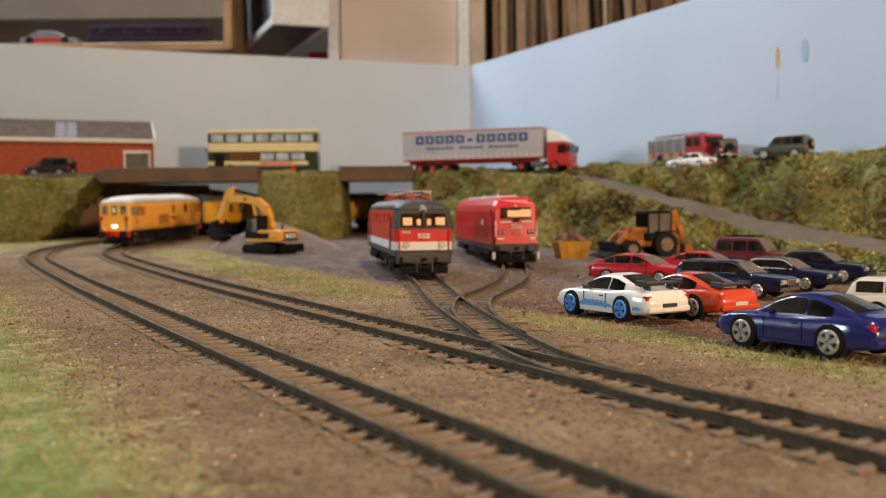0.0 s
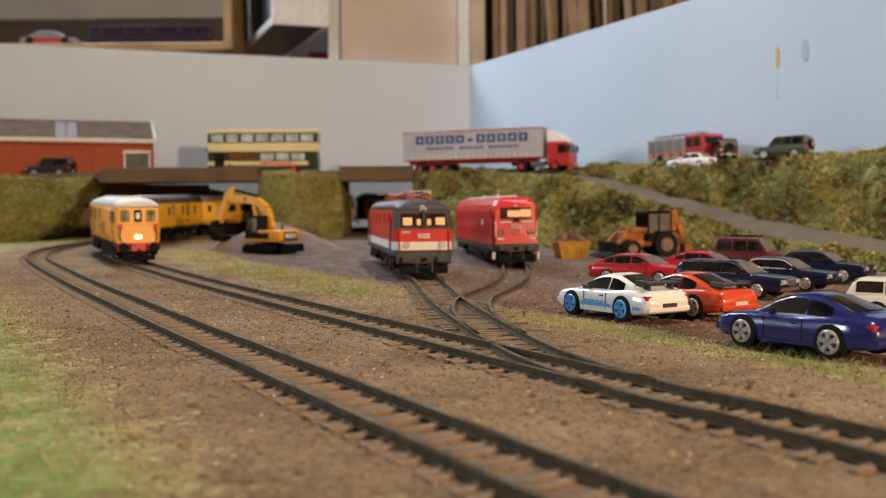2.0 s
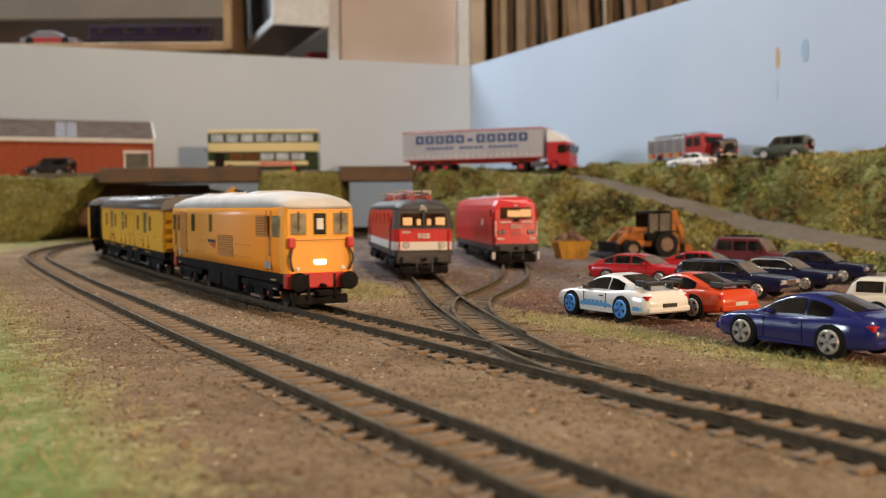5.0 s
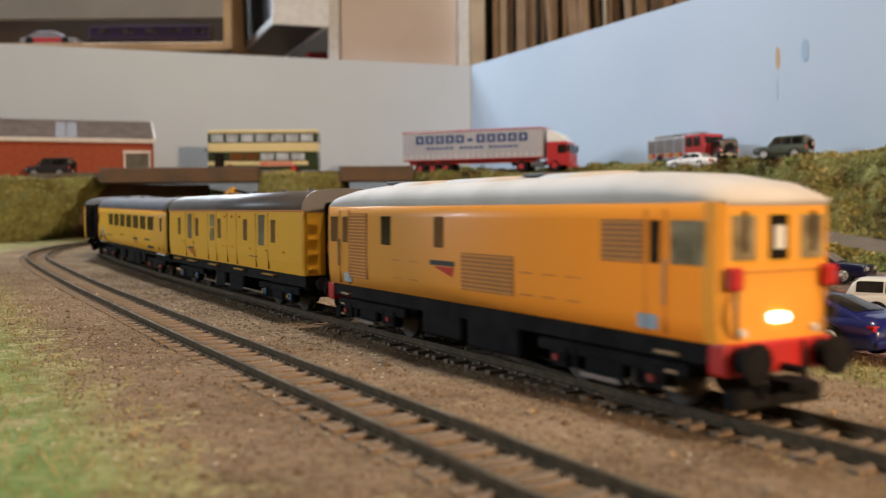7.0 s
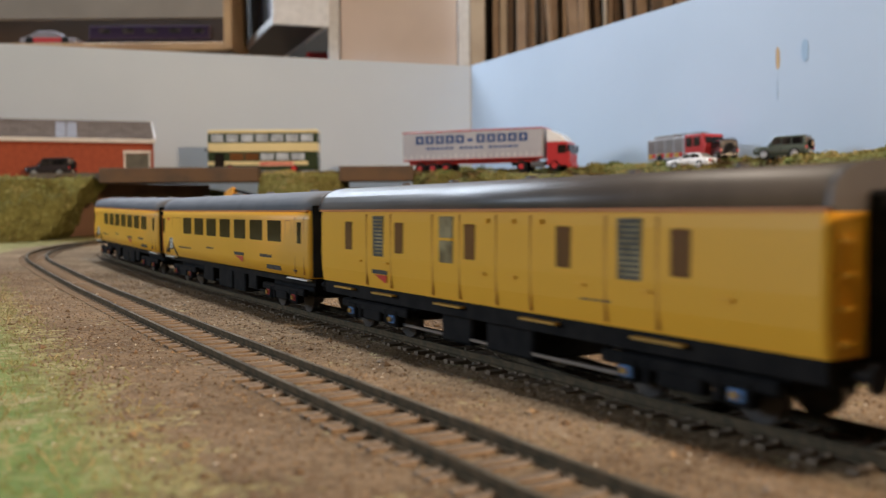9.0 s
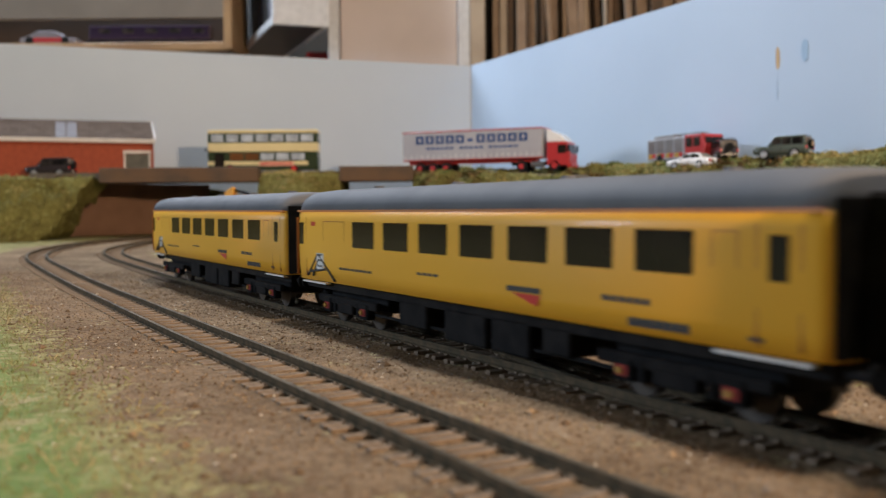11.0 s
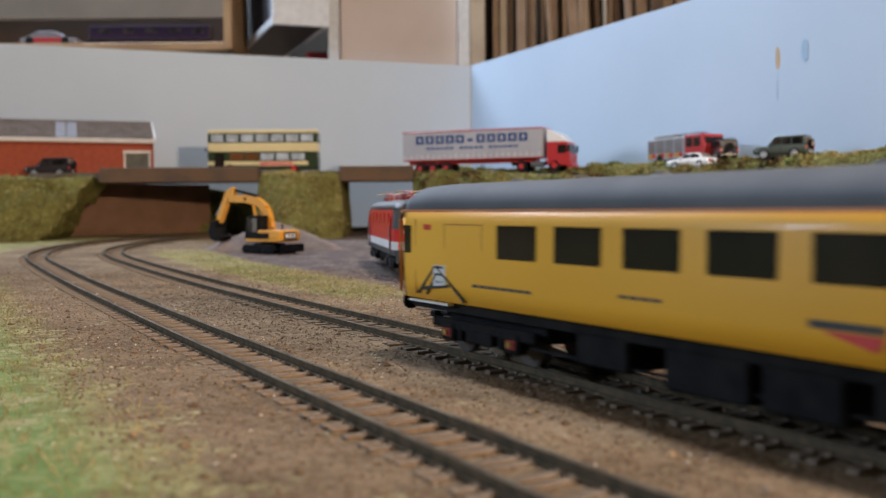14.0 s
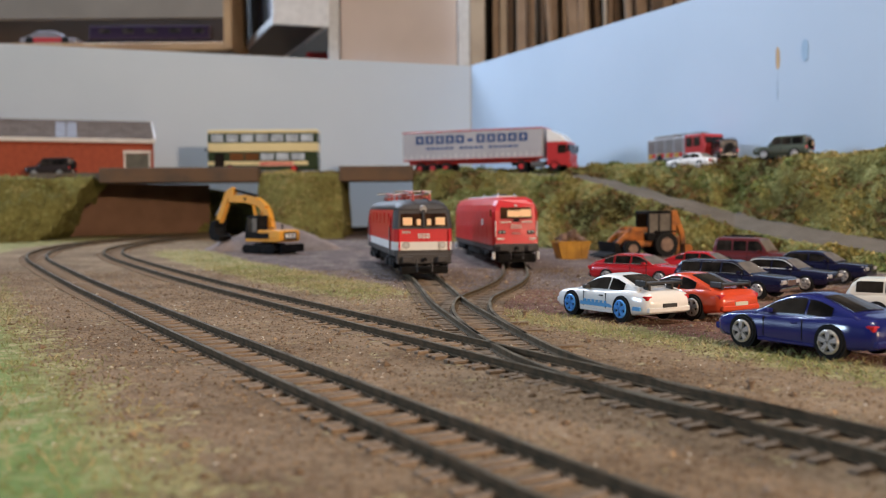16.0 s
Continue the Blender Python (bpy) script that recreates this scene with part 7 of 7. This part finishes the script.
def display_cabinet():
    y = 2.05
    o = thing("display_cabinet", "dark wooden display cabinet with models behind its front", "cabinet")
    x0, x1, zb = BX(-120, y), BX(412, y), BZ(80, y)
    part("back_panel", box(x0, x1, y + 0.16, y + 0.17, zb, zb + 0.35), M_DARKWOOD_SHADE, o)
    part("bottom_shelf", box(x0, x1, y, y + 0.17, zb - 0.012, zb + 0.006, 0.002, 1), M_GOLDWOOD, o, "golden wooden shelf board")
    part("lower_cabinet", box(x0, x1, y + 0.01, y + 0.17, -0.9, zb - 0.013), M_DARKWOOD_SHADE, o)
    part("side_panel", box(x1 - 0.012, x1 + 0.006, y - 0.002, y + 0.17, zb - 0.01, zb + 0.35, 0.002, 1), M_GOLDWOOD, o, "golden wooden side")
    part("side_panel", box(x0 - 0.012, x0, y - 0.002, y + 0.17, zb - 0.01, zb + 0.35, 0.002, 1), M_GOLDWOOD, o)
    part("upper_panel", box(x0, x1 - 0.012, y + 0.002, y + 0.02, BZ(32, y), zb + 0.35), M_TAN, o, "tan upper panel")
    m = thing("model_car", "red and white model car in the display cabinet", "model car", pose(BX(80, y), y + 0.06, zb + 0.008))
    part("body", prism([(-0.060, 0.003), (0.060, 0.003), (0.062, 0.014), (0.035, 0.018), (0.018, 0.030), (-0.020, 0.031), (-0.045, 0.018), (-0.060, 0.016)], -0.022, 0.022, 0.003), M_SKYL, m)
    part("red_panel", box(-0.030, 0.030, -0.0235, 0.0235, 0.006, 0.016, 0.001, 1), P_LORRY, m)
    for x in (-0.038, 0.038):
        part("wheel", tube(0.009, (x, -0.024, 0.009), (x, 0.024, 0.009), 18), M_TYRE, m)
    m = thing("model_locomotive", "dark purple model locomotive in the display cabinet", "model locomotive", pose(BX(265, y), y + 0.06, zb + 0.008))
    part("body", box(-0.135, 0.125, -0.018, 0.018, 0.010, 0.042, 0.004, 2), paint("dark_purple_gloss", (0.035, 0.022, 0.045)), m)
    part("frame", box(-0.14, 0.13, -0.015, 0.015, 0.0, 0.011, 0.001, 1), M_BLACK, m)
    for x in (-0.10, -0.05, 0.0, 0.05, 0.10):
        part("window", box(x - 0.012, x + 0.012, -0.0185, -0.0178, 0.024, 0.034), M_CARGLASS, m)


def white_cupboard():
    """A white cupboard set parallel to the back board, open at one end, seen from below."""
    m = pose(-0.330, 1.92, 0.410, 0, 0, math.degrees(math.atan2(0.351, 0.936)))
    o = thing("wall_cupboard", "white open-ended wall cupboard seen from below", "cupboard", m)
    w, d, h = 0.113, 0.40, 0.50
    part("front_panel", box(0, w, 0, 0.012, 0, h, 0.001, 1), M_MELA, o, "white front panel")
    part("side_panel", box(w - 0.012, w, 0.012, d, 0, h, 0.001, 1), M_MELA, o)
    # the underside gets no light; that shade is put into its dark colour
    part("bottom_panel", box(0.002, w - 0.012, 0.012, d, 0, 0.010), M_DARKWOOD_SHADE, o, "underside board, its shade put into a dark colour")
    part("lower_rail", box(-0.001, 0.004, 0, d, -0.001, 0.016, 0.001, 1), M_MELA, o, "white lower rail of the open end")
    part("corner_post", box(-0.001, 0.010, d - 0.012, d, 0, h, 0.001, 1), M_MELA, o)
    part("back_panel", box(0, w, d, d + 0.012, -1.31, h), M_MELA, o)
    part("top_panel", box(0, w, 0.012, d, h - 0.012, h), M_MELA, o)
    rnd = random.Random(2)
    for k in range(7):
        y0 = 0.03 + 0.05 * k
        b = solo("box_file", box(0.012, 0.095, y0, y0 + rnd.uniform(0.030, 0.044), 0.0105, rnd.uniform(0.20, 0.32), 0.001, 1), rnd.choice((P_NAVY, M_SKYL, M_INK, M_INK)), "dark box file standing in the white cupboard", "box file", group="box files")
        b.matrix_basis = m
    solo("red_box", box(-0.315, -0.255, 2.28, 2.33, -0.9, 0.412, 0.002, 1), P_LORRY, "tall red box standing below the white cupboard", "box")


def back_boards():
    y = 2.10
    solo("white_post", box(BX(585, y), BX(604, y), y, y + 0.04, -0.9, 1.2, 0.002, 1), M_MELA, "white upright panel edge behind the layout", "panel")
    solo("beige_board", box(BX(604, y) + 0.002, BX(812, y), y + 0.02, y + 0.035, -0.9, 1.2, 0.002, 1), M_PINKB, "plain pinkish-beige board leaning upright", "board")
    solo("beige_board", box(BX(812, y) + 0.001, BX(834, y), y + 0.01, y + 0.03, -0.9, 1.2, 0.002, 1), M_MELA, "narrow pale board edge", "board")
    solo("wood_strip", box(BX(835, y), BX(861, y), y + 0.005, y + 0.03, -0.9, 1.2, 0.002, 1), M_PLANK2, "light wooden strip standing upright", "plank")
    # near-black sheet added behind the planks as the shade in their gaps
    solo("gap_shade_sheet", box(BX(861, y) + 0.001, BX(1500, y), y + 0.12, y + 0.135, -0.9, 1.2), M_GAPSHADE, "dark sheet added as the shade in the gaps between planks", "board")
    rnd = random.Random(11)
    px = 877.0
    while px < 1300:
        w = rnd.uniform(5, 22)
        lean = rnd.uniform(-4.0, 1.0) if px > 960 else rnd.uniform(-0.6, 0.4)
        yy = y + rnd.uniform(0.0, 0.07)
        t = max(0.004, (w - rnd.uniform(0.3, 2.5)) / 1720 * y)
        ob = solo("plank", box(0, t, 0, 0.02, -0.75, 0.55, 0.001, 1), rnd.choice((M_PLANK, M_PLANK, M_PLANK2, M_BEAM)), "brown sawn plank standing in a stack", "plank", group="stacked planks")
        ob.matrix_basis = pose(BX(px, y), yy, 0.45, 0, lean, 0)
        px += w
        if rnd.random() < 0.05:
            px += rnd.uniform(3, 10)


display_cabinet()
white_cupboard()
back_boards()

# ---- scrub, static grass, stones ----
M_LEAF = []
for _n, _c in (("olive_foliage", (0.28, 0.235, 0.068)), ("dry_foliage", (0.44, 0.355, 0.14)), ("dark_foliage", (0.085, 0.070, 0.022)), ("brown_foliage", (0.24, 0.15, 0.06)), ("green_foliage", (0.185, 0.215, 0.065)), ("pale_green_foliage", (0.37, 0.37, 0.15))):
    M_LEAF.append(mat(_n, _c, 0.95, colour2=tuple(v * 0.72 for v in _c), scale=60, spec=0.1))
M_BLADE = [mat("dry_grass_blade", (0.46, 0.39, 0.21), 0.9, spec=0.15), mat("green_grass_blade", (0.25, 0.27, 0.10), 0.9, spec=0.15), mat("olive_grass_blade", (0.33, 0.30, 0.14), 0.9, spec=0.15)]


def flakes(name, label, places, mats, size, rnd, category="scrub"):
    """Many small crumpled leaves at places (point, material index)."""
    verts, faces, idx = [], [], []
    for p, k in places:
        d = size * rnd.uniform(0.5, 1.5)
        u = Vector((rnd.gauss(0, 1), rnd.gauss(0, 1), rnd.gauss(0, 1))).normalized()
        v = u.cross(Vector((rnd.gauss(0, 1), rnd.gauss(0, 1), rnd.gauss(0, 1)))).normalized()
        n = len(verts)
        verts += [tuple(p + u * d), tuple(p - u * d * 0.5 + v * d * 0.8), tuple(p - u * d * 0.6 - v * d * 0.7)]
        faces.append((n, n + 1, n + 2))
        idx.append(k)
    me = bpy.data.meshes.new(name)
    me.from_pydata(verts, [], faces)
    for m in mats:
        me.materials.append(m)
    me.polygons.foreach_set("material_index", idx)
    return tagged(new(name, me), label, category, kind="stuff")


def on_mesh(ob, count, rnd, want=None, lift=0.002):
    """Random points on a bank's faces, clumped by noise."""
    me = ob.data
    polys = [p for p in me.polygons if (want is None or p.material_index == want)]
    cum = np.cumsum([p.area for p in polys])
    out = []
    while len(out) < count:
        p = polys[int(np.searchsorted(cum, rnd.random() * cum[-1]))]
        vs = [me.vertices[i].co for i in p.vertices]
        a, b = rnd.random(), rnd.random()
        q = vs[0].lerp(vs[1], a).lerp(vs[3].lerp(vs[2], a), b)
        c = noise.noise((q.x * 45, q.y * 45, q.z * 45))
        if c < rnd.uniform(-0.55, 0.15):
            continue
        h = max(0.0, c) * 0.007 * rnd.random() + rnd.random() * lift
        q = q + p.normal * h * (1 if p.normal.z > 0 or abs(p.normal.z) < 0.3 else -1)
        t = noise.noise((q.x * 13 + 5, q.y * 13, q.z * 13)) + 0.6 * noise.noise((q.x * 40, q.y * 40 + 3, q.z * 40)) + rnd.gauss(0, 0.09)
        g = noise.noise((q.x * 17 - 3, q.y * 17 + 8, q.z * 17)) + 0.5 * noise.noise((q.x * 52, q.y * 52, q.z * 52 + 4)) + rnd.gauss(0, 0.15)
        k = (5 if g > 0 else 1) if t > 0.22 else (4 if g > 0.02 else 0) if t > -0.12 else 3 if t > -0.34 else 2
        out.append((q, k))
    return out


_rnd = random.Random(21)
flakes("bank_scrub", "olive and straw coloured scrub on the bank", on_mesh(bpy.data.objects["embankment_right"], 120000, _rnd, 0), M_LEAF, 0.0016, _rnd)
flakes("bank_scrub", "olive scrub on the bank beside the bridge", on_mesh(bpy.data.objects["embankment_left"], 26000, _rnd, 0), M_LEAF, 0.0017, _rnd)
flakes("pier_scrub", "dry scrub on the bridge pier", on_mesh(bpy.data.objects["bridge_pier_bank"], 12000, _rnd, 0), [M_LEAF[k] for k in (0, 1, 2, 3, 3, 1)], 0.0015, _rnd)


def blades(name, label, want, count, x0, x1, y0, y1, height, green):
    rnd = random.Random(len(name) + count)
    verts, faces, idx = [], [], []
    pts = np.array([(rnd.uniform(x0, x1), rnd.uniform(y0, y1), 0) for _ in range(count)])
    mask = want(pts)
    for (x, y, _), w in zip(pts, mask):
        c = 0.5 + 0.5 * noise.noise((x * 55, y * 55, 2))
        if w * (0.25 + c) < rnd.random() * 0.9:
            continue
        z = ground_z(x, y) - 0.0003
        h = height * rnd.uniform(0.5, 1.4)
        a = rnd.uniform(0, 6.28)
        dx, dy = math.cos(a) * 0.00013, math.sin(a) * 0.00013
        lx, ly = rnd.gauss(0, 0.55) * h, rnd.gauss(0, 0.55) * h
        n = len(verts)
        verts += [(x - dx, y - dy, z), (x + dx, y + dy, z), (x + lx * 0.45 + dx * 0.7, y + ly * 0.45 + dy * 0.7, z + h * 0.65), (x + lx, y + ly, z + h)]
        faces += [(n, n + 1, n + 2), (n, n + 2, n + 3)]
        g = noise.noise((x * 24, y * 24, 9)) + rnd.gauss(0, 0.25) + green
        k = 1 if g > 0.25 else 2 if g > -0.1 else 0
        idx += [k, k]
    me = bpy.data.meshes.new(name)
    me.from_pydata(verts, [], faces)
    for m in M_BLADE:
        me.materials.append(m)
    me.polygons.foreach_set("material_index", idx)
    return tagged(new(name, me), label, "grass", kind="stuff")


blades("grass", "short green and straw static grass beside the track", lambda P: zone_masks(P)[2], 90000, -0.55, -0.03, 0.08, 0.75, 0.0018, 0.12)
blades("grass", "yellow-green static grass verge beside the main line", lambda P: zone_masks(P)[2], 42000, -0.36, 0.06, 0.40, 1.05, 0.0020, 0.0)
blades("grass", "tufty straw grass in front of the parked cars", lambda P: zone_masks(P)[2], 52000, 0.02, 0.26, 0.18, 0.50, 0.0017, 0.05)


def stones(name, label, count, x0, x1, y0, y1, d0, d1, mats, want=None, seed=1):
    rnd = random.Random(seed)
    verts, faces, idx = [], [], []
    octa = [(1, 0, 0), (-1, 0, 0), (0, 1, 0), (0, -1, 0), (0, 0, 1), (0, 0, -1)]
    tri = [(0, 2, 4), (2, 1, 4), (1, 3, 4), (3, 0, 4), (2, 0, 5), (1, 2, 5), (3, 1, 5), (0, 3, 5)]
    pts = np.array([(rnd.uniform(x0, x1), rnd.uniform(y0, y1), 0) for _ in range(count)])
    mask = want(pts) if want else np.ones(count)
    for (x, y, _), w in zip(pts, mask):
        if w < rnd.random():
            continue
        d = rnd.uniform(d0, d1) * (3.0 if rnd.random() < 0.01 else 1)
        z = ground_z(x, y) + d * 0.2
        n = len(verts)
        for a, b, c in octa:
            verts.append((x + a * d * rnd.uniform(0.6, 1.3), y + b * d * rnd.uniform(0.6, 1.3), z + c * d * rnd.uniform(0.5, 1.0)))
        k = rnd.randrange(len(mats))
        for t in tri:
            faces.append(tuple(n + i for i in t))
            idx.append(k)
    me = bpy.data.meshes.new(name)
    me.from_pydata(verts, [], faces)
    for m in mats:
        me.materials.append(m)
    me.polygons.foreach_set("material_index", idx)
    return tagged(new(name, me), label, "ballast", kind="stuff")


M_GRIT = [mat("brown_grit", (0.25, 0.165, 0.10), 0.95, spec=0.1), mat("tan_grit", (0.36, 0.25, 0.145), 0.95, spec=0.1), mat("dark_grit", (0.16, 0.105, 0.062), 0.95, spec=0.1), mat("pale_grit", (0.60, 0.53, 0.42), 0.9), mat("grey_grit", (0.26, 0.215, 0.17), 0.95, spec=0.1)]


def ballast_want(P):
    S, O = line_coords(P)
    near = np.minimum(np.abs(O), np.abs(O + 0.0665))
    rails = np.minimum(np.abs(near - 0.00825), 1)
    return np.where(rails < 0.0022, 0.0, np.where(near < 0.017, 0.55, 0.8)) * (O > -0.125)


stones("ballast", "fine brown ballast grit between and beside the rails", 110000, -0.36, 0.24, 0.10, 0.72, 0.00018, 0.00052, M_GRIT[:3] + M_GRIT[2:3] + M_GRIT[4:], ballast_want, 3)
stones("scattered_stone", "small pale crumbs scattered on the ground", 1500, -0.35, 0.22, 0.08, 0.80, 0.0002, 0.0006, [M_GRIT[3]], None, 8)


def motions():
    for name, ob, s_off, length in TRAIN:
        rows = []
        for k in range(0, 65):
            t = k * 0.25
            rows.append((t, vehicle_pose(train_s(t) + s_off, length)))
        walk(ob, rows)


motions()
